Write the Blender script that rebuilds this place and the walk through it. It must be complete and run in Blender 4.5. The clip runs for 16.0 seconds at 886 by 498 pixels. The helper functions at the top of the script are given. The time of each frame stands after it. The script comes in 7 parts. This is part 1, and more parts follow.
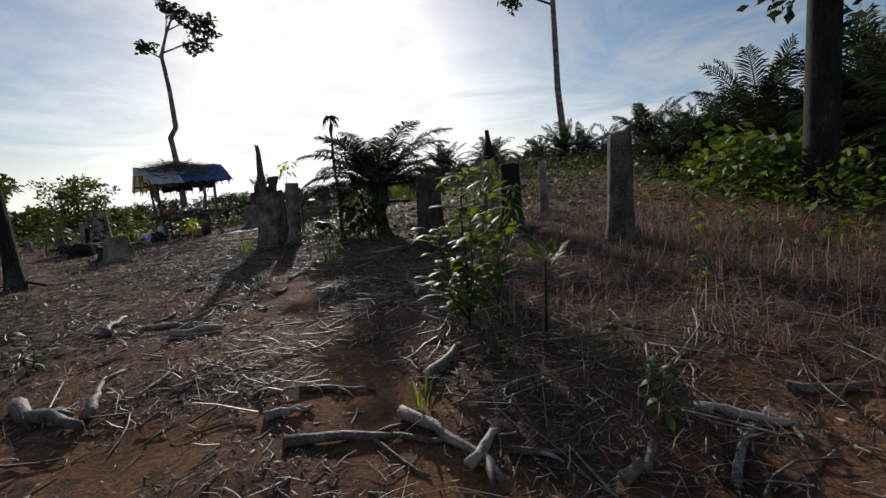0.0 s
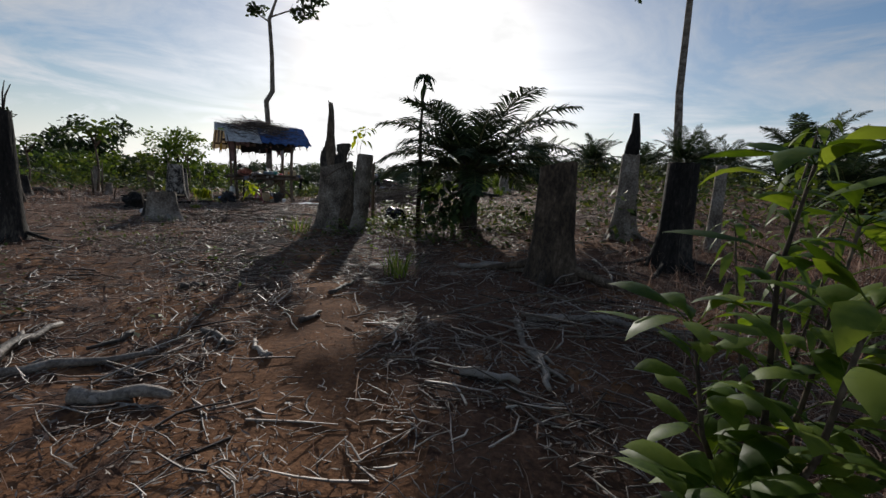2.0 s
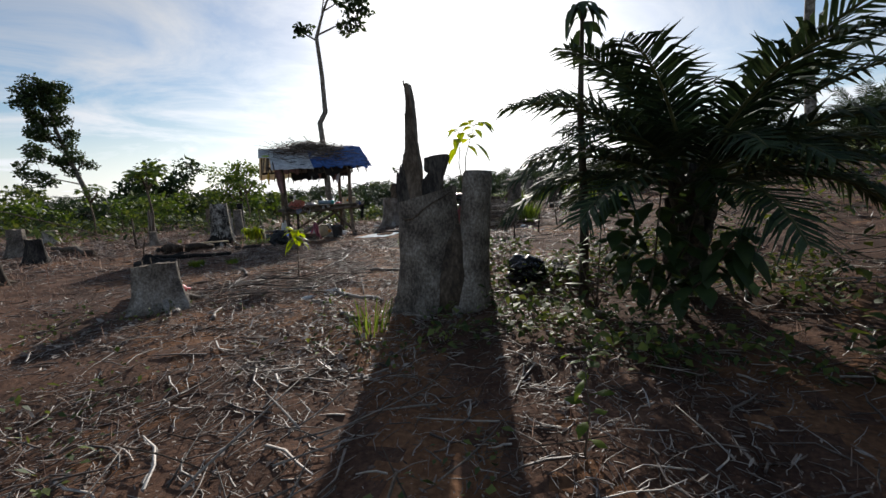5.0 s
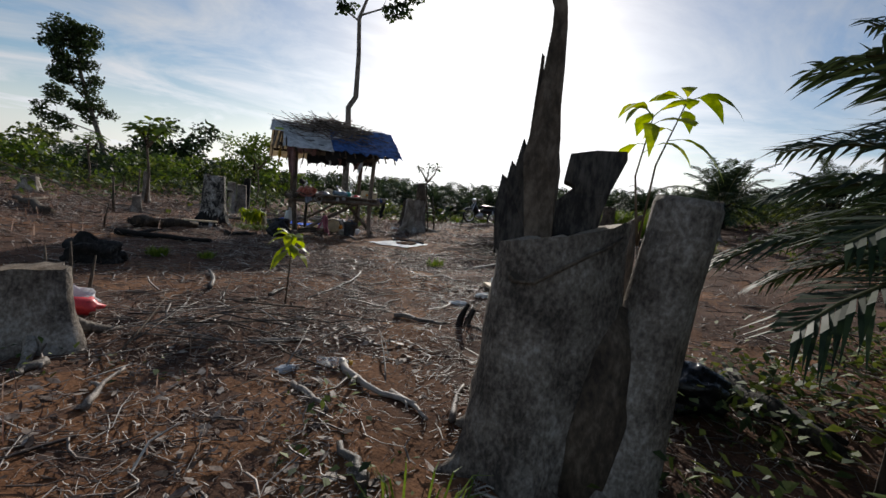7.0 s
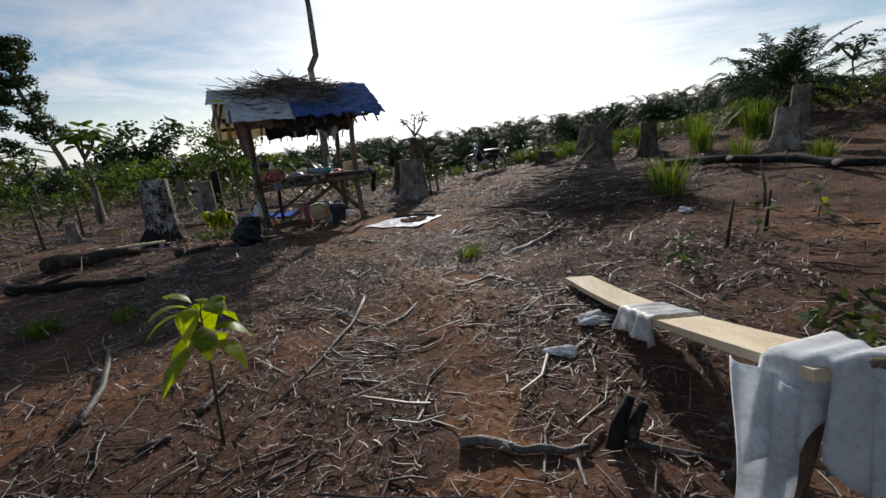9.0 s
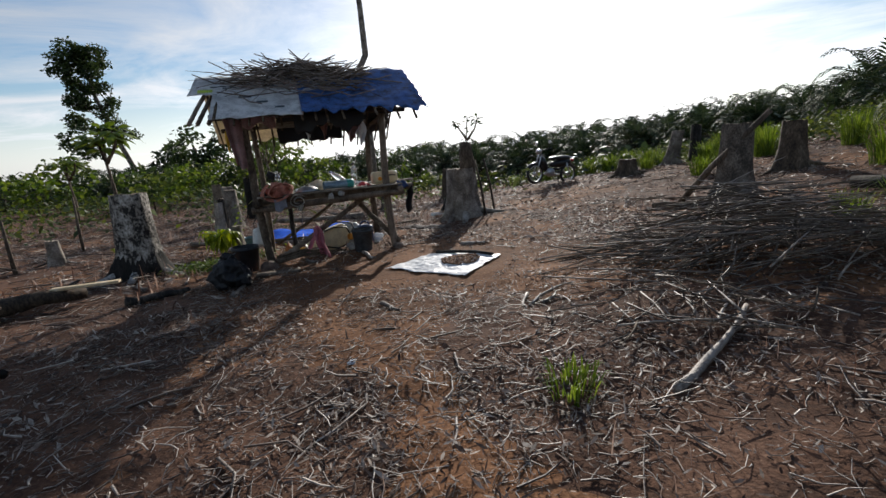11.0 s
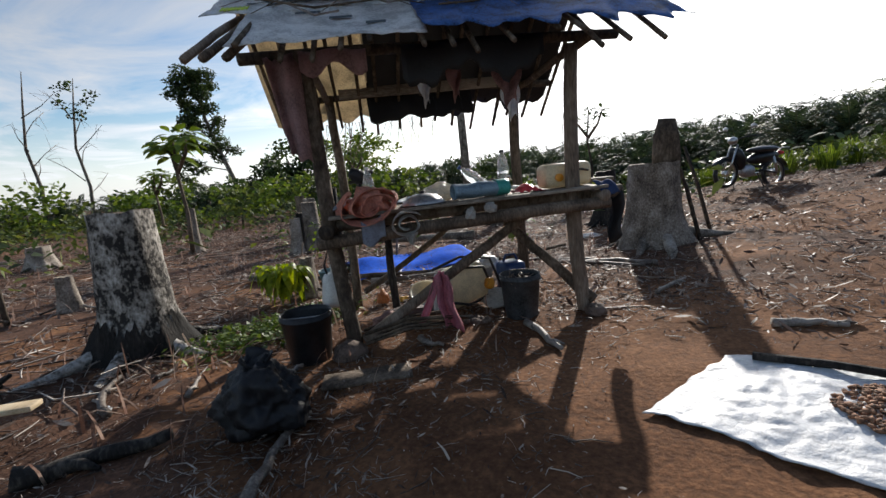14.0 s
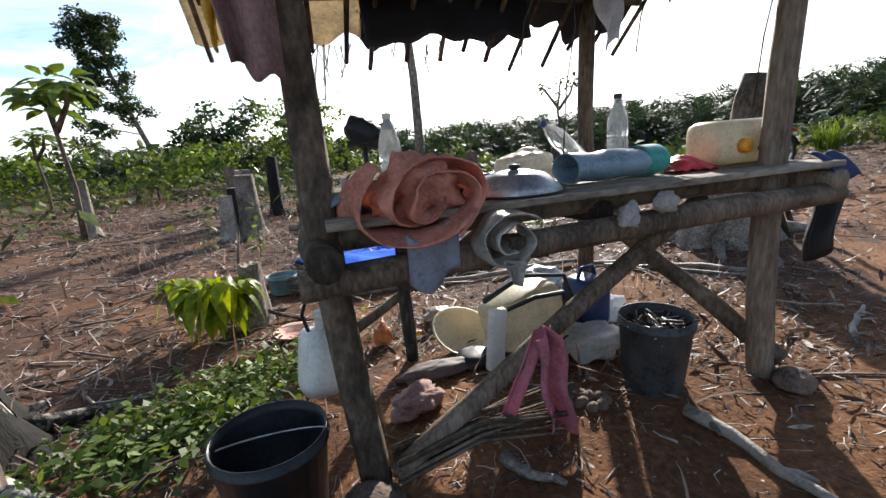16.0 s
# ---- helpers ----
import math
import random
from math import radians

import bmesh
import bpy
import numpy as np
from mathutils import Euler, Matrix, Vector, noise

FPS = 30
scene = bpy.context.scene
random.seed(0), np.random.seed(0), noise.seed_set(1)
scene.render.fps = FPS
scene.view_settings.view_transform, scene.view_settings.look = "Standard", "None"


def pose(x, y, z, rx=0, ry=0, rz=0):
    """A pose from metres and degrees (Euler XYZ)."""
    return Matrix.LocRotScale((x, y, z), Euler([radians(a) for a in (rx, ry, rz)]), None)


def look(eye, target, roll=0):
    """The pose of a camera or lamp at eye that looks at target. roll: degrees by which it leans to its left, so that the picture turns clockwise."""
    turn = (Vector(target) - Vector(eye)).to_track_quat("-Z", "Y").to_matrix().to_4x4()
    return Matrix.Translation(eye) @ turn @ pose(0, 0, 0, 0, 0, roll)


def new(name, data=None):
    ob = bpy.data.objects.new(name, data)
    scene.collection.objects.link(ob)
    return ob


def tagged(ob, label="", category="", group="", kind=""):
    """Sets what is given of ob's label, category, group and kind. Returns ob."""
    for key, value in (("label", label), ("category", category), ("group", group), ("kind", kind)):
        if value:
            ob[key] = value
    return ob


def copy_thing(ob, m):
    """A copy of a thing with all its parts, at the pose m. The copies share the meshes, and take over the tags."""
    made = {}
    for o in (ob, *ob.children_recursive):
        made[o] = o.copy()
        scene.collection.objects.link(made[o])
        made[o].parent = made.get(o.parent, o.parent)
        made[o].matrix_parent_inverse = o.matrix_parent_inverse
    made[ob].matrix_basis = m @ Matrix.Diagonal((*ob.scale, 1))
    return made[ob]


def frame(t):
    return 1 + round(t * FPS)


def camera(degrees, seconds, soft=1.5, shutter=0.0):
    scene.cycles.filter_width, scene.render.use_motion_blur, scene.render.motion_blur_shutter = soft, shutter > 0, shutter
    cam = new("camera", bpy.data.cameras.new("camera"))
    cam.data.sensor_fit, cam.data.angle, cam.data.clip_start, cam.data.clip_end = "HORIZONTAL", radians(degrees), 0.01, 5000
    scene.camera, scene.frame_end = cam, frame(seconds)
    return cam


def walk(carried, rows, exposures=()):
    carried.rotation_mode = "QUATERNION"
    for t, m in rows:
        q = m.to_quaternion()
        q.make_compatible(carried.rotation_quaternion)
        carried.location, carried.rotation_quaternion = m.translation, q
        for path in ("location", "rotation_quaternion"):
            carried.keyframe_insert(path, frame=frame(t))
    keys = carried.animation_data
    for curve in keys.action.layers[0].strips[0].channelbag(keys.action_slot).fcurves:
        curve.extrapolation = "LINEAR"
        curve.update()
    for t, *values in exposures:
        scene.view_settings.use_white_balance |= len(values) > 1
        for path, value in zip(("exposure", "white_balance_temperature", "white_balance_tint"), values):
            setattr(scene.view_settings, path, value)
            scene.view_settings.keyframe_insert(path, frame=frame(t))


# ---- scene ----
cam = camera(91.4, 16.0)
METRES, EYE, TILT, LEAN, TURN = 18.0, 1.1, -6.8, 4.5, 0.0
ROWS = [
    (0.0, 0.0, 0.0, 0.0, 0.0, 0.0, -0.0),
    (0.5, -0.0025, 0.0301, 0.0036, -1.7, -0.32, -0.34),
    (1.0, -0.0089, 0.0591, 0.0102, 3.81, -1.52, 1.0),
    (1.5, -0.0224, 0.0852, 0.0124, 9.3, -1.44, -5.82),
    (2.0, -0.0297, 0.1128, 0.0116, 9.01, -1.58, -8.89),
    (2.5, -0.0437, 0.1429, 0.0165, 16.56, -3.6, -7.81),
    (3.0, -0.0612, 0.1703, 0.0238, 16.43, -3.29, -9.29),
    (3.5, -0.0747, 0.2002, 0.0272, 14.78, -3.06, -6.05),
    (4.0, -0.0919, 0.2251, 0.0327, 17.99, -3.73, -2.38),
    (6.5, -0.1705, 0.3584, 0.0497, 14.22, 2.11, -8.66),
    (7.0, -0.1892, 0.3799, 0.0531, 17.84, -1.13, -13.12),
    (7.5, -0.2017, 0.4078, 0.0535, 17.86, -6.14, -2.96),
    (8.0, -0.2218, 0.4326, 0.0545, 22.7, -7.88, -1.13),
    (8.5, -0.2363, 0.4613, 0.0598, 20.45, -7.81, -1.47),
    (9.0, -0.2474, 0.4906, 0.0658, 17.16, -7.47, -1.94),
    (9.5, -0.2618, 0.5219, 0.0706, 17.99, -7.54, -7.0),
    (12.0, -0.3242, 0.6663, 0.0864, 27.53, -6.41, -1.3),
    (12.5, -0.3462, 0.6887, 0.089, 27.63, -6.09, -6.38),
    (13.0, -0.3681, 0.7137, 0.0859, 26.06, -6.41, -6.41),
    (13.5, -0.4005, 0.7315, 0.0833, 30.1, -5.75, -5.48),
    (14.0, -0.4294, 0.7499, 0.0793, 34.32, -6.33, -2.37),
    (14.5, -0.46, 0.7594, 0.0804, 46.13, -7.45, -1.99),
    (15.0, -0.4787, 0.7731, 0.0804, 34.75, -7.76, -6.54),
    (15.5, -0.4953, 0.7943, 0.0796, 29.92, -8.45, -5.24),
    (16.0, -0.5123, 0.8091, 0.0796, 26.39, -9.33, -3.42),
]
walk(cam, [(t, pose(0, 0, EYE, TILT, LEAN, TURN) @ pose(METRES * x, METRES * y, METRES * z, 90 + pitch, roll, yaw)) for t, x, y, z, yaw, pitch, roll in ROWS],
     exposures=[(0.0, -0.36), (0.5, -0.38), (1.0, -0.25), (1.5, -0.42), (2.0, -0.35), (2.5, 0.2), (3.0, 0.02), (3.5, 0.05), (4.0, 0.08), (6.5, -0.02), (7.0, -0.18), (7.5, 0.5), (8.2, 0.25), (8.5, -0.1), (9.0, -0.1), (9.5, -0.12), (9.7, -0.05), (11.8, 0.2), (12.0, 0.2), (12.5, -0.45), (13.0, 0.28), (13.5, -0.45), (14.0, 0.45), (14.5, 1.1), (15.0, 0.95), (15.5, 0.88), (16.0, 1.2)])

# ---- world and light ----
SUN_AZ, SUN_EL = -14.0, 22.0          # degrees: azimuth from +y towards +x, height
sun_way = Vector((math.sin(radians(SUN_AZ)) * math.cos(radians(SUN_EL)), math.cos(radians(SUN_AZ)) * math.cos(radians(SUN_EL)), math.sin(radians(SUN_EL))))
world = bpy.data.worlds.new("sky")
scene.world = world
world.use_nodes = True
wn, wl = world.node_tree.nodes, world.node_tree.links
wn.clear()
w_out = wn.new("ShaderNodeOutputWorld")
w_bg = wn.new("ShaderNodeBackground")
w_bg.inputs["Strength"].default_value = 0.112
w_sky = wn.new("ShaderNodeTexSky")
w_sky.sky_type = "NISHITA"
w_sky.sun_disc = False
w_sky.sun_elevation = radians(SUN_EL)
w_sky.sun_rotation = radians(SUN_AZ)
w_sky.air_density, w_sky.dust_density, w_sky.ozone_density = 1.0, 0.9, 2.0
w_tc = wn.new("ShaderNodeTexCoord")
w_sep = wn.new("ShaderNodeSeparateXYZ")
wl.new(w_tc.outputs["Generated"], w_sep.inputs[0])
# thin cloud sheets, drawn out towards the horizon by dividing by the height
w_zz = wn.new("ShaderNodeMath"); w_zz.operation = "ADD"; w_zz.inputs[1].default_value = 0.10
wl.new(w_sep.outputs["Z"], w_zz.inputs[0])
w_dx = wn.new("ShaderNodeMath"); w_dx.operation = "DIVIDE"
w_dy = wn.new("ShaderNodeMath"); w_dy.operation = "DIVIDE"
wl.new(w_sep.outputs["X"], w_dx.inputs[0]); wl.new(w_zz.outputs[0], w_dx.inputs[1])
wl.new(w_sep.outputs["Y"], w_dy.inputs[0]); wl.new(w_zz.outputs[0], w_dy.inputs[1])
w_co = wn.new("ShaderNodeCombineXYZ")
wl.new(w_dx.outputs[0], w_co.inputs[0]); wl.new(w_dy.outputs[0], w_co.inputs[1])
w_n1 = wn.new("ShaderNodeTexNoise")
w_n1.inputs["Scale"].default_value, w_n1.inputs["Detail"].default_value, w_n1.inputs["Roughness"].default_value, w_n1.inputs["Distortion"].default_value = 0.8, 10, 0.62, 1.2
wl.new(w_co.outputs[0], w_n1.inputs["Vector"])
w_r1 = wn.new("ShaderNodeValToRGB")
w_r1.color_ramp.elements[0].position, w_r1.color_ramp.elements[1].position = 0.41, 0.66
w_r1.color_ramp.elements[0].color, w_r1.color_ramp.elements[1].color = (0.0, 0.0, 0.0, 1), (0.9, 0.9, 0.9, 1)
wl.new(w_n1.outputs["Fac"], w_r1.inputs[0])
# clouds are lit by the sun behind them: sky light, whitened
w_bw = wn.new("ShaderNodeRGBToBW")
wl.new(w_sky.outputs[0], w_bw.inputs[0])
w_br = wn.new("ShaderNodeMath"); w_br.operation = "MULTIPLY_ADD"; w_br.inputs[1].default_value = 1.12; w_br.inputs[2].default_value = 0.8
wl.new(w_bw.outputs[0], w_br.inputs[0])
w_mix = wn.new("ShaderNodeMix"); w_mix.data_type = "RGBA"
w_hz = wn.new("ShaderNodeMapRange")
w_hz.inputs["From Min"].default_value, w_hz.inputs["From Max"].default_value = 0.0, 0.16
w_hz.inputs["To Min"].default_value, w_hz.inputs["To Max"].default_value = 0.85, 0.0
wl.new(w_sep.outputs["Z"], w_hz.inputs["Value"])
w_mx = wn.new("ShaderNodeMath"); w_mx.operation = "MAXIMUM"
wl.new(w_r1.outputs[0], w_mx.inputs[0]); wl.new(w_hz.outputs[0], w_mx.inputs[1])
wl.new(w_mx.outputs[0], w_mix.inputs["Factor"])
w_hs = wn.new("ShaderNodeHueSaturation")
w_hs.inputs["Saturation"].default_value, w_hs.inputs["Value"].default_value = 1.18, 0.88
wl.new(w_sky.outputs[0], w_hs.inputs["Color"])
wl.new(w_hs.outputs[0], w_mix.inputs["A"])
w_ct = wn.new("ShaderNodeCombineColor")
for w_i, w_k in enumerate((0.97, 1.0, 1.06)):
    w_m = wn.new("ShaderNodeMath"); w_m.operation = "MULTIPLY"; w_m.inputs[1].default_value = w_k
    wl.new(w_br.outputs[0], w_m.inputs[0]); wl.new(w_m.outputs[0], w_ct.inputs[w_i])
wl.new(w_ct.outputs[0], w_mix.inputs["B"])
w_n2 = wn.new("ShaderNodeTexNoise")
w_n2.inputs["Scale"].default_value, w_n2.inputs["Detail"].default_value, w_n2.inputs["Roughness"].default_value = 2.6, 9, 0.6
wl.new(w_co.outputs[0], w_n2.inputs["Vector"])
w_n3 = wn.new("ShaderNodeMapRange")
w_n3.inputs["From Min"].default_value, w_n3.inputs["From Max"].default_value = 0.35, 0.62
w_n3.inputs["To Min"].default_value, w_n3.inputs["To Max"].default_value = 10.8, 13.2
wl.new(w_n2.outputs["Fac"], w_n3.inputs["Value"])
w_cap = wn.new("ShaderNodeVectorMath"); w_cap.operation = "MINIMUM"
wl.new(w_mix.outputs["Result"], w_cap.inputs[0]); wl.new(w_n3.outputs[0], w_cap.inputs[1])
wl.new(w_cap.outputs[0], w_bg.inputs["Color"])
wl.new(w_bg.outputs[0], w_out.inputs[0])

sun_data = bpy.data.lights.new("sun", "SUN")
sun_data.energy, sun_data.angle, sun_data.color = 4.2, radians(0.8), (1.0, 0.94, 0.86)
sun = new("sun", sun_data)
sun.matrix_world = look((0, 0, 60), Vector((0, 0, 60)) - sun_way)

# ---- materials ----
def ramp_node(nt, fac, stops):
    r = nt.nodes.new("ShaderNodeValToRGB")
    e = r.color_ramp.elements
    while len(e) < len(stops):
        e.new(0.5)
    for k, (p, c) in zip(e, stops):
        k.position, k.color = p, (*c, 1)
    nt.links.new(fac, r.inputs[0])
    return r


def stuff_mat(name, stops, scale=6.0, fine=60.0, rough=0.85, bump=0.3, metal=0.0, leaf=0.0, per_piece=0.35, stretch=(1, 1, 1), spec=0.3, island=False, rough_var=0.15, contrast=2.0):
    """A node material: colour from two scales of noise, fine relief, a little change from piece to piece; leaf: share of light let through."""
    m = bpy.data.materials.new(name)
    m.use_nodes = True
    nt = m.node_tree
    b = nt.nodes["Principled BSDF"]
    tc = nt.nodes.new("ShaderNodeTexCoord")
    mp = nt.nodes.new("ShaderNodeMapping")
    mp.inputs["Scale"].default_value = stretch
    nt.links.new(tc.outputs["Object"], mp.inputs[0])
    n1, n2 = nt.nodes.new("ShaderNodeTexNoise"), nt.nodes.new("ShaderNodeTexNoise")
    for n, s in ((n1, scale), (n2, fine)):
        n.inputs["Scale"].default_value, n.inputs["Detail"].default_value = s, 5
        n.inputs["Roughness"].default_value = 0.6
        nt.links.new(mp.outputs[0], n.inputs["Vector"])
    mx = nt.nodes.new("ShaderNodeMath"); mx.operation = "MULTIPLY_ADD"
    mx.inputs[1].default_value = 0.45
    sc = nt.nodes.new("ShaderNodeMath"); sc.operation = "MULTIPLY"; sc.inputs[1].default_value = 0.55
    nt.links.new(n1.outputs["Fac"], sc.inputs[0])
    nt.links.new(n2.outputs["Fac"], mx.inputs[0]); nt.links.new(sc.outputs[0], mx.inputs[2])
    ct = nt.nodes.new("ShaderNodeMath"); ct.operation = "MULTIPLY_ADD"
    ct.inputs[1].default_value, ct.inputs[2].default_value = contrast, 0.5 - 0.5 * contrast
    nt.links.new(mx.outputs[0], ct.inputs[0])
    fac = ct.outputs[0]
    if per_piece:
        if island:
            rnd = nt.nodes.new("ShaderNodeNewGeometry").outputs["Random Per Island"]
        else:
            rnd = nt.nodes.new("ShaderNodeObjectInfo").outputs["Random"]
        a = nt.nodes.new("ShaderNodeMath"); a.operation = "MULTIPLY_ADD"
        a.inputs[1].default_value, a.inputs[2].default_value = per_piece, -per_piece / 2
        nt.links.new(rnd, a.inputs[0])
        ad = nt.nodes.new("ShaderNodeMath"); ad.operation = "ADD"
        nt.links.new(a.outputs[0], ad.inputs[0]); nt.links.new(fac, ad.inputs[1])
        fac = ad.outputs[0]
    col = ramp_node(nt, fac, stops)
    nt.links.new(col.outputs[0], b.inputs["Base Color"])
    rr = nt.nodes.new("ShaderNodeMath"); rr.operation = "MULTIPLY_ADD"
    rr.inputs[1].default_value, rr.inputs[2].default_value = rough_var * 2, rough - rough_var
    nt.links.new(n2.outputs["Fac"], rr.inputs[0]); nt.links.new(rr.outputs[0], b.inputs["Roughness"])
    b.inputs["Metallic"].default_value = metal
    b.inputs["Specular IOR Level"].default_value = spec
    if bump:
        bp = nt.nodes.new("ShaderNodeBump")
        bp.inputs["Strength"].default_value, bp.inputs["Distance"].default_value = bump, 0.02
        nt.links.new(mx.outputs[0], bp.inputs["Height"]); nt.links.new(bp.outputs[0], b.inputs["Normal"])
    if leaf:
        tr = nt.nodes.new("ShaderNodeBsdfTranslucent")
        hs = nt.nodes.new("ShaderNodeHueSaturation")
        hs.inputs["Saturation"].default_value, hs.inputs["Value"].default_value, hs.inputs["Hue"].default_value = 1.1, 1.5, 0.485
        nt.links.new(col.outputs[0], hs.inputs["Color"]); nt.links.new(hs.outputs[0], tr.inputs["Color"])
        ms = nt.nodes.new("ShaderNodeMixShader"); ms.inputs[0].default_value = leaf
        nt.links.new(b.outputs[0], ms.inputs[1]); nt.links.new(tr.outputs[0], ms.inputs[2])
        nt.links.new(ms.outputs[0], nt.nodes["Material Output"].inputs[0])
    return m


SOIL = stuff_mat("red_soil", [(0.15, (0.060, 0.028, 0.016)), (0.42, (0.125, 0.060, 0.031)), (0.62, (0.215, 0.104, 0.052)), (0.85, (0.34, 0.182, 0.098))], 1.1, 34, 0.95, 1.0, per_piece=0, spec=0.12)
HUMUS = stuff_mat("dark_humus_soil", [(0.15, (0.034, 0.018, 0.012)), (0.42, (0.080, 0.042, 0.027)), (0.65, (0.148, 0.078, 0.049)), (0.88, (0.25, 0.145, 0.095))], 2.3, 42, 0.95, 1.0, per_piece=0, spec=0.15)
BARK = stuff_mat("weathered_bark", [(0.2, (0.055, 0.045, 0.036)), (0.40, (0.135, 0.110, 0.088)), (0.60, (0.24, 0.203, 0.165)), (0.88, (0.45, 0.40, 0.345))], 5.0, 52, 0.9, 1.0, stretch=(1, 1, 0.75), contrast=2.5)
PALE_BARK = stuff_mat("pale_lichened_bark", [(0.22, (0.025, 0.022, 0.02)), (0.36, (0.16, 0.145, 0.125)), (0.55, (0.30, 0.275, 0.245)), (0.8, (0.52, 0.49, 0.45))], 6.5, 34, 0.9, 1.0, stretch=(1, 1, 0.75), contrast=3.5)
BURNT = stuff_mat("burnt_bark", [(0.3, (0.008, 0.007, 0.006)), (0.55, (0.030, 0.026, 0.023)), (0.8, (0.11, 0.095, 0.08))], 5, 50, 0.9, 1.0, stretch=(1, 1, 0.3))
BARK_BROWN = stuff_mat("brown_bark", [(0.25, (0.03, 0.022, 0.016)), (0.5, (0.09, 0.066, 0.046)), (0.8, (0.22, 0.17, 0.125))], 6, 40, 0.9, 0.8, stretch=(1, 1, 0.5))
POLE = stuff_mat("peeled_pole_wood", [(0.25, (0.06, 0.043, 0.03)), (0.5, (0.17, 0.125, 0.09)), (0.75, (0.30, 0.235, 0.18))], 5, 70, 0.8, 0.5, stretch=(1, 1, 0.2))
CUT = stuff_mat("sawn_wood_face", [(0.25, (0.12, 0.085, 0.055)), (0.5, (0.26, 0.20, 0.145)), (0.8, (0.45, 0.38, 0.30))], 8, 90, 0.85, 0.5)
PLANKWOOD = stuff_mat("grey_plank_wood", [(0.25, (0.07, 0.055, 0.042)), (0.5, (0.19, 0.155, 0.12)), (0.8, (0.36, 0.31, 0.25))], 4, 60, 0.8, 0.4, stretch=(0.3, 1, 1))
FRESHWOOD = stuff_mat("fresh_sawn_board", [(0.25, (0.42, 0.31, 0.18)), (0.5, (0.60, 0.47, 0.30)), (0.8, (0.74, 0.62, 0.44))], 3, 50, 0.75, 0.25, stretch=(3, 0.3, 3))
TWIG = stuff_mat("dry_twig", [(0.2, (0.046, 0.029, 0.022)), (0.45, (0.135, 0.096, 0.074)), (0.68, (0.265, 0.208, 0.17)), (0.95, (0.50, 0.44, 0.38))], 9, 70, 0.5, 0.4, per_piece=1.0, island=True, spec=0.55)
STICK = stuff_mat("dead_branch_bark", [(0.2, (0.05, 0.038, 0.029)), (0.5, (0.15, 0.12, 0.097)), (0.8, (0.34, 0.29, 0.245))], 9, 70, 0.6, 0.7, per_piece=0.6, spec=0.5)
LITTER = stuff_mat("dry_leaf_litter", [(0.2, (0.042, 0.025, 0.018)), (0.45, (0.115, 0.077, 0.057)), (0.68, (0.225, 0.168, 0.133)), (0.95, (0.44, 0.38, 0.32))], 9, 60, 0.6, 0.2, per_piece=0.9, island=True, leaf=0.10, spec=0.3)
DRYGRASS = stuff_mat("dry_brown_grass", [(0.2, (0.085, 0.052, 0.037)), (0.5, (0.21, 0.137, 0.10)), (0.8, (0.37, 0.28, 0.215))], 4, 30, 0.7, 0, per_piece=0.7, island=True, leaf=0.38)
GRASS = stuff_mat("green_grass_blades", [(0.2, (0.05, 0.085, 0.012)), (0.5, (0.10, 0.16, 0.022)), (0.8, (0.20, 0.26, 0.05))], 4, 30, 0.6, 0, per_piece=0.6, island=True, leaf=0.4)
WEED = stuff_mat("low_weed_leaves", [(0.2, (0.026, 0.044, 0.012)), (0.5, (0.062, 0.094, 0.022)), (0.8, (0.15, 0.18, 0.04))], 1.2, 20, 0.6, 0, per_piece=0.7, island=True, leaf=0.25)
LEAF_DARK = stuff_mat("dark_tree_leaves", [(0.2, (0.014, 0.026, 0.010)), (0.5, (0.030, 0.052, 0.016)), (0.8, (0.060, 0.090, 0.026))], 0.6, 10, 0.55, 0, per_piece=0.6, island=True, leaf=0.25)
LEAF_LIGHT = stuff_mat("light_green_leaves", [(0.2, (0.04, 0.075, 0.012)), (0.5, (0.09, 0.145, 0.022)), (0.8, (0.18, 0.235, 0.04))], 0.8, 12, 0.55, 0, per_piece=0.6, island=True, leaf=0.3)
LEAF_BRIGHT = stuff_mat("glossy_young_leaves", [(0.2, (0.045, 0.085, 0.012)), (0.5, (0.095, 0.155, 0.02)), (0.8, (0.18, 0.24, 0.04))], 3, 30, 0.5, 0, per_piece=0.6, leaf=0.5, spec=0.25)
LEAF_LIME = stuff_mat("lime_sprout_leaves", [(0.2, (0.10, 0.15, 0.010)), (0.5, (0.24, 0.32, 0.018)), (0.8, (0.42, 0.46, 0.05))], 3, 30, 0.45, 0, per_piece=0.5, leaf=0.58, spec=0.4)
PALM = stuff_mat("oil_palm_leaflets", [(0.2, (0.015, 0.027, 0.013)), (0.5, (0.030, 0.050, 0.021)), (0.8, (0.065, 0.090, 0.038))], 0.8, 10, 0.6, 0, per_piece=0.6, island=True, leaf=0.14, spec=0.25)
RACHIS = stuff_mat("palm_frond_stalk", [(0.3, (0.05, 0.055, 0.02)), (0.7, (0.13, 0.13, 0.05))], 4, 30, 0.6, 0.2)
PALMTRUNK = stuff_mat("shaggy_palm_trunk", [(0.3, (0.012, 0.010, 0.008)), (0.55, (0.045, 0.036, 0.027)), (0.8, (0.12, 0.10, 0.075))], 8, 50, 0.95, 1.0)


def plain(name, col, rough=0.6, metal=0.0, var=0.22, scale=7, bump=0.12, leaf=0.0, fine=70, spec=0.4):
    lo, hi = tuple(c * (1 - var * 1.6) for c in col), tuple(min(1, c * (1 + var)) for c in col)
    return stuff_mat(name, [(0.3, lo), (0.5, col), (0.75, hi)], scale, fine, rough, bump, metal, leaf, 0.1, spec=spec, rough_var=0.08)


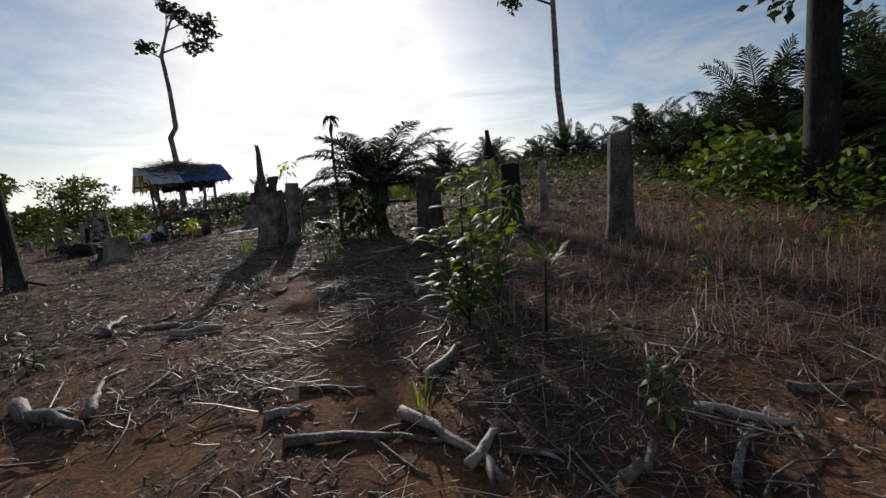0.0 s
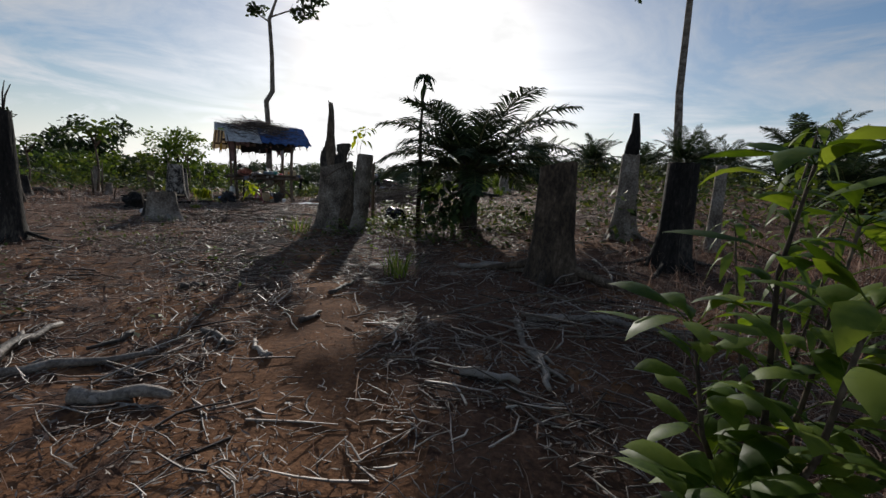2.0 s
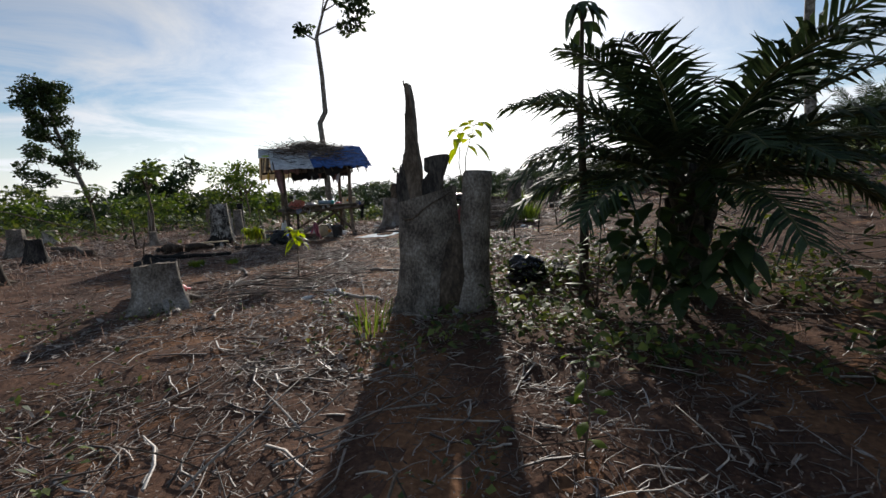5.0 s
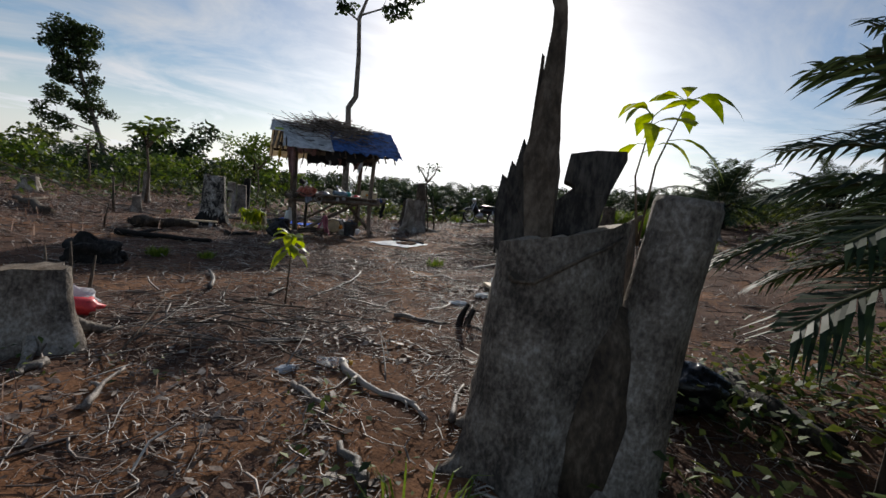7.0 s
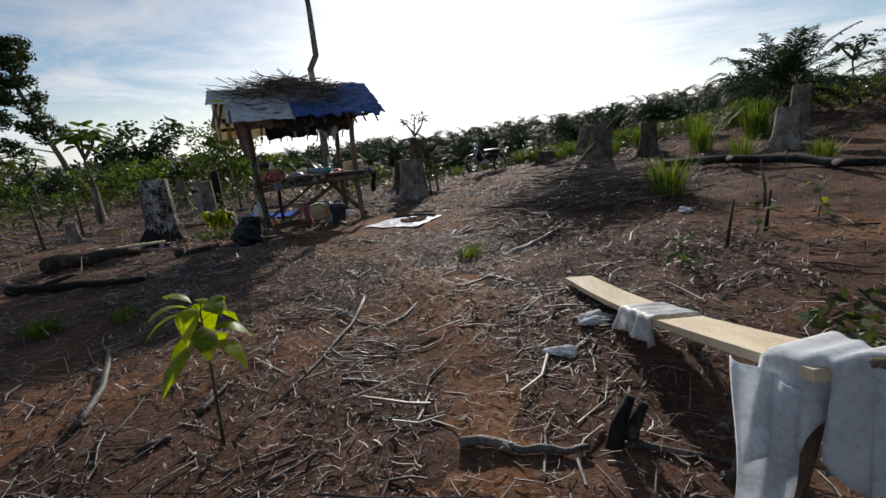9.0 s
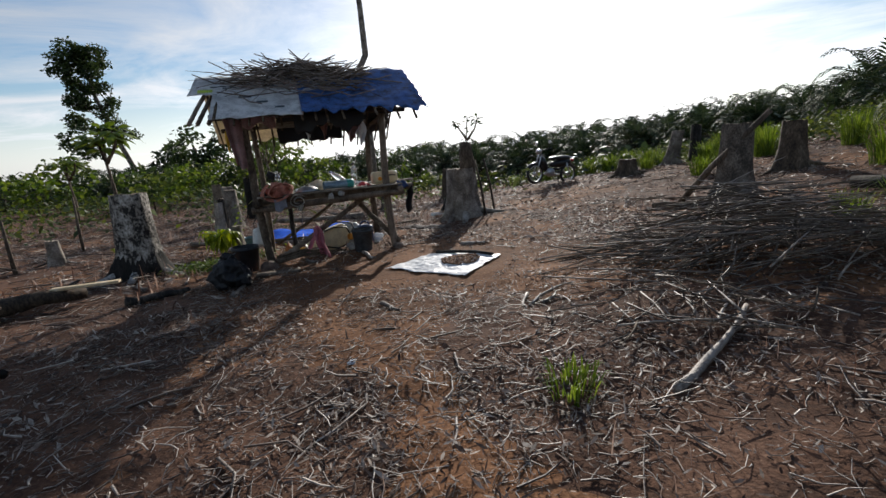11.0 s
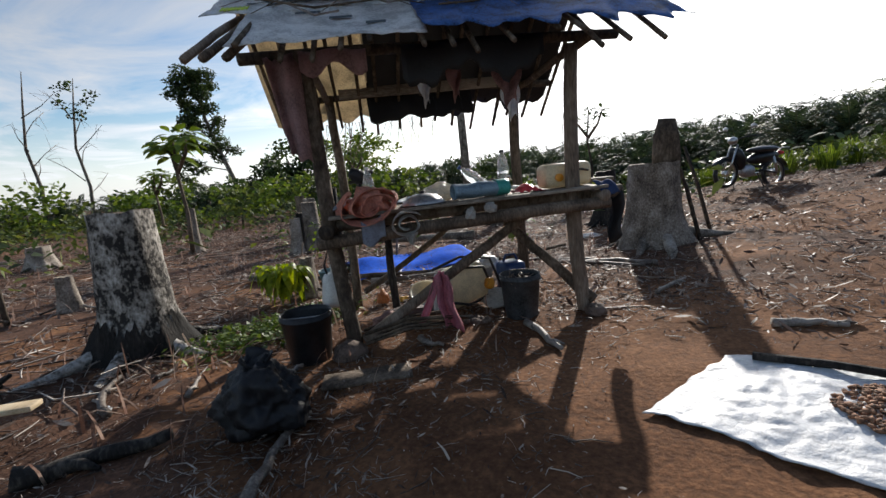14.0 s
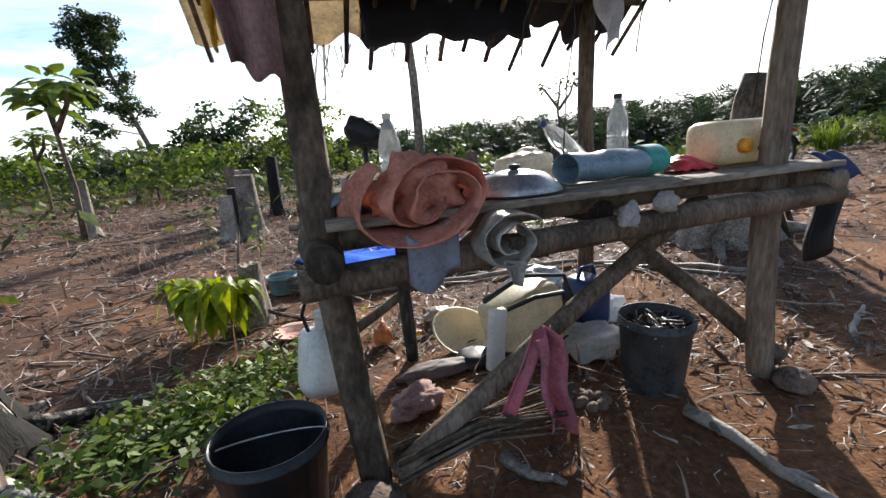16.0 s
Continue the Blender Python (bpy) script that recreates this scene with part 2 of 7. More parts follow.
WHITE_TARP = plain("white_banner_sheet", (0.70, 0.71, 0.71), 0.45, bump=0.2, leaf=0.4)
BLUE_TARP = plain("blue_tarpaulin", (0.045, 0.12, 0.34), 0.42, var=0.5, bump=0.3, leaf=0.25)
BLUE_BRIGHT = plain("bright_blue_tarpaulin", (0.012, 0.11, 0.62), 0.85, var=0.25, bump=0.2, spec=0.05)
BLACK_TARP = plain("black_plastic_sheet", (0.012, 0.012, 0.014), 0.55, bump=0.3)
YELLOW_TARP = plain("yellowed_banner_sheet", (0.52, 0.47, 0.35), 0.6, bump=0.2, leaf=0.4)
FOIL = plain("white_woven_sack_sheet", (0.64, 0.65, 0.66), 0.5, var=0.14, bump=0.4, scale=14)
PEACH = plain("peach_woven_sack", (0.58, 0.24, 0.17), 0.75, bump=0.4, leaf=0.15)
PINK = plain("pink_cotton_cloth", (0.46, 0.16, 0.20), 0.9, bump=0.3, leaf=0.15)
GREYCLOTH = plain("grey_cotton_cloth", (0.20, 0.21, 0.25), 0.9, bump=0.3)
WHITECLOTH = plain("thin_white_cloth", (0.70, 0.72, 0.75), 0.85, var=0.12, bump=0.3, leaf=0.35)
REDCLOTH = plain("maroon_cloth", (0.15, 0.045, 0.05), 0.9, var=0.35, bump=0.4, leaf=0.2)
BROWNCLOTH = plain("faded_mauve_cloth", (0.33, 0.20, 0.19), 0.9, bump=0.3, leaf=0.25)
WHITEPLASTIC = plain("white_plastic", (0.68, 0.68, 0.64), 0.4, var=0.12)
CREAMPLASTIC = plain("cream_plastic", (0.62, 0.56, 0.40), 0.4, var=0.15, leaf=0.2)
ORANGEPLASTIC = plain("orange_plastic_cap", (0.75, 0.30, 0.03), 0.4)
REDPLASTIC = plain("red_plastic", (0.62, 0.05, 0.06), 0.4)
TEALPLASTIC = plain("teal_plastic_wrap", (0.05, 0.30, 0.26), 0.35)
GREYPLASTIC = plain("grey_blue_plastic_wrap", (0.22, 0.30, 0.36), 0.35)
BLUEPLASTIC = plain("dark_blue_plastic", (0.02, 0.05, 0.16), 0.4)
BLACKPLASTIC = plain("black_rubber_plastic", (0.018, 0.019, 0.022), 0.45, var=0.4)
BUCKETGREY = plain("dusty_black_plastic", (0.05, 0.053, 0.055), 0.6, var=0.5)
PANMETAL = plain("scuffed_aluminium", (0.45, 0.45, 0.47), 0.45, metal=0.7)
MOTOBLACK = plain("black_motorcycle_paint", (0.012, 0.012, 0.014), 0.3)
CHROME = plain("dull_chrome", (0.5, 0.5, 0.5), 0.3, metal=1.0)
SEATVINYL = plain("black_seat_vinyl", (0.02, 0.02, 0.022), 0.35)
STONE = plain("brown_stone", (0.15, 0.105, 0.08), 0.85, var=0.4, bump=0.6)
EMBER = plain("yellow_orange_wrapper", (0.70, 0.38, 0.04), 0.5)
INK = plain("dark_print_ink", (0.06, 0.08, 0.09), 0.6)
LIME = plain("lime_green_print", (0.45, 0.55, 0.05), 0.6)
CLEAR = bpy.data.materials.new("clear_bottle_plastic")
CLEAR.use_nodes = True
_b = CLEAR.node_tree.nodes["Principled BSDF"]
_b.inputs["Base Color"].default_value = (0.93, 0.96, 0.97, 1)
_b.inputs["Transmission Weight"].default_value, _b.inputs["Roughness"].default_value, _b.inputs["IOR"].default_value = 0.8, 0.16, 1.15

# ---- building helpers ----
GROUND_C = (-0.196, -0.0153, 0.0954, 0.00479, 0.00956, -0.00057)


def ground_z(x, y):
    """Height of the ground: a gentle rise with small hummocks."""
    x, y = np.asarray(x, float), np.asarray(y, float)
    cx, cy = np.clip(x, -11.5, 2.4), np.clip(y, -2, 22)
    a, b, c, d, e, f = GROUND_C
    z = a + b * cx + c * cy + d * cx * cx + e * cx * cy + f * cy * cy
    z = z + 0.36 * np.exp(-((x + 8) ** 2 + (y - 25.5) ** 2) / 32)
    near = np.exp(-(((x + 5) / 16) ** 4 + ((y - 9) / 18) ** 4))
    z = z + near * (0.022 * np.sin(2.1 * x + 1.3 * np.sin(1.7 * y)) * np.sin(2.6 * y + 0.8) + 0.010 * np.sin(6.3 * x + 2 * np.sin(3.1 * y)) * np.sin(5.7 * y + 1.1 * np.sin(4.3 * x)))
    return z


def gz(x, y):
    return float(ground_z(x, y))


class Geo:
    """Vertices and faces of one mesh."""

    def __init__(self):
        self.v, self.f = [], []

    def add(self, verts, faces):
        k = len(self.v)
        self.v.extend([tuple(p) for p in verts])
        self.f.extend([tuple(i + k for i in q) for q in faces])

    def tube(self, pts, rads, n=7, wob=0.0, rng=random, caps=True):
        pts = [Vector(p) for p in pts]
        verts, faces = [], []
        up = Vector((0.31, 0.17, 0.94))
        for i, p in enumerate(pts):
            d = (pts[min(i + 1, len(pts) - 1)] - pts[max(i - 1, 0)]).normalized()
            a = d.cross(up)
            if a.length < 0.15:
                a = d.cross(Vector((1, 0.2, 0)))
            a.normalize()
            b = d.cross(a)
            for j in range(n):
                t = 2 * math.pi * j / n
                r = rads[i] * (1 + (rng.uniform(-wob, wob) if wob else 0))
                verts.append(p + a * (r * math.cos(t)) + b * (r * math.sin(t)))
        for i in range(len(pts) - 1):
            for j in range(n):
                faces.append((i * n + j, i * n + (j + 1) % n, (i + 1) * n + (j + 1) % n, (i + 1) * n + j))
        if caps:
            faces.append(tuple(range(n - 1, -1, -1)))
            faces.append(tuple((len(pts) - 1) * n + j for j in range(n)))
        self.add(verts, faces)

    def box(self, size, m=None, bevel=0.0):
        bm = bmesh.new()
        bmesh.ops.create_cube(bm, size=1)
        bmesh.ops.scale(bm, vec=size, verts=bm.verts)
        if bevel:
            bmesh.ops.bevel(bm, geom=bm.edges[:], offset=bevel, segments=2, affect="EDGES", profile=0.5)
        self.bm(bm, m)

    def bm(self, bm, m=None):
        m = m or Matrix()
        bm.verts.index_update()
        self.add([m @ v.co for v in bm.verts], [[v.index for v in f.verts] for f in bm.faces])
        bm.free()

    def ball(self, r, m=None, sub=2, lump=0.0, seed=0):
        bm = bmesh.new()
        bmesh.ops.create_icosphere(bm, subdivisions=sub, radius=1)
        for v in bm.verts:
            k = 1 + lump * noise.noise(v.co * 1.7 + Vector((seed, seed * 0.7, 3)))+ lump * 0.5 * noise.noise(v.co * 4.1 + Vector((seed, 1, 3)))
            v.co = Vector((v.co.x * r[0], v.co.y * r[1], v.co.z * r[2])) * k
        self.bm(bm, m)

    def lathe(self, prof, n=24, m=None, close=True):
        m = m or Matrix()
        verts, faces = [], []
        for r, z in prof:
            for j in range(n):
                t = 2 * math.pi * j / n
                verts.append(m @ Vector((r * math.cos(t), r * math.sin(t), z)))
        for i in range(len(prof) - 1):
            for j in range(n):
                faces.append((i * n + j, i * n + (j + 1) % n, (i + 1) * n + (j + 1) % n, (i + 1) * n + j))
        if close:
            faces.append(tuple(range(n - 1, -1, -1)))
            faces.append(tuple((len(prof) - 1) * n + j for j in range(n)))
        self.add(verts, faces)

    def sheet(self, fn, nu, nv, thick=0.0):
        """A cloth or sheet: fn(u, v) gives its place; thick: backed by a second face."""
        P = [[Vector(fn(i / nu, j / nv)) for j in range(nv + 1)] for i in range(nu + 1)]
        verts = [p for row in P for p in row]
        w = nv + 1
        faces = [(i * w + j, (i + 1) * w + j, (i + 1) * w + j + 1, i * w + j + 1) for i in range(nu) for j in range(nv)]
        if thick:
            k = len(verts)
            nor = []
            for i in range(nu + 1):
                for j in range(nv + 1):
                    a = P[min(i + 1, nu)][j] - P[max(i - 1, 0)][j]
                    b = P[i][min(j + 1, nv)] - P[i][max(j - 1, 0)]
                    c = a.cross(b)
                    nor.append(c.normalized() if c.length > 1e-9 else Vector((0, 0, 1)))
            verts = verts + [p - q * thick for p, q in zip(verts, nor)]
            faces += [tuple(k + i for i in reversed(f)) for f in faces]
            rim = [(i, 0) for i in range(nu + 1)] + [(nu, j) for j in range(1, nv + 1)] + [(i, nv) for i in range(nu - 1, -1, -1)] + [(0, j) for j in range(nv - 1, 0, -1)]
            ids = [i * w + j for i, j in rim]
            for a, b in zip(ids, ids[1:] + ids[:1]):
                faces.append((b, a, a + k, b + k))
        self.add(verts, faces)

    def leaf(self, p, d, side, L, W, droop=0.15, fold=0.12):
        """A pointed leaf, folded along its midrib."""
        p, d, side = Vector(p), Vector(d).normalized(), Vector(side).normalized()
        up = side.cross(d)
        rows = []
        for f, w in ((0.0, 0.04), (0.18, 0.5), (0.42, 0.98), (0.64, 0.86), (0.84, 0.42), (1.0, 0.0)):
            c = p + d * (f * L * (1 - 0.12 * droop * f)) - Vector((0, 0, droop * L * f * f))
            rows.append((c, side * (W / 2 * w) + up * (fold * W * w)))
        verts, faces = [], []
        for c, q in rows[:-1]:
            verts += [c + q, c, c + q - side * (2 * q.dot(side))]
        verts.append(rows[-1][0])
        for r in range(4):
            k = r * 3
            faces += [(k, k + 1, k + 4, k + 3), (k + 1, k + 2, k + 5, k + 4)]
        faces += [(12, 13, 15), (13, 14, 15)]
        self.add(verts, faces)

    def mesh(self, name, mat, smooth=True):
        me = bpy.data.meshes.new(name)
        me.from_pydata(self.v, [], self.f)
        me.materials.append(mat)
        if smooth:
            me.polygons.foreach_set("use_smooth", [True] * len(me.polygons))
        me.update()
        return me


def root(name, m, label="", category="", group="", kind=""):
    ob = new(name)
    ob.empty_display_size = 0.2
    ob.matrix_world = m
    return tagged(ob, label, category, group, kind)


def part(name, geo, mat, parent, label="", smooth=True):
    ob = new(name, geo.mesh(name, mat, smooth))
    ob.parent = parent
    return tagged(ob, label)


def thing(name, geo, mat, m, label, category, group="", kind="", smooth=True):
    ob = new(name, geo.mesh(name, mat, smooth))
    ob.matrix_world = m
    return tagged(ob, label, category, group, kind)


def arr_mesh(name, V, F, mat, n=4):
    """One mesh from arrays of vertices and n-sided faces."""
    me = bpy.data.meshes.new(name)
    me.vertices.add(len(V)); me.vertices.foreach_set("co", np.asarray(V, np.float32).ravel())
    me.loops.add(F.size); me.loops.foreach_set("vertex_index", F.astype(np.int32).ravel())
    me.polygons.add(len(F))
    me.polygons.foreach_set("loop_start", np.arange(0, F.size, n, dtype=np.int32))
    me.materials.append(mat)
    me.update(calc_edges=True); me.validate()
    return me

# ---- ground ----
PATH_Y = np.array([-3, 0, 2, 4, 6.5, 7.9, 9, 12, 13, 14, 16])
PATH_X = np.array([0.6, 0.0, -0.54, -1.64, -3.05, -3.98, -4.5, -5.8, -6.6, -8.0, -8.8])


def clumps(x, y, k=1.0, ph=0.0):
    """Uneven patches between 0 and 1."""
    s = np.sin(1.7 * k * x + 2.1 * np.sin(0.9 * k * y + ph)) + np.sin(2.3 * k * y + 1.6 * np.sin(1.3 * k * x + 1 + ph)) + 0.7 * np.sin(4.1 * k * x + 3.7 * k * y + ph)
    return 1 / (1 + np.exp(-3.0 * s))


def yard(x, y):
    """Swept earth before the shelter, and the worn track."""
    a = np.exp(-((((x + 8.1) / 2.5) ** 2 + ((y - 15.9) / 1.75) ** 2) ** 1.5))
    b = np.exp(-((((x + 7.2) / 2.4) ** 2 + ((y - 21.5) / 4.5) ** 2) ** 1.5)) * 0.3
    t = 0.65 * np.exp(-((x - np.interp(y, PATH_Y, PATH_X) - 0.25) / 0.28) ** 2) * (y < 14)
    p = np.exp(-(((x + 0.5) / 0.45) ** 2 + ((y - 2.15) / 0.3) ** 2)) + np.exp(-(((x + 1.75) / 0.3) ** 2 + ((y - 4.4) / 0.6) ** 2)) + np.exp(-(((x + 1.6) / 0.5) ** 2 + ((y - 1.9) / 0.25) ** 2))
    sheet = (np.abs(x + 7.4) < 0.8) & (np.abs(y - 15.7) < 0.68)
    return np.where(sheet, 1.0, np.clip(a + b + t + p, 0, 0.96))


def spaced(lo, hi, step, far):
    c = list(np.arange(lo, hi + step / 2, step))
    d, s = c[-1], step
    while d < far:
        s *= 1.28
        d += s
        c.append(d)
    d, s = c[0], step
    while d > -far:
        s *= 1.28
        d -= s
        c.insert(0, d)
    return np.array(c)


GX, GY = spaced(-15.0, 6.0, 0.10, 1500), spaced(-2.5, 27.0, 0.10, 1500)
xx, yy = np.meshgrid(GX, GY, indexing="ij")
zz = ground_z(xx, yy)
rough_near = np.exp(-(((xx + 5) / 13) ** 6 + ((yy - 11) / 16) ** 6))
zz = zz + rough_near * np.random.normal(0, 0.006, xx.shape)
nx, ny = xx.shape
gi = np.arange(nx * ny).reshape(nx, ny)
gf = np.stack([gi[:-1, :-1], gi[1:, :-1], gi[1:, 1:], gi[:-1, 1:]], -1).reshape(-1, 4)
ground_me = arr_mesh("ground", np.stack([xx, yy, zz], -1).reshape(-1, 3), gf, SOIL)
ground_me.polygons.foreach_set("use_smooth", [True] * len(ground_me.polygons))
ground_me.materials.append(HUMUS)
cx, cy = xx[:-1, :-1].ravel(), yy[:-1, :-1].ravel()
bare = yard(cx, cy) + 0.5 * clumps(cx, cy, 0.8, 2.5) ** 3 + 0.6 * np.exp(-(((cx + 12.0) / 1.5) ** 2 + ((cy - 17.1) / 1.2) ** 2) ** 2) + 0.4 * np.exp(-(((cx + 10.6) / 1.0) ** 2 + ((cy - 15.2) / 0.9) ** 2) ** 2) + np.random.normal(0, 0.13, cx.shape)
ground_me.polygons.foreach_set("material_index", np.where(bare > 0.42, 0, 1).astype(np.int32))
ground = tagged(new("ground", ground_me), "red-brown cleared forest soil with dry debris", "ground", kind="structure")


# ---- stumps ----
def stump(x, y, h, r0, r1, label, mat=BARK, top="flat", lean=(0, 0), roots=5, seed=1, flare=1.5, root_len=0.5, slant=0.0, cut=True, group="tree stumps", sink=0.05, turn=0.0, face=None, char=0):
    """A tree stump: lumpy fluted trunk, cut face, roots; top: flat, or splinter with a torn spire."""
    rng = random.Random(seed)
    z = gz(x, y)
    st = root("tree_stump", pose(x, y, z, 0, 0, turn), label, "tree stump", group)
    n, k = 22, 12
    g = Geo()
    ph = [rng.uniform(0, 6.28) for _ in range(4)]
    verts, faces = [], []
    for i in range(k + 1):
        f = i / k
        zc = -sink + f * (h + sink)
        r = r1 + (r0 - r1) * (1 - f) + r0 * (flare - 1) * max(0, 1 - f * h / min(0.55, h)) ** 2.2
        for j in range(n):
            t = 2 * math.pi * j / n
            lump = 1 + 0.07 * math.sin(3 * t + ph[0] + f) + 0.05 * math.sin(5 * t + ph[1] - 2 * f) + 0.035 * math.sin(9 * t + ph[2]) + rng.uniform(-0.022, 0.022)
            lump += 0.16 * max(0, 1 - f * h / 0.35) * math.sin(roots * t + ph[3])
            dz = slant * math.cos(t) * f ** 6 + (rng.uniform(-0.012, 0.012) if i == k else 0)
            verts.append((r * lump * math.cos(t) + lean[0] * f * h, r * lump * math.sin(t) + lean[1] * f * h, zc + dz))
    for i in range(k):
        for j in range(n):
            faces.append((i * n + j, i * n + (j + 1) % n, (i + 1) * n + (j + 1) % n, (i + 1) * n + j))
    rim = verts[k * n:(k + 1) * n]
    g.add(verts, faces)
    part("trunk", g, mat, st)
    if char:
        # charred skin round the foot, with a ragged upper edge
        sk = Geo()
        n4 = n * 4
        rag = [0.5 + 0.3 * math.sin(j * 0.19 + ph[0]) + 0.2 * math.sin(j * 0.43 + ph[1]) + rng.gauss(0, 0.22) for j in range(n4)]
        sv = []
        for i in range(char + 1):
            for j in range(n4):
                a, b = j // 4, (j // 4 + 1) % n
                at_row = lambda r: Vector(verts[r * n + a]).lerp(Vector(verts[r * n + b]), (j % 4) / 4)
                p = at_row(i) if i < char else at_row(i - 1).lerp(at_row(i + 1), max(0.03, min(0.97, rag[j])))
                sv.append((p.x * 1.022, p.y * 1.022, p.z))
        sk.add(sv, [(i * n4 + j, i * n4 + (j + 1) % n4, (i + 1) * n4 + (j + 1) % n4, (i + 1) * n4 + j) for i in range(char) for j in range(n4)])
        part("charred_bark", sk, BURNT, st, "blackened bark at the foot")
    c = Vector((lean[0] * h, lean[1] * h, h - 0.012))
    cg = Geo()
    ring2 = [c + (Vector(p) - c) * 0.55 + Vector((0, 0, rng.uniform(-0.02, 0.015))) for p in rim]
    cv = [Vector(p) - Vector((0, 0, 0.003)) for p in rim] + ring2 + [c]
    cg.add(cv, [(j, (j + 1) % n, n + (j + 1) % n, n + j) for j in range(n)] + [(n + j, n + (j + 1) % n, 2 * n) for j in range(n)])
    part("cut_face", cg, face or (CUT if cut else mat), st, "weathered sawn top" if cut else "")
    for q in range(roots):
        a = 2 * math.pi * (q + rng.uniform(-0.2, 0.2)) / roots + ph[3]
        L = root_len * rng.uniform(0.6, 1.3)
        rr = r0 * rng.uniform(0.16, 0.27)
        bend = rng.uniform(-0.5, 0.5)
        pts, rad = [], []
        for i in range(5):
            f = i / 4
            d = r0 * 0.75 + L * f
            aa = a + bend * f * 0.6
            px, py = d * math.cos(aa), d * math.sin(aa)
            ca, sa = math.cos(radians(turn)), math.sin(radians(turn))
            wz = gz(x + px * ca - py * sa, y + px * sa + py * ca) - z
            pts.append((px, py, wz + rr * (0.55 - 1.25 * f) + 0.09 * (1 - f) ** 3))
            rad.append(rr * (1 - 0.7 * f))
        rg = Geo()
        rg.tube(pts, rad, 7, 0.08, rng)
        part("root", rg, mat, st)
    if top == "splinter":
        return st, c, r1, rng
    return st


def spire(st, base, pts, rads, mat, flat=0.45, seed=1, label="torn wood splinter"):
    """A torn upright splinter on a stump."""
    g = Geo()
    rng = random.Random(seed)
    g.tube([(0, 0, 0)] + [(p[0], p[1], p[2]) for p in pts], [rads[0]] + list(rads), 8, 0.12, rng)
    g.v = [(base[0] + q[0], base[1] + q[1] * flat, base[2] + q[2]) for q in g.v]
    part("splinter", g, mat, st, label)


# the large double stump beside the path
st_main = stump(-3.50, 8.82, 1.00, 0.285, 0.245, "large grey weathered stump with a torn splintered top", seed=3, roots=6, root_len=0.34, slant=0.075, flare=1.22)
lobe = Geo()
rng_m = random.Random(3)
lobe.tube([(0.31, 0.02, -0.10), (0.335, 0.02, 0.06), (0.37, 0.02, 0.25), (0.405, 0.03, 0.5), (0.43, 0.03, 0.75), (0.455, 0.03, 1.0), (0.47, 0.03, 1.17), (0.472, 0.03, 1.20)], [0.235, 0.205, 0.17, 0.145, 0.132, 0.128, 0.128, 0.115], 20, 0.05, rng_m)
part("side_trunk", lobe, BARK, st_main)
# web filling the fork, in a darker brown than the trunks beside it
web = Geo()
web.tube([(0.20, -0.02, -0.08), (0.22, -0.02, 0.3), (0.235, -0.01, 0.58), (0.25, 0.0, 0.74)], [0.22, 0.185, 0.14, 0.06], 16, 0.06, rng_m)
part("trunk_fork", web, BARK_BROWN, st_main, "darker brown web joining the two trunks")


def torn_slab(poly, y0, y1, mat, label, seed):
    """Torn upright piece of wood: an outline with depth, uneven in its thickness."""
    rng = random.Random(seed)
    k = len(poly)
    poly = [(x - 0.03, z + 0.03) for x, z in poly]
    g = Geo()
    g.add([(x, y0 + rng.uniform(-0.012, 0.012), z) for x, z in poly] + [(x + rng.uniform(-0.01, 0.01), y1 + rng.uniform(-0.012, 0.012), z + rng.uniform(-0.03, 0.0)) for x, z in poly],
          [tuple(range(k)), tuple(range(2 * k - 1, k - 1, -1))] + [(a, a + k, (a + 1) % k + k, (a + 1) % k) for a in range(k)])
    part("splinter", g, mat, st_main, label, smooth=False)


torn_slab([(-0.10, 0.85), (0.0, 0.95), (-0.012, 1.24), (-0.02, 1.36), (-0.035, 1.48), (-0.045, 1.66), (-0.06, 1.86), (-0.085, 1.96), (-0.105, 1.965), (-0.12, 1.93), (-0.115, 1.80), (-0.125, 1.60), (-0.14, 1.40), (-0.16, 1.28)], -0.06, 0.03, BARK_BROWN, "tall torn brown splinter", 5)
torn_slab([(-0.245, 0.85), (-0.08, 0.90), (-0.10, 1.25), (-0.135, 1.33), (-0.165, 1.30), (-0.175, 1.36), (-0.195, 1.24), (-0.215, 1.26), (-0.225, 1.18), (-0.25, 1.20), (-0.262, 1.05)], -0.02, 0.08, BURNT, "ragged dark torn wood", 6)
torn_slab([(-0.155, 1.2), (-0.125, 1.2), (-0.128, 1.5), (-0.135, 1.70), (-0.15, 1.72), (-0.152, 1.5)], 0.0, 0.03, BARK_BROWN, "thin upright splinter", 7)
torn_slab([(-0.115, 1.9), (-0.10, 1.9), (-0.135, 2.0), (-0.15, 1.99)], -0.02, 0.0, BARK_BROWN, "thin split tip", 9)
torn_slab([(-0.02, 0.95), (0.17, 1.0), (0.20, 1.15), (0.245, 1.33), (0.13, 1.325), (0.03, 1.305), (0.016, 1.20), (0.064, 1.175), (0.03, 1.14), (-0.01, 1.10)], -0.03, 0.03, BURNT, "dark charred wood flap", 8)
seam = Geo()
seam.tube([(0.262 * math.sin(a) , -0.262 * math.cos(a), z) for a, z in ((-1.3, 0.90), (-0.9, 0.86), (-0.55, 0.80), (-0.2, 0.81), (0.15, 0.88), (0.5, 0.94), (0.85, 0.98), (1.2, 1.02))], [0.004, 0.008, 0.009, 0.008, 0.009, 0.008, 0.007, 0.004], 6, 0.2, rng_m)
part("bark_edge", seam, BARK_BROWN, st_main, "dark raised edge of peeling bark")

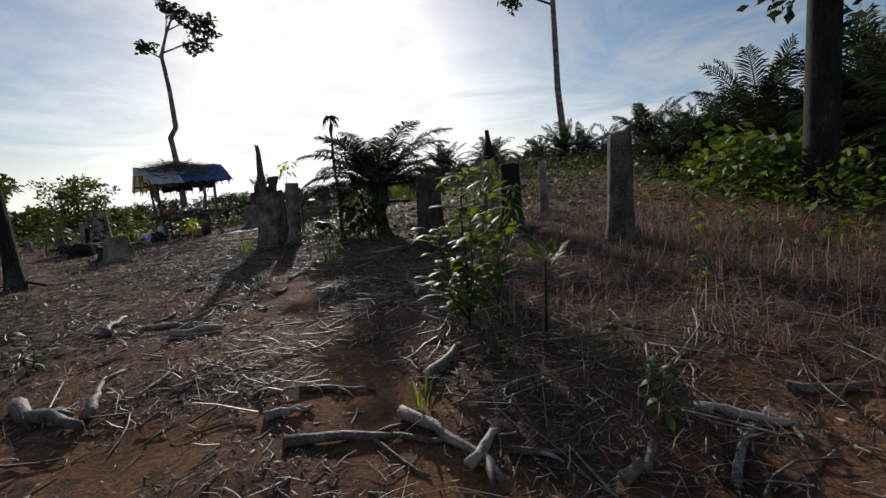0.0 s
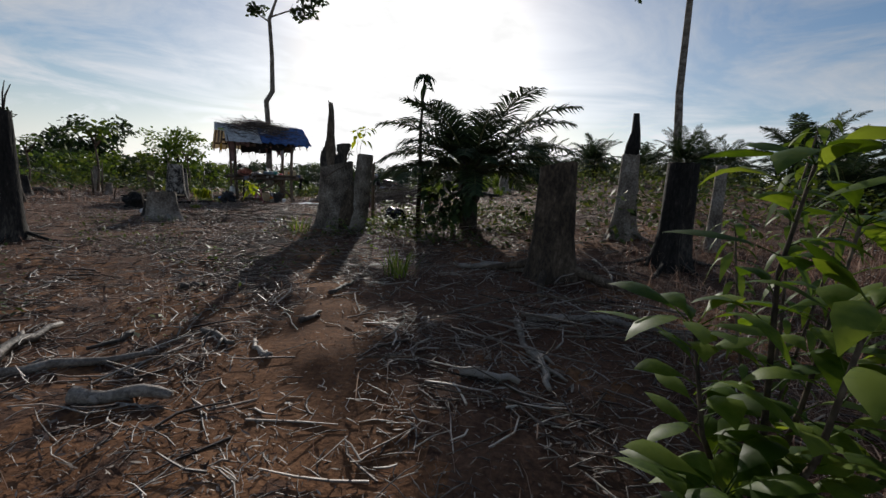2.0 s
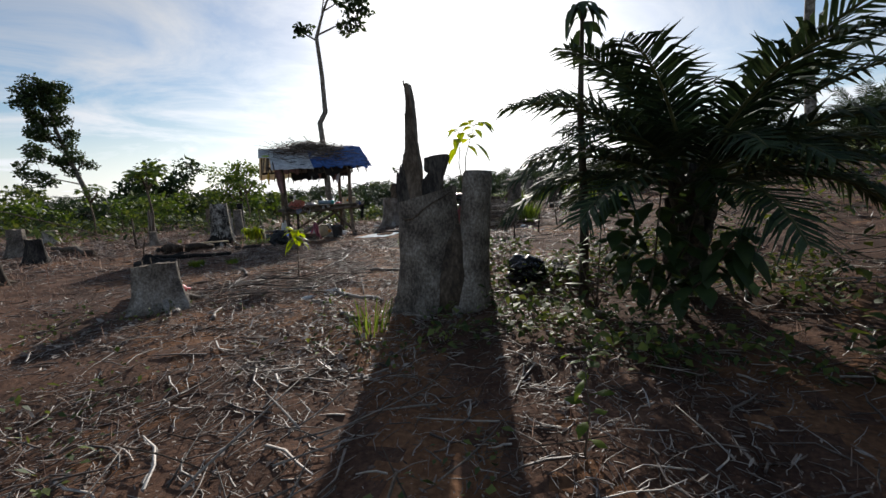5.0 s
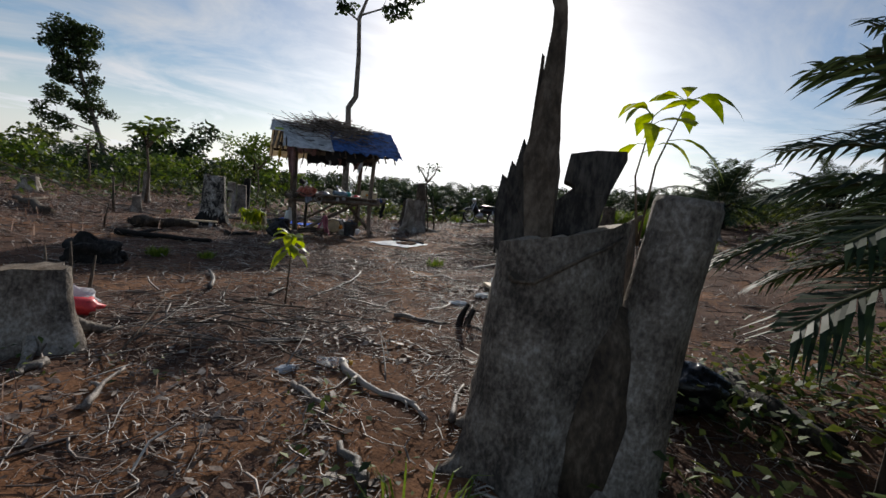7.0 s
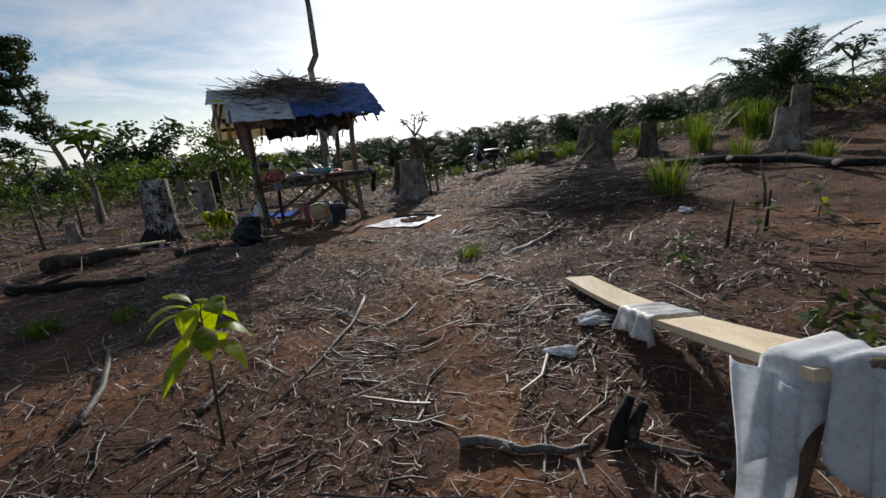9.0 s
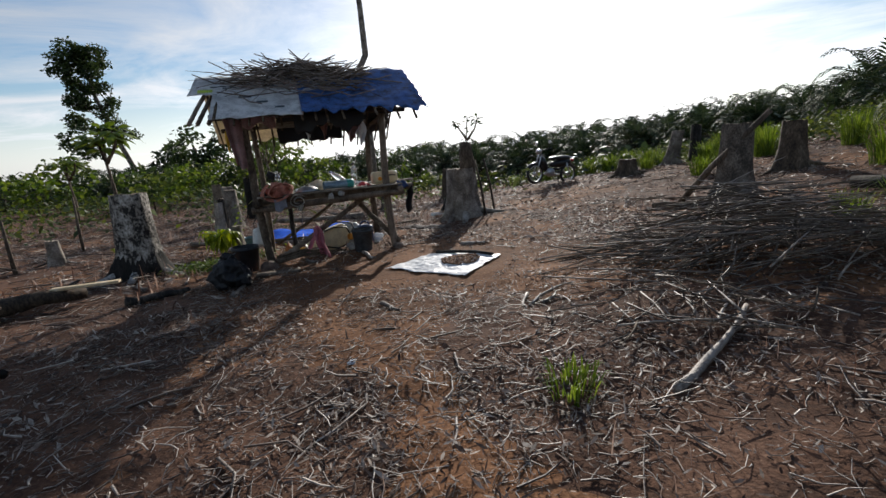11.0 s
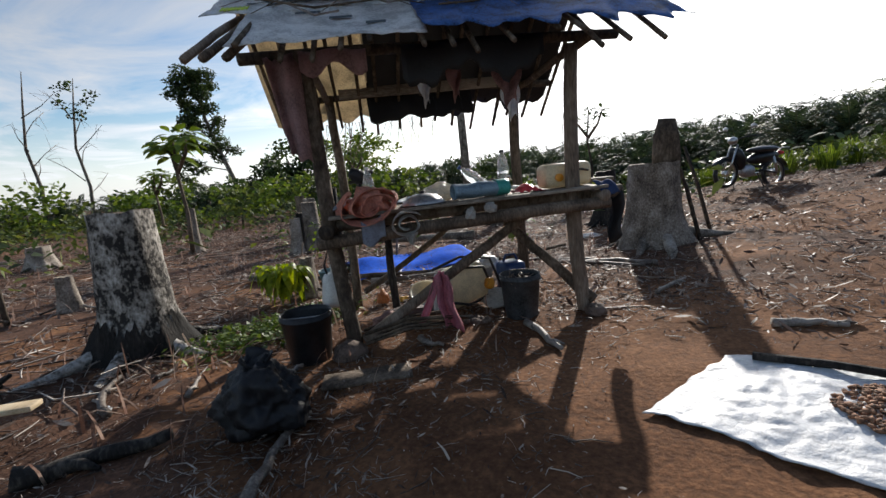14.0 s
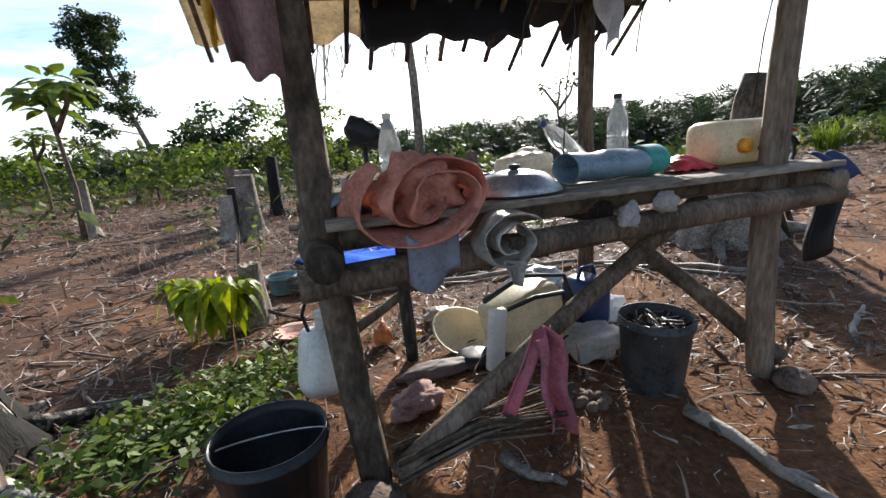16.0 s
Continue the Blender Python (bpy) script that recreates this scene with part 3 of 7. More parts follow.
stump(-0.2, 6.16, 1.03, 0.19, 0.165, "tall dark weathered stump with surface roots", seed=11, roots=4, root_len=0.95, flare=1.3, mat=BARK_BROWN, slant=0.03)
_t1 = stump(0.9, 8.3, 1.12, 0.145, 0.105, "slender dead trunk with a splintered tip", mat=BARK, top="splinter", seed=12, roots=4)
spire(_t1[0], (0.0, 0, 1.06), [(0.01, 0, 0.18), (0.03, 0, 0.36), (0.01, 0, 0.6)], [0.09, 0.062, 0.036, 0.01], BURNT, 0.8, 8)
stump(1.05, 6.80, 1.05, 0.155, 0.14, "dark tall tree stump in dry grass", mat=BURNT, seed=13, roots=5, root_len=0.6)
stump(1.75, 7.6, 1.0, 0.07, 0.06, "thin pale dead trunk stump", mat=BARK, seed=33, roots=3, root_len=0.3)
stump(2.12, 5.25, 1.34, 0.15, 0.125, "tall pale grey stump with rounded top", mat=BARK, seed=14, roots=4, cut=False, slant=0.05, lean=(0.01, 0.0))
stump(-6.57, 8.57, 0.46, 0.215, 0.205, "low grey sawn tree stump", seed=15, roots=4, root_len=0.4, slant=0.02)
stump(-6.98, 8.78, 0.28, 0.10, 0.09, "short dark burnt stump", mat=BURNT, seed=16, roots=3, root_len=0.25)
_b1 = stump(-6.1, 6.0, 1.42, 0.105, 0.065, "burnt black standing snag with thin twigs", mat=BURNT, top="splinter", seed=17, roots=4, cut=False, lean=(-0.03, 0))
for a, bq in (((-0.25, 0.05, 0.22), 0.012), ((0.14, 0.0, 0.30), 0.012), ((-0.08, 0.1, 0.36), 0.01)):
    tg = Geo()
    tg.tube([(-0.04, 0, 1.38), (-0.05 + a[0] * 0.4, a[1] * 0.4, 1.40 + a[2] * 0.6), (-0.05 + a[0], a[1], 1.40 + a[2])], [bq, bq * 0.8, bq * 0.4], 5)
    part("twig", tg, BURNT, _b1[0])
stump(-11.92, 14.98, 1.20, 0.30, 0.225, "broad pale grey stump with blackened base", seed=18, roots=6, root_len=0.7, flare=1.45, mat=PALE_BARK, char=3)
_sb = stump(-8.66, 19.66, 1.0, 0.34, 0.29, "large grey broken stump behind the shelter", seed=19, top="splinter", roots=6, root_len=0.7)
spire(_sb[0], (0.12, 0.0, 0.9), [(0.01, 0, 0.2), (0.0, 0, 0.42), (0.02, 0, 0.62)], [0.17, 0.15, 0.11, 0.03], BARK_BROWN, 0.7, 9)
stump(-9.85, 22.0, 1.0, 0.22, 0.17, "dark grey stump beside the shelter", mat=BURNT, seed=34, roots=4)
stump(-5.57, 23.5, 0.42, 0.22, 0.21, "low wide sawn stump on bare earth", mat=BARK_BROWN, seed=20, roots=5)
stump(-4.5, 25.5, 0.95, 0.19, 0.15, "grey stump grown round with grass", seed=21, roots=4, lean=(0.2, 0))
stump(-3.85, 25.6, 1.0, 0.15, 0.12, "dark stump grown round with grass", mat=BURNT, seed=22, roots=4)
stump(-4.05, 18.45, 1.02, 0.22, 0.19, "grey cylindrical stump on bare slope", seed=23, roots=4)
stump(-2.9, 20.5, 0.8, 0.2, 0.17, "dark stump among fresh grass", mat=BARK_BROWN, seed=24, roots=4)
stump(-1.1, 18.0, 0.7, 0.17, 0.15, "grey stump at the edge of the clearing", seed=25, roots=4)
stump(-0.6, 18.8, 0.95, 0.16, 0.13, "tall grey stump at the edge of the clearing", seed=26, roots=4)
for i, (sx, sy, h, r, mt) in enumerate(((-17.0, 20.5, 0.9, 0.12, BURNT), (-16.0, 19.6, 0.8, 0.13, BARK), (-18.2, 21.8, 1.25, 0.2, BARK),
                                        (-15.9, 20.0, 1.15, 0.19, BARK), (-18.3, 22.8, 1.5, 0.16, BURNT), (-21.5, 16.4, 0.55, 0.26, BARK), (-14.8, 15.2, 0.46, 0.11, BARK),
                                        (-13.0, 23.6, 1.2, 0.15, BARK_BROWN), (-19.8, 19.2, 1.2, 0.13, BARK), (-21.5, 24.0, 1.3, 0.2, BARK_BROWN),
                                        (-11.6, 25.5, 1.1, 0.18, BARK_BROWN), (-15.6, 12.2, 0.7, 0.2, BARK), (-12.8, 11.0, 0.5, 0.16, BURNT), (-10.3, 9.0, 0.45, 0.14, BARK_BROWN))):
    stump(sx, sy, h, r, r * 0.84, "weathered stump in the cleared field" if mt is not BURNT else "blackened stump in the cleared field", mat=mt, seed=40 + i, roots=4, root_len=0.4, lean=(random.uniform(-0.06, 0.06), 0))


# ---- palms ----
def frond(g, gr, base, az, el, L, n, lw, rng, sag=1.0, leaf_len=0.55, fine=True):
    """One feather frond into leaflet mesh g and stalk mesh gr."""
    d = Vector((math.cos(az) * math.cos(el), math.sin(az) * math.cos(el), math.sin(el)))
    p = Vector(base)
    pts = [p.copy()]
    side0 = Vector((-math.sin(az), math.cos(az), 0))
    steps = 9
    for i in range(steps):
        d = (d + Vector((0, 0, -0.085 * sag * (i + 1) / steps * 2))).normalized()
        p = p + d * (L / steps)
        pts.append(p.copy())
    if gr is not None:
        keep = range(steps + 1) if fine else (0, 3, 6, 9)
        gr.tube([pts[i] for i in keep], [0.03 * (1 - 0.85 * i / steps) * L / 2.4 + 0.003 for i in keep], 4 if fine else 3, caps=False)
    for i in range(n):
        f = 0.16 + 0.84 * (i + 0.5) / n
        k = f * steps
        a = int(min(k, steps - 1))
        q = pts[a].lerp(pts[a + 1], k - a)
        t = (pts[a + 1] - pts[a]).normalized()
        up = side0.cross(t) * -1
        if up.z < 0:
            up = -up
        ll = leaf_len * math.sin(math.pi * min(1, 0.12 + 0.84 * f)) ** 0.6 * rng.uniform(0.85, 1.1)
        for sg in (-1, 1):
            out = (t * (0.45 + 0.5 * f) + side0 * sg * rng.uniform(0.75, 1.0) + up * rng.uniform(0.05, 0.4)).normalized()
            tip = q + out * ll - Vector((0, 0, ll * rng.uniform(0.15, 0.5)))
            mid = q + out * ll * 0.5 - Vector((0, 0, ll * 0.04))
            w = t * lw
            g.add([q - w * 0.4, q + w * 0.4, mid + w * 0.6, mid - w * 0.6, tip], [(0, 1, 2, 3), (3, 2, 4)])


def palm(name, m, trunk_h, trunk_r, nf, L, n, lw, seed, label, group="", lo=-0.15, hi=1.35, leaf_len=0.55, split=False, sag=1.0, fine=True):
    rng = random.Random(seed)
    pm = root(name, m, label, "palm tree", group)
    g = Geo()
    zs = np.linspace(-0.1, trunk_h, 8)
    g.tube([(0, 0, z) for z in zs], [trunk_r * (1.25 - 0.25 * min(1, i / 3)) for i in range(8)], 12, 0.16, rng)
    for i in range(int((26 if fine else 8) * max(trunk_h, 0.6))):
        a, z = i * 2.4, rng.uniform(0.1, 1) * trunk_h
        g.tube([(trunk_r * 0.7 * math.cos(a), trunk_r * 0.7 * math.sin(a), z), (trunk_r * 1.3 * math.cos(a), trunk_r * 1.3 * math.sin(a), z + 0.16), (trunk_r * 1.55 * math.cos(a), trunk_r * 1.55 * math.sin(a), z + 0.30)], [0.05, 0.04, 0.02], 5, 0.1, rng)
    part("trunk", g, PALMTRUNK, pm)
    gl, gr = Geo(), Geo()
    for i in range(nf):
        f = i / nf
        az = i * 2.39996 + rng.uniform(-0.2, 0.2)
        el = lo + (hi - lo) * f + rng.uniform(-0.1, 0.1)
        if split:
            gl, gr = Geo(), Geo()
        frond(gl, gr, (0.1 * math.cos(az), 0.1 * math.sin(az), trunk_h * 0.92 + 0.15 * f), az, el, L * rng.uniform(0.85, 1.1) * (0.8 + 0.2 * f), n, lw, rng, sag, leaf_len, fine)
        if split:
            fr = part("frond", gl, PALM, pm, smooth=False)
            part("stalk", gr, RACHIS, fr)
    if not split:
        part("crown", gl, PALM, pm, smooth=False)
        part("stalk", gr, RACHIS, pm)
    return pm


palm("oil_palm", pose(-1.32, 9.08, gz(-1.32, 9.08)), 0.95, 0.12, 36, 1.70, 50, 0.026, 5, "young oil palm with dark arching fronds", lo=0.12, hi=1.02, leaf_len=0.46, split=True, sag=1.15)
palm_a = palm("oil_palm", pose(6.0, 21.5, gz(6.0, 21.5)), 1.2, 0.28, 32, 2.7, 30, 0.05, 6, "bushy oil palm at the forest edge", "oil palms", leaf_len=0.75)
palm_b = palm("oil_palm", pose(0.2, 21.8, gz(0.2, 21.8)), 1.1, 0.25, 30, 2.5, 30, 0.05, 7, "bushy oil palm on the slope", "oil palms", leaf_len=0.7, lo=-0.3)
palm_c = palm("oil_palm", pose(14, 36, gz(14, 36)), 1.5, 0.3, 26, 3.0, 17, 0.085, 8, "oil palm in the distant plantation", "oil palm plantation", leaf_len=0.62, lo=0.0, hi=1.45, sag=2.3, fine=False)
palm_d = palm("oil_palm", pose(5, 40, gz(5, 40)), 1.8, 0.3, 24, 3.1, 17, 0.09, 9, "oil palm in the distant plantation", "oil palm plantation", leaf_len=0.66, lo=-0.1, hi=1.45, sag=2.6, fine=False)
for px, py, s, src_p in ((8.9, 19.0, 0.85, palm_b), (7.6, 12.6, 0.55, palm_a), (6.4, 12.8, 0.42, palm_b), (9.1, 12.5, 0.9, palm_a), (8.4, 10.6, 0.62, palm_b), (10.2, 11.0, 0.95, palm_a), (9.6, 15.2, 0.7, palm_a), (9.0, 8.2, 0.9, palm_a), (10.8, 9.6, 1.0, palm_b), (12.5, 11.0, 1.1, palm_a),
                         (8.2, 7.0, 0.7, palm_b), (5.4, 24.5, 0.6, palm_b), (13.0, 24.0, 0.8, palm_a), (8.3, 25.5, 0.7, palm_a), (11.0, 6.4, 1.0, palm_b), (2.35, 20.7, 0.5, palm_a)):
    c = copy_thing(src_p, pose(px, py, gz(px, py) - 0.05, 0, 0, px * 77))
    c.scale = (s, s, s)
palm_a.scale = (0.6, 0.6, 0.6)
palm_b.scale = (0.66, 0.66, 0.66)
rp = random.Random(4)
far_palms = []
EYE_REF = (-4.5, 9.0)
for i in range(225):
    azd = rp.uniform(-100, 34) if i < 160 else rp.uniform(-34, 22)
    D = rp.uniform(30, 75) if azd < -16 else rp.uniform(24, 62)
    if -70 < azd < -28 and D < 44:
        D += 22
    x, y = EYE_REF[0] + D * math.sin(radians(azd)), EYE_REF[1] + D * math.cos(radians(azd))
    elev = np.interp(azd, [-100, -70, -30, -16, 0, 16, 34], [2.0, 2.3, 3.0, 4.0, 5.1, 6.4, 6.6])
    top = 1.5 + D * math.tan(radians(elev)) * rp.uniform(0.72, 1.03)
    zg = gz(x, y)
    s = max(0.42, (top - zg) / 4.6)
    far_palms.append((D, i % 2, pose(x, y, zg - 0.1, 0, 0, rp.uniform(0, 360)), (s * rp.uniform(0.95, 1.2), s * rp.uniform(0.95, 1.2), s)))
far_palms.sort(key=lambda q: q[0])
for D, kind_i, m, sc in far_palms[:165]:
    c = copy_thing(palm_c if kind_i else palm_d, m)
    c.scale = sc
# the palms behind those, past counting, as one sheet of crowns
crowns = []
for src_p in (palm_d, palm_c):
    me = next(o for o in src_p.children if o.name.startswith("crown")).data
    co = np.empty(len(me.vertices) * 3, np.float32)
    me.vertices.foreach_get("co", co)
    crowns.append((co.reshape(-1, 3), [tuple(p.vertices) for p in me.polygons]))
pv, pf, k0 = [], [], 0
for D, kind_i, m, sc in far_palms[165:]:
    co, fa = crowns[kind_i]
    mm = np.array(m @ Matrix.Diagonal((*sc, 1)))
    pv.append(co @ mm[:3, :3].T + mm[:3, 3])
    pf += [tuple(a + k0 for a in f) for f in fa]
    k0 += len(co)
pm = bpy.data.meshes.new("far_palm_crowns")
pm.from_pydata(np.concatenate(pv).tolist(), [], pf)
pm.materials.append(PALM)
tagged(new("far_palm_crowns", pm), "dense dark crowns of the distant oil palm plantation", "palm trees", kind="stuff")


# ---- trees ----
def tree(name, m, pts, rads, crown, mat_leaf, mat_bark, seed, label, category="tree", limbs=(), leaf_L=0.35, n_per=120, group="", flat=0.7):
    """Trunk along pts, limbs (from, to, radius) and leafy clumps (centre, radius) of the crown."""
    rng = random.Random(seed)
    t = root(name, m, label, category, group)
    g = Geo()
    g.tube(pts, rads, 10, 0.05, rng)
    part("trunk", g, mat_bark, t)
    for a, b, r in limbs:
        a, b = Vector(a), Vector(b)
        mid = a.lerp(b, 0.5) + Vector((rng.uniform(-1, 1), rng.uniform(-1, 1), rng.uniform(-0.2, 0.6))) * (b - a).length * 0.10
        lg = Geo()
        lg.tube([a, mid, b], [r, r * 0.7, r * 0.3], 6, 0.06, rng)
        for _ in range(4):
            f = rng.uniform(0.4, 1)
            s = a.lerp(b, f)
            e = s + Vector((rng.gauss(0, 1), rng.gauss(0, 1), rng.gauss(0.3, 0.7))).normalized() * (b - a).length * rng.uniform(0.25, 0.5)
            lg.tube([s, s.lerp(e, 0.5) + Vector((0, 0, 0.05)), e], [r * 0.35, r * 0.25, r * 0.1], 4)
        part("limb", lg, mat_bark, t)
    if crown:
        lf = Geo()
        for c, r in crown:
            c = Vector(c)
            for _ in range(int(n_per * r * r)):
                d = Vector((rng.gauss(0, 1), rng.gauss(0, 1), rng.gauss(0, 1))).normalized()
                p = c + Vector((d.x, d.y, d.z * flat)) * r * rng.uniform(0.25, 1) ** 0.6
                o = Vector((rng.gauss(0, 1), rng.gauss(0, 1), rng.gauss(-0.2, 0.6))).normalized()
                s = o.cross(Vector((rng.gauss(0, 1), rng.gauss(0, 1), rng.gauss(0, 1)))).normalized()
                L = leaf_L * rng.uniform(0.6, 1.3)
                lf.add([p, p + o * L * 0.5 + s * L * 0.28, p + o * L, p + o * L * 0.5 - s * L * 0.28], [(0, 1, 2, 3)])
        part("crown", lf, mat_leaf, t, smooth=False)
    return t


def cloud_crown(rng, centre, size, n, r):
    return [((centre[0] + rng.uniform(-1, 1) * size[0], centre[1] + rng.uniform(-1, 1) * size[1], centre[2] + rng.uniform(-1, 1) * size[2]), r * rng.uniform(0.6, 1.25)) for _ in range(n)]


rt = random.Random(21)
# tall thin survivor with a kinked trunk and a small flat crown
tree("tall_tree", pose(-20.7, 34.9, gz(-20.7, 34.9), 0, 0, 30), [(0, 0, -0.3), (-0.1, 0, 5), (-0.3, 0, 7.4), (0.15, 0, 8.2), (0.1, 0, 11), (-0.1, 0, 13.6), (0.5, 0, 15.5), (1.2, 0, 17)],
     [0.26, 0.22, 0.2, 0.19, 0.16, 0.14, 0.1, 0.05],
     [((-1.3, 0, 14.1), 0.6), ((-0.8, 0.3, 14.3), 0.5), ((2.0, 0, 14.4), 0.7), ((2.8, 0.4, 14.9), 0.8), ((2.5, -0.4, 15.9), 1.0), ((1.4, 0.2, 17.0), 0.9), ((3.2, 0, 16.6), 0.8), ((0.6, 0, 17.4), 0.7), ((3.6, 0, 15.6), 0.6)],
     LEAF_DARK, BARK, 31, "tall slender tree with kinked pale trunk and small crown", limbs=[((-0.1, 0, 13.4), (-1.5, 0, 14.1), 0.07), ((0.0, 0, 13.8), (2.6, 0, 15.0), 0.07), ((0.5, 0, 15.5), (2.8, 0, 16.4), 0.06), ((0.4, 0, 15.4), (0.6, 0, 17.2), 0.05)], leaf_L=0.36, n_per=230)
tree("tall_tree", pose(9.3, 32.3, gz(9.3, 32.3)), [(0, 0, -0.3), (-0.1, 0, 2), (-0.45, 0, 6), (-0.5, 0, 10), (-0.55, 0, 14), (-0.4, 0, 18.5)], [0.34, 0.27, 0.23, 0.2, 0.16, 0.08],
     [((-3.6, 0, 12.6), 0.8), ((-3.2, 0.3, 12.0), 0.5), ((-2.9, 0, 13.6), 1.0), ((-2.2, -0.4, 14.0), 0.8), ((-1.6, 0, 13.0), 0.45), ((-0.6, 0.3, 16), 1.2), ((0.8, 0, 18), 1.4), ((-1.6, 0, 18.6), 1.3)],
     LEAF_DARK, BARK, 32, "tall bare-stemmed tree with a high crown", limbs=[((-0.5, 0, 11.8), (-3.2, 0, 13.2), 0.08), ((-0.5, 0, 14.6), (-1.8, 0, 16), 0.07), ((-0.5, 0, 15.5), (0.8, 0, 17.8), 0.06)], leaf_L=0.36, n_per=230)
# dark slim tree far to the left of the shelter
cr = cloud_crown(rt, (-0.8, 0, 12.5), (2.3, 2.0, 4.6), 48, 1.1) + cloud_crown(rt, (-2.5, 0, 5.5), (1.8, 1.2, 2.0), 8, 1.0) + cloud_crown(rt, (1.5, 0, 7), (1.5, 1.0, 2.0), 4, 0.8)
tree("dark_tree", pose(-64.7, 44.4, gz(-64.7, 44.4), 0, 0, 60), [(2.6, 0, -0.3), (1.8, 0, 4), (0.6, 0, 8), (-0.4, 0, 12), (-0.8, 0, 17.5)], [0.36, 0.3, 0.25, 0.2, 0.08], cr, LEAF_DARK, BARK, 33,
     "slim tree with a tall dark crown", limbs=[((1.4, 0, 5), (-2.5, 0, 6.4), 0.1), ((1, 0, 6.5), (2.2, 0, 9), 0.1), ((0.4, 0, 8.6), (-2.2, 0, 12), 0.1), ((0, 0, 10), (1.6, 0, 13.6), 0.1)], leaf_L=0.40, n_per=170)
tree("round_tree", pose(-51.7, 45.9, gz(-51.7, 45.9)), [(0, 0, -0.3), (0.1, 0, 2), (0, 0, 5)], [0.4, 0.34, 0.2], cloud_crown(rt, (0, 0, 4.6), (4.2, 3.5, 2.0), 26, 1.7), LEAF_DARK, BARK_BROWN, 34,
     "low broad dark tree beyond the field", limbs=[((0, 0, 2.5), (-2.6, 0, 4.5), 0.14), ((0, 0, 2.6), (2.6, 0.5, 4.8), 0.14)], leaf_L=0.55, n_per=48)
tree("light_tree", pose(-31.9, 37.9, gz(-31.9, 37.9)), [(0, 0, -0.3), (0.1, 0, 1.5), (0, 0, 3.8)], [0.2, 0.16, 0.08], cloud_crown(rt, (0, 0, 3.2), (2.2, 2.0, 1.6), 26, 1.0), LEAF_LIGHT, BARK_BROWN, 35,
     "light green young tree beyond the field", limbs=[((0, 0, 1.4), (-1.4, 0, 3.2), 0.06), ((0, 0, 1.6), (1.4, 0.4, 3.4), 0.06)], leaf_L=0.32, n_per=95)
for bx, by, s, sd in ((-66.6, 26.8, 1.0, 36), (-65.8, 30.6, 0.98, 37)):
    lb = [((0, 0, 3 + 1.6 * i), (rt.uniform(-3.4, 3.4), rt.uniform(-2, 2), 5.5 + 1.6 * i), 0.055) for i in range(6)]
    tree("bare_tree", pose(bx, by, gz(bx, by), 0, 0, 80), [(0, 0, -0.3), (0.3, 0, 4), (-0.2, 0, 8), (0.3, 0, 12), (0.8, 0, 15.5 * s)], [0.2, 0.16, 0.13, 0.09, 0.03],
         cloud_crown(rt, (0.6, 0, 13.0), (1.6, 1.0, 2.6), 9, 0.75) if sd == 37 else [], LEAF_DARK, BARK, sd, "tall dead tree with bare branches" if sd == 36 else "thin half-bare tree with sparse leaves", limbs=lb, leaf_L=0.4, n_per=60)
for i in range(44):
    azd = rt.uniform(-98, -14)
    D = rt.uniform(26, 62)
    x, y = -6 + D * math.sin(radians(azd)), 11 + D * math.cos(radians(azd))
    h = rt.uniform(1.0, 1.9) * (1 + D / 60)
    tree("bush", pose(x, y, gz(x, y)), [(0, 0, -0.1), (0.05, 0, h * 0.6)], [0.05, 0.02], cloud_crown(rt, (0, 0, h * 0.55), (h * 0.7, h * 0.6, h * 0.4), 9, h * 0.34), (LEAF_LIGHT, LEAF_DARK, WEED)[i % 3], BARK_BROWN, 100 + i,
         "leafy regrowth bush in the field", "bush", group="field bushes", leaf_L=0.22 + D / 220, n_per=60)
# dark edge of forest on the rising side
for i, (x, y, h) in enumerate(((10.2, 7.2, 3.4), (11.2, 8.4, 3.8), (13.0, 9.4, 4.4), (12.4, 5.4, 5.6), (14.0, 11.6, 4.2), (8.9, 11.6, 1.6), (10.6, 13.6, 1.8), (14.6, 15.6, 2.6), (10.4, 4.6, 5.4), (6.4, 8.8, 1.1), (6.0, 7.6, 0.9), (7.2, 13.8, 1.0), (8.6, 17.6, 1.2))):
    tree("forest_tree", pose(x, y, gz(x, y)), [(0, 0, -0.2), (0.1, 0.1, h * 0.5), (0, 0, h * 0.95)], [0.05 * h ** 0.8, 0.035 * h ** 0.8, 0.02],
         cloud_crown(rt, (0, 0, h * 0.62), (h * 0.22 + 0.5, h * 0.22 + 0.5, h * 0.33), 14 + int(h), 0.55 + h * 0.07), LEAF_DARK if i not in (9, 10) else LEAF_LIGHT, BARK_BROWN, 200 + i, "dense dark tree at the forest edge", group="forest edge",
         limbs=[((0, 0, h * 0.4), (h * 0.15, 0.2, h * 0.7), 0.05), ((0, 0, h * 0.5), (-h * 0.15, 0.2, h * 0.75), 0.05)], leaf_L=0.26, n_per=110)
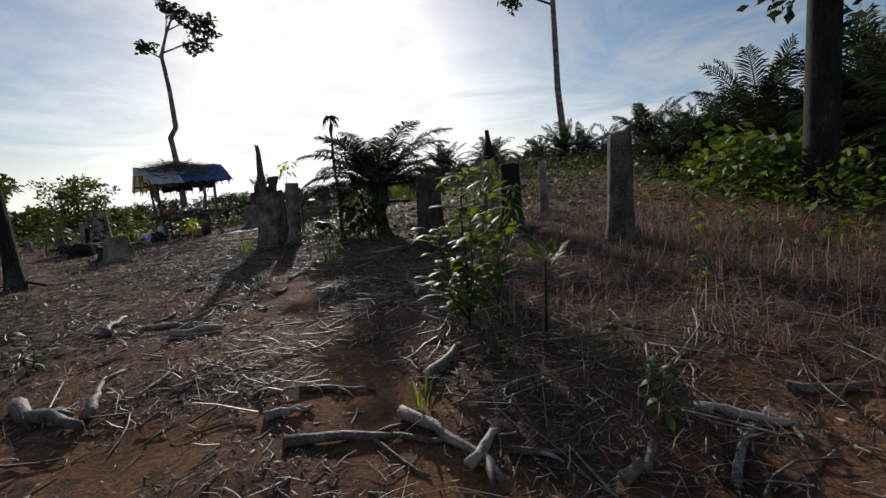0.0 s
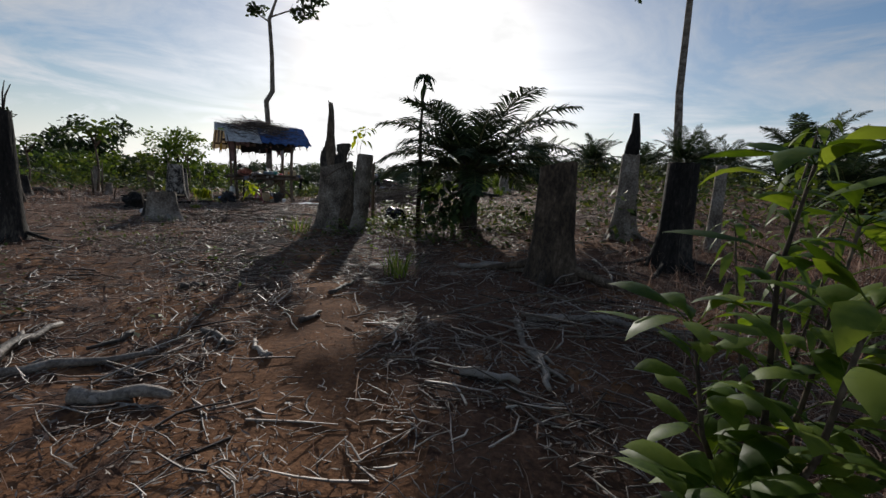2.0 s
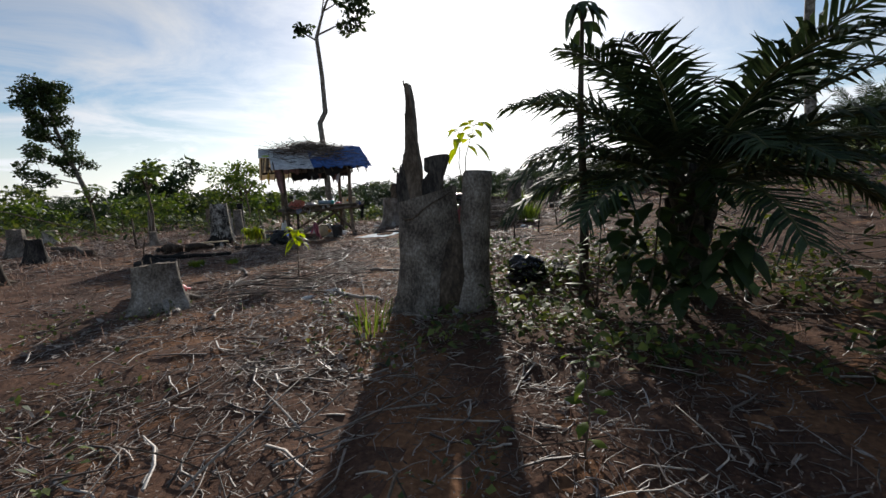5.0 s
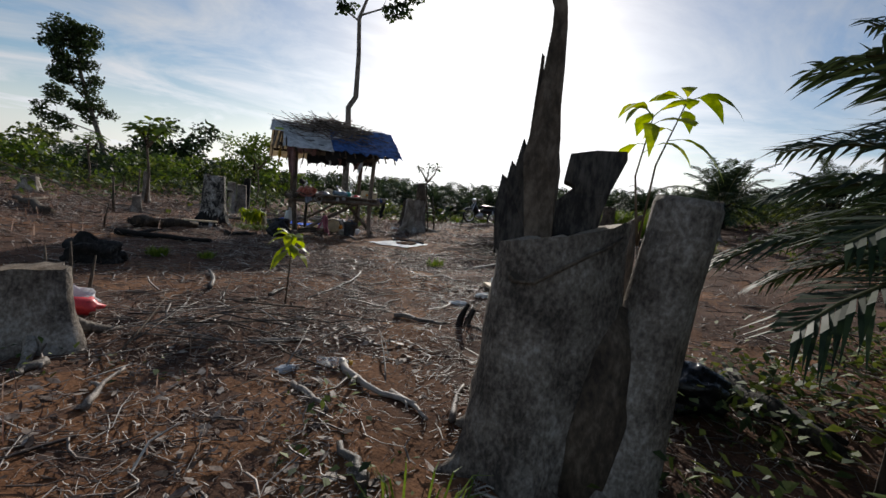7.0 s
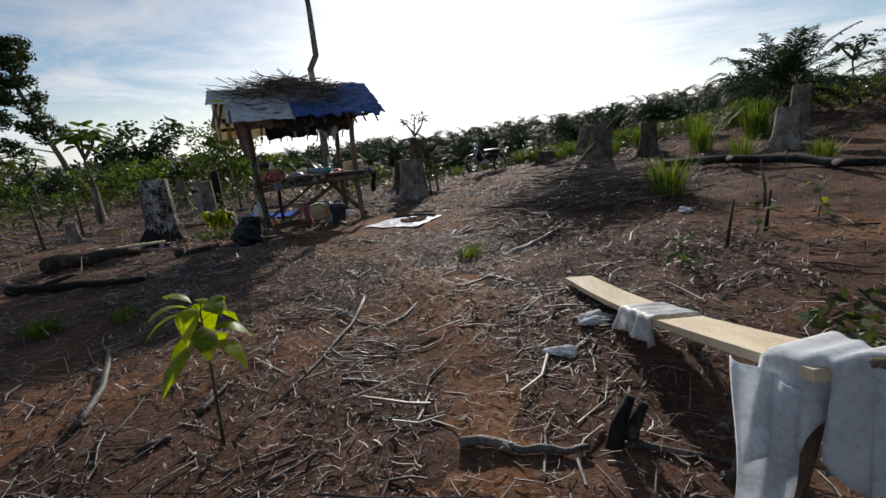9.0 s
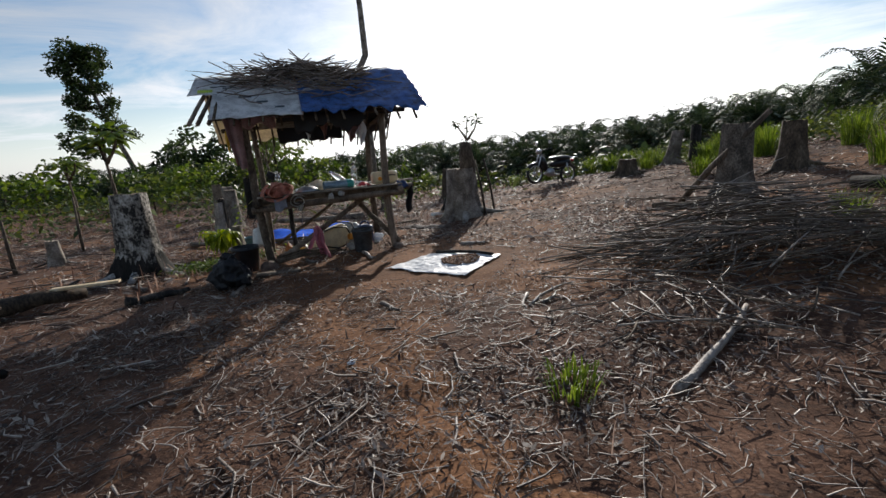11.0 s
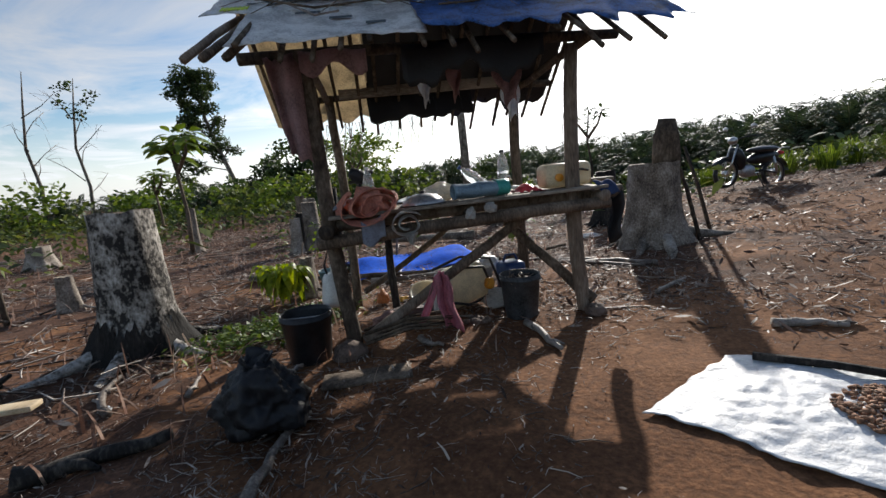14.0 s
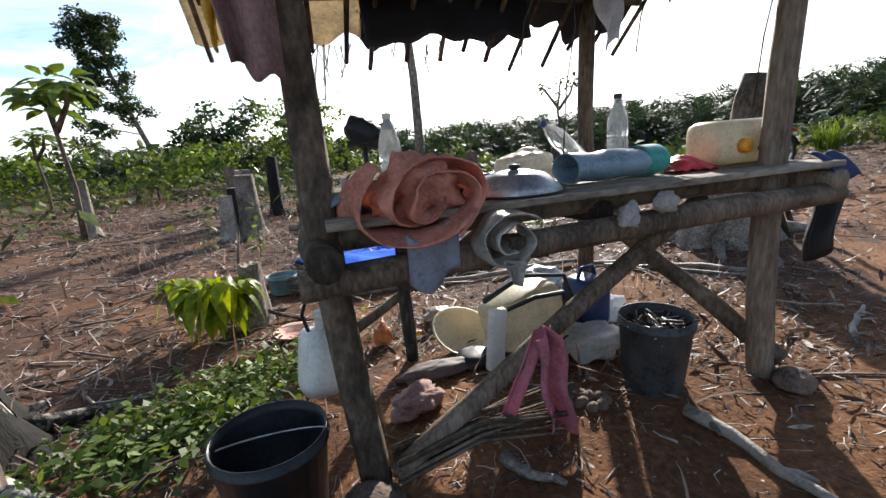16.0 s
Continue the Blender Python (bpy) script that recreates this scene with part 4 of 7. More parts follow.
tree("standing_dead_tree", pose(5.7, 6.6, gz(5.7, 6.6)), [(0, 0, -0.3), (0, 0, 0.5), (0, 0, 3), (0.05, 0, 6), (0.1, 0, 10)], [0.27, 0.225, 0.21, 0.2, 0.16], [((0.6, 0.3, 2.6), 0.5), ((0.4, -0.3, 3.4), 0.5), ((-0.5, 0.2, 3.1), 0.4), ((0.3, 0, 4.6), 0.6), ((-0.9, 0.3, 4.3), 0.55), ((-1.2, 0, 5.0), 0.7), ((0.9, 0.3, 4.3), 0.7), ((-0.8, 0.3, 5.2), 0.9), ((0.2, 0.6, 5.8), 0.9)],
     LEAF_DARK, BURNT, 38, "huge dark standing trunk wrapped in climbers", limbs=[((0.05, 0, 4.5), (-1.2, 0.5, 5.6), 0.06)], leaf_L=0.2, n_per=260)

# ---- the shelter ----
HUT = pose(-10.1, 15.68, 0.30, 0, 0, 43.04)


def hz(x, y):
    """Ground height in the shelter's own axes."""
    p = HUT @ Vector((x, y, 0))
    return gz(p.x, p.y) - 0.30


hut = root("open_shelter", HUT, "open pole shelter with a table deck and patched tarp roof", "shelter")
rh = random.Random(8)


def pole(name, parent, a, b, r0, r1, mat=POLE, n=10, wob=0.07, bend=0.02, label="", rng=rh, k=7):
    a, b = Vector(a), Vector(b)
    off = Vector((rng.uniform(-1, 1), rng.uniform(-1, 1), rng.uniform(-1, 1))) * bend * (b - a).length
    pts = [a.lerp(b, i / k) + off * math.sin(math.pi * i / k) + Vector((rng.uniform(-1, 1), rng.uniform(-1, 1), rng.uniform(-1, 1))) * r0 * 0.12 for i in range(k + 1)]
    g = Geo()
    g.tube(pts, [r0 + (r1 - r0) * i / k for i in range(k + 1)], n, wob, rng)
    return part(name, g, mat, parent, label)


pole("post", hut, (0.02, 0, -0.15), (-0.10, 0.02, 2.12), 0.057, 0.052, BARK_BROWN)
pole("post", hut, (1.86, 0, -0.15), (1.80, 0.0, 2.10), 0.06, 0.047)
pole("post", hut, (-0.05, 1.35, -0.2), (-0.08, 1.35, 2.10), 0.05, 0.042, BARK_BROWN)
pole("post", hut, (1.82, 1.38, -0.2), (1.80, 1.38, 2.10), 0.058, 0.05)
pole("inner_post", hut, (0.36, 1.0, -0.1), (0.34, 1.0, 0.93), 0.04, 0.035, BURNT)
# rails under the deck
pole("rail", hut, (-0.16, -0.085, 0.84), (2.02, -0.085, 0.93), 0.05, 0.046, POLE)
pole("rail", hut, (-0.13, 0.07, 0.945), (2.2, 0.075, 1.0), 0.052, 0.05, BARK_BROWN)
pole("rail", hut, (-0.2, 1.30, 0.90), (2.05, 1.32, 0.95), 0.05, 0.045, BARK_BROWN)
pole("cross_rail", hut, (-0.08, -0.22, 0.935), (-0.10, 1.45, 0.93), 0.052, 0.05, BARK_BROWN)
pole("cross_rail", hut, (1.97, -0.12, 0.985), (1.95, 1.5, 0.99), 0.045, 0.045, POLE)
pole("cross_rail", hut, (0.95, 0.0, 0.945), (0.95, 1.4, 0.95), 0.04, 0.04, BARK_BROWN)
for i in range(7):
    g = Geo()
    L = 2.16 + rh.uniform(-0.1, 0.1)
    g.box((L, 0.155 + rh.uniform(-0.02, 0.01), 0.024), pose(0.97 + rh.uniform(-0.04, 0.04), -0.04 + 0.205 * i, 1.03 + rh.uniform(-0.004, 0.006), rh.uniform(-1.5, 1.5), -1.1, rh.uniform(-0.8, 0.8)), 0.004)
    part("plank", g, PLANKWOOD, hut)
# braces
pole("brace", hut, (0.08, -0.02, 0.08), (1.52, 0.12, 0.93), 0.042, 0.036, POLE, bend=0.03)
pole("brace", hut, (1.90, -0.02, 0.16), (1.30, 0.75, 0.92), 0.046, 0.04, BARK_BROWN, bend=0.03)
pole("brace", hut, (0.05, 1.2, 0.15), (1.25, 1.35, 0.9), 0.03, 0.028, BARK_BROWN, bend=0.03)
# roof frame
pole("ridge_pole", hut, (-0.62, 0.52, 2.62), (2.26, 0.52, 2.72), 0.035, 0.03, BARK_BROWN)
pole("eave_beam", hut, (-0.50, -0.03, 2.10), (2.15, -0.02, 2.15), 0.04, 0.035, BARK_BROWN)
pole("eave_beam", hut, (-0.55, 1.37, 2.06), (2.2, 1.38, 2.10), 0.04, 0.035, BARK_BROWN)
pole("tie_beam", hut, (-0.1, -0.2, 2.06), (-0.1, 1.6, 2.03), 0.035, 0.03, BARK_BROWN)
pole("tie_beam", hut, (1.86, -0.2, 2.10), (1.86, 1.6, 2.06), 0.035, 0.03, BARK_BROWN)
g = Geo()
g.box((1.75, 0.03, 0.10), pose(0.9, 1.30, 2.12, 0, -1, 0), 0.005)
part("board", g, PLANKWOOD, hut, "brown plank under the roof")
for i in range(15):
    x = -0.60 + i * 0.2 + rh.uniform(-0.03, 0.03)
    zr = 2.63 + (x + 0.62) * 0.034
    e = rh.uniform(-0.12, 0.08)
    if 0 < i:
        pole("rafter", hut, (x, 0.50, zr), (x + rh.uniform(-0.05, 0.05), -0.52 + e * 0.6, 1.98 - e * 0.4), 0.02, 0.017, BARK_BROWN, 6, 0.1, 0.01, k=4)
    pole("rafter", hut, (x, 0.54, zr), (x + rh.uniform(-0.05, 0.05), 1.66 - e, 1.80 + e * 0.5), 0.02, 0.015, BARK_BROWN, 6, 0.1, 0.01, k=4)
for x in (-0.62, -0.52, -0.40):
    pole("rafter", hut, (x + 0.08, 0.3, 2.46), (x - 0.04, -0.52, 1.98), 0.027, 0.025, POLE, 7, 0.08, 0.01, k=4)


def roof_pt(x, f, side=-1, lift=0.03):
    """Place on the roof: x along the ridge, f from the ridge (0) to the eave (1)."""
    zr = 2.66 + (x + 0.62) * 0.034
    if side < 0:
        return (x, 0.52 - 1.04 * f, zr + lift - 0.66 * f)
    return (x, 0.52 + 1.12 * f, zr + lift - 0.84 * f)


def rip(x, amp, k):
    return amp * (math.sin(k * x) + 0.6 * math.sin(2.3 * k * x + 1) + 0.4 * math.sin(5.1 * k * x + 2))


g = Geo()
g.sheet(lambda u, v: Vector(roof_pt(-0.66 + 1.75 * u - 0.06 * v, 0.0 + (0.47 + rip(u, 0.01, 9)) * v, -1, 0.045)) + Vector((0, 0, rip(u * 2 + v, 0.006, 7))), 30, 10, 0.004)
ban1 = part("banner_sheet", g, WHITE_TARP, hut, "white printed vinyl banner with wavy stripes")
g = Geo()
g.sheet(lambda u, v: Vector(roof_pt(-0.42 + 1.12 * u - 0.02 * v, 0.42 + 0.60 * v + rip(u, 0.012, 8) * v, -1, 0.034)) + Vector((0, 0, rip(u * 2 + v, 0.006, 6))), 26, 8, 0.004)
ban2 = part("banner_sheet", g, WHITE_TARP, hut, "white printed vinyl banner at the eave")
g = Geo()
g.sheet(lambda u, v: Vector(roof_pt(0.66 + 1.66 * u + 0.06 * v * u, -0.02 + (1.02 + 0.05 * math.sin(31 * u) + 0.04 * math.sin(57 * u + 1)) * v, -1, 0.055)) + Vector((0, 0, rip(u * 2 + v * 1.7, 0.012, 5) - 0.05 * u * v)), 44, 14, 0.004)
part("tarp", g, BLUE_TARP, hut, "worn blue tarpaulin with a frayed edge")
g = Geo()
g.sheet(lambda u, v: Vector(roof_pt(-0.64 + 0.95 * u, (0.97 + 0.03 * math.sin(19 * u)) * v, 1, 0.04)) + Vector((0, 0, rip(u * 2 + v, 0.006, 7))), 20, 12, 0.004)
part("banner_sheet", g, YELLOW_TARP, hut, "yellowed printed banner letting light through")
g = Geo()
g.sheet(lambda u, v: Vector(roof_pt(0.30 + 1.9 * u, (0.98 + 0.05 * math.sin(17 * u) + 0.04 * math.sin(41 * u)) * v, 1, 0.05)) + Vector((0, 0, rip(u * 2 + v, 0.01, 6))), 36, 12, 0.004)
part("tarp", g, BLACK_TARP, hut, "black plastic sheet over the back slope")
g = Geo()
g.sheet(lambda u, v: (0.28 + 1.06 * u + 0.02 * v, 1.38 + 0.03 * math.sin(9 * u) - 0.05 * v, 2.14 + 0.03 * u - (0.31 + 0.02 * math.sin(13 * u) + 0.015 * math.sin(29 * u)) * v), 30, 8, 0.004)
part("hanging_sheet", g, BLACK_TARP, hut, "ragged black sheet hanging from the back eave")
g = Geo()
g.sheet(lambda u, v: (0.55 + 1.0 * u, -0.12 + 0.03 * math.sin(9 * u), 2.12 + 0.03 * u - (0.22 + 0.06 * math.sin(11 * u) + 0.03 * math.sin(37 * u)) * v), 26, 6, 0.004)
part("hanging_sheet", g, BLACK_TARP, hut, "ragged black sheet under the front eave")
g = Geo()
g.sheet(lambda u, v: (-0.10 + 0.42 * u, -0.22 + 0.03 * math.sin(9 * u), 2.08 - (0.12 + 0.04 * math.sin(9 * u)) * v), 12, 6, 0.004)
part("hanging_sheet", g, BROWNCLOTH, hut, "dusty cloth hanging at the eave")

# ---- near plants ----
def leafy_plant(name, x, y, stems, leaf_L, leaf_W, per, seed, label, category="shrub", mat=LEAF_BRIGHT, droop=0.3, stem_r=0.01, start=0.25, tops=5, group="", z=None, rise=0.25):
    """Upright stems with spirally set broad leaves; stems: lists of points from the foot. Every leaf is a part of its stem's foliage."""
    rng = random.Random(seed)
    t = root(name, pose(x, y, gz(x, y) if z is None else z), label, category, group)
    for s in stems:
        pts = [Vector(p) for p in s]
        g = Geo()
        g.tube(pts, [stem_r * (1 - 0.6 * i / (len(pts) - 1)) for i in range(len(pts))], 6, 0.08, rng)
        stem = part("stem", g, BARK_BROWN, t)
        total = per
        for i in range(total):
            top = i >= total - tops
            f = 1.0 if top else start + (1 - start) * i / max(1, total - tops)
            k = f * (len(pts) - 1)
            a = int(min(k, len(pts) - 2))
            p = pts[a].lerp(pts[a + 1], k - a)
            az = i * 2.39996 + rng.uniform(-0.5, 0.5)
            el = rng.uniform(0.3, 1.0) if top else rng.uniform(-0.15, 0.5) + rise * 0.5
            d = Vector((math.cos(az) * math.cos(el), math.sin(az) * math.cos(el), math.sin(el)))
            L = leaf_L * rng.uniform(0.65, 1.15)
            q = p + d * L * 0.25
            sd = Vector((-math.sin(az), math.cos(az), rng.uniform(-0.3, 0.3)))
            lg = Geo()
            lg.tube([p, p.lerp(q, 0.5), q], [0.0025, 0.002, 0.002], 3, caps=False)
            lg.leaf(q, d, sd, L, leaf_W * rng.uniform(0.8, 1.15), droop * rng.uniform(0.6, 1.6), 0.14)
            part("leaf", lg, mat, t, smooth=True)
    return t


leafy_plant("shrub", 0.13, 3.22, [[(0, 0, 0), (0.01, 0.01, 0.45), (-0.01, 0.02, 0.85), (0.02, 0, 1.12)], [(0, 0, 0.1), (0.12, 0.06, 0.5), (0.19, 0.08, 0.98)], [(0, 0, 0.1), (-0.13, 0.02, 0.4), (-0.20, -0.02, 0.70)], [(0, 0, 0.05), (-0.08, -0.12, 0.2), (-0.16, -0.18, 0.36)], [(0, 0, 0.1), (0.2, -0.08, 0.4), (0.30, -0.12, 0.68)], [(0, 0, 0.1), (0.04, -0.14, 0.45), (0.05, -0.2, 0.82)]],
            0.235, 0.078, 32, 51, "waist-high shrub with broad glossy green leaves", stem_r=0.011, droop=0.5, rise=0.9, tops=7, start=0.12)
leafy_plant("shrub", 0.42, 3.75, [[(0, 0, 0), (0.02, 0, 0.5), (0.0, 0.02, 0.95), (0.03, 0.0, 1.25)], [(0, 0, 0), (0.12, 0.05, 0.5), (0.2, 0.05, 1.0)], [(0, 0, 0), (-0.1, 0.05, 0.5), (-0.16, 0.05, 0.9)]], 0.10, 0.030, 44, 52, "tall thin-stemmed shrub with narrow drooping leaves", stem_r=0.008, droop=1.0, rise=0.3, mat=LEAF_LIGHT)
leafy_plant("seedling", 0.66, 2.98, [[(0, 0, 0), (0.01, 0, 0.3), (0.02, 0.01, 0.5)]], 0.26, 0.07, 15, 53, "young plant with long upright green leaves", "plant", stem_r=0.012, start=0.6, tops=9, rise=1.2, droop=0.2)
leafy_plant("sapling", -2.15, 8.98, [[(0, 0, 0), (0.01, 0.01, 0.8), (-0.02, 0, 1.6), (0, 0.02, 2.4)]], 0.22, 0.085, 20, 54, "slender sapling with a tuft of leaves on top", "sapling", mat=LEAF_DARK, stem_r=0.042, start=0.92, tops=14, droop=1.1)
leafy_plant("sapling", -2.05, 8.75, [[(0, 0, 0), (0.02, 0, 0.4), (0.05, 0, 0.95)], [(0, 0, 0), (0.2, 0.05, 0.4), (0.3, 0.05, 0.7)], [(0, 0, 0), (-0.1, 0.0, 0.3), (-0.15, -0.05, 0.5)]], 0.17, 0.06, 18, 55, "low green leafy shrub under the palm", mat=LEAF_LIGHT, stem_r=0.008)
leafy_plant("shrub", -1.72, 8.42, [[(0, 0, 0), (0.05, 0, 0.5), (0.1, 0.05, 1.1)], [(0, 0, 0), (0.25, 0.1, 0.5), (0.4, 0.15, 1.0)], [(0, 0, 0), (-0.15, 0.1, 0.4), (-0.2, 0.15, 0.85)], [(0, 0, 0), (0.3, -0.15, 0.3), (0.5, -0.2, 0.6)]], 0.19, 0.13, 34, 59, "dark broad-leaved shrub growing beside the palm", mat=LEAF_DARK, stem_r=0.01, droop=0.9)
leafy_plant("sprouting_shoot", -3.18, 8.95, [[(0, 0, 1.0), (0.02, 0, 1.35), (0.10, 0.02, 1.62)], [(0, 0, 1.0), (-0.05, 0.02, 1.3), (-0.02, 0, 1.55)]], 0.19, 0.075, 10, 56, "fresh yellow-green shoots growing behind the stump", "plant", mat=LEAF_LIME, stem_r=0.006, start=0.7, tops=6, droop=0.8, z=gz(-3.18, 8.95) - 0.02)
leafy_plant("seedling", -5.95, 10.2, [[(0, 0, 0), (0.02, 0, 0.35), (0.0, 0.02, 0.62)]], 0.20, 0.10, 16, 57, "single seedling with drooping bright green leaves", "plant", mat=LEAF_LIME, stem_r=0.009, start=0.72, tops=8, droop=0.9)
leafy_plant("sprouting_stump_leaves", -12.18, 16.62, [[(0, 0, 0.1), (0.1, -0.1, 0.35), (0.2, -0.15, 0.45)], [(0, 0, 0.1), (-0.1, -0.15, 0.35), (-0.2, -0.2, 0.42)], [(0, 0, 0.1), (0.0, -0.2, 0.4)], [(0, 0, 0.1), (0.15, 0.05, 0.4)]], 0.19, 0.085, 38, 58, "lime green regrowth sprouting round a small stump", "plant", mat=LEAF_LIME, stem_r=0.008, droop=1.2, start=0.4)
stump(-12.1, 16.85, 0.5, 0.09, 0.08, "small sawn stump with roots and regrowth", seed=61, roots=4, root_len=0.5)
for i, (x, y, h, L, n, lab) in enumerate(((-3.1, 3.05, 0.22, 0.12, 12, "low yellow-green seedling on the soil"), (0.92, 2.38, 0.24, 0.14, 8, "small seedling with pale heart-shaped leaves"), (0.30, 2.6, 0.12, 0.10, 12, "low tuft of yellow-green leaves"),
                                           (0.92, 1.87, 0.26, 0.10, 16, "dark green low weed"), (2.04, 3.4, 0.3, 0.14, 12, "green weed in dry grass"), (3.2, 4.6, 0.42, 0.14, 18, "yellow-green weed in dry grass"), (-3.46, 5.8, 0.14, 0.10, 10, "yellow-green seedling among twigs"),
                                           (-2.17, 6.8, 0.4, 0.10, 14, "thin seedling with small leaves"), (-6.7, 5.6, 0.25, 0.2, 9, "bright green fern-like seedling"), (-3.72, 12.45, 0.2, 0.14, 12, "green weed on bare soil"), (-2.4, 13.6, 0.25, 0.15, 10, "green weed on bare soil"),
                                           (-12.6, 17.9, 0.4, 0.12, 14, "leafy green weed near the shelter"), (-10.5, 19.6, 0.8, 0.16, 26, "leafy green shrub behind the shelter"), (-13.4, 19.5, 0.5, 0.14, 16, "leafy weed in the cleared field"), (-3.0, 13.2, 0.2, 0.16, 8, "green weed on bare soil"),
                                           (-15.3, 18.7, 0.6, 0.16, 18, "leafy weed in the cleared field"), (-14.1, 18.6, 0.7, 0.16, 20, "yellow-green weed in the cleared field"), (2.9, 5.0, 0.35, 0.13, 14, "yellow-green weed in dry grass"), (3.7, 5.4, 0.5, 0.15, 18, "leafy weed at the grass edge"))):
    leafy_plant("weed", x, y, [[(0, 0, 0), (0.02, 0.01, h * 0.5), (0.0, 0.03, h)]], L, L * 0.45, n, 70 + i, lab, "plant", stem_r=0.005, start=0.2, droop=0.5, mat=LEAF_BRIGHT if i % 3 else LEAF_LIGHT)
# slender small trees standing in the left field
for i, (x, y, h, L) in enumerate(((-19.4, 18.9, 3.0, 0.55), (-27.5, 16.2, 3.6, 0.55), (-22.0, 27.5, 3.0, 0.4), (-12.6, 30.5, 3.4, 0.3), (-26.0, 21.0, 2.6, 0.4), (8.0, 36.0, 3.2, 0.5))):
    leafy_plant("young_tree", x, y, [[(0, 0, 0), (0.12, 0, h * 0.35), (-0.05, 0, h * 0.7), (0.05, 0, h)], [(-0.02, 0, h * 0.7), (0.35, 0.1, h * 0.85), (0.5, 0.1, h * 0.98)], [(-0.03, 0, h * 0.72), (-0.4, 0.1, h * 0.86), (-0.6, 0, h * 0.94)]], L, L * 0.42, 26, 90 + i, "slim young tree with large leaves in the field", "tree", mat=LEAF_LIGHT if i % 2 == 0 else LEAF_DARK, stem_r=0.06, start=0.75, droop=0.5, group="young field trees")


def tussock(x, y, n, h, seed, mat=GRASS, label="fresh green grass tussock", spread=0.12):
    rng = random.Random(seed)
    g = Geo()
    for _ in range(n):
        a, r = rng.uniform(0, 6.28), spread * math.sqrt(rng.random())
        b = Vector((r * math.cos(a), r * math.sin(a), -0.01))
        a2 = a + rng.uniform(-0.7, 0.7)
        L, out = h * rng.uniform(0.5, 1.1), rng.uniform(0.15, 0.75)
        d = Vector((math.cos(a2), math.sin(a2), 0))
        s = Vector((-d.y, d.x, 0)) * (0.004 + 0.003 * h)
        m1, m2, tip = b + d * L * out * 0.25 + Vector((0, 0, L * 0.5)), b + d * L * out * 0.6 + Vector((0, 0, L * 0.82)), b + d * L * out + Vector((0, 0, L * (1 - 0.35 * out)))
        g.add([b - s, b + s, m1 + s, m1 - s, m2 + s * 0.7, m2 - s * 0.7, tip], [(0, 1, 2, 3), (3, 2, 4, 5), (5, 4, 6)])
    return thing("grass_tussock", g, mat, pose(x, y, gz(x, y)), label, "grass", "grass tussocks", smooth=False)


for i, (x, y, n, h) in enumerate(((-3.3, 15.4, 170, 0.62), (-5.55, 13.15, 90, 0.16), (-6.2, 26.6, 220, 0.65), (-5.0, 27.0, 220, 0.7), (-3.7, 24.3, 240, 0.6), (-4.15, 21.4, 200, 0.45), (-5.1, 24.6, 160, 0.4), (-2.7, 23.2, 260, 0.75), (-8.6, 28.5, 200, 0.6), (-2.0, 19.6, 200, 0.7),
                                  (-0.8, 20.2, 260, 0.9), (-9.6, 27.4, 160, 0.5), (-1.2, 16.4, 120, 0.35), (-3.3, 16.9, 100, 0.3), (-8.74, 11.1, 200, 0.14), (-8.3, 11.5, 140, 0.12), (-0.22, 2.21, 18, 0.20), (-1.6, 5.95, 60, 0.28), (-3.75, 8.05, 40, 0.3), (-1.9, 17.4, 120, 0.5), (-4.7, 26.0, 160, 0.5), (-2.2, 25.5, 240, 0.8), (-0.2, 23.6, 240, 0.9), (-6.9, 27.6, 200, 0.7), (-5.6, 27.9, 200, 0.75), (-3.0, 26.6, 220, 0.8), (-7.6, 27.0, 160, 0.5), (-3.6, 22.4, 160, 0.5), (-1.5, 22.2, 220, 0.75))):
    tussock(x, y, n, h, 300 + i, spread=0.10 + 0.16 * h)
# creeping weeds beside the shelter's stump
rg = np.random.default_rng(7)

# ---- things on and round the shelter ----
def at(x, y, z, rx=0, ry=0, rz=0):
    return HUT @ pose(x, y, z, rx, ry, rz)


def deck(x, y=0.2):
    return 1.044 + 0.0192 * (x - 0.97)


def on_deck(x, y, rz=0, lift=0.0):
    return at(x, y, deck(x) + lift, 0, -1.1, rz)


# brush heap on the roof
rb = random.Random(12)
brush = root("brush_heap", at(0.6, 0.35, 2.70), "heap of dry palm fronds and sticks on the roof", "brushwood")
for i in range(210):
    x = rb.gauss(0.72, 0.42)
    x = max(-0.2, min(1.6, x))
    f = abs(rb.gauss(0.10, 0.28))
    L = rb.uniform(0.5, 1.3)
    a = rb.gauss(0.0, 0.42) + (math.pi if rb.random() < 0.5 else 0)
    lift = 0.07 + 0.20 * math.exp(-((x - 0.7) / 0.5) ** 2) * rb.random()
    c = Vector(roof_pt(x, min(f, 0.85), -1, lift)) - Vector((0.6, 0.35, 2.70))
    d = Vector((math.cos(a), math.sin(a) * 0.9, math.sin(a) * 0.5))
    e = Vector((0, 0, rb.uniform(-0.06, 0.16)))
    g = Geo()
    g.tube([c - d * L * 0.5 + e, c - d * L * 0.2, c + d * L * 0.2 + Vector((0, 0, 0.03)), c + d * L * 0.5 - e * 0.6], [0.007, 0.008, 0.006, 0.002], 4)
    part("stick", g, TWIG if i % 3 else BARK_BROWN, brush)
for i in range(34):
    x = rb.uniform(-0.2, 0.9)
    c = Vector(roof_pt(x, 0.98, 1, 0.02)) - Vector((0.6, 0.35, 2.70))
    L = rb.uniform(0.25, 0.6)
    g = Geo()
    sx = rb.uniform(-0.25, 0.25)
    g.tube([c, c + Vector((sx * 0.4, 0.08, -L * 0.4)), c + Vector((sx, 0.06, -L))], [0.004, 0.003, 0.001], 3)
    part("strand", g, TWIG, brush)
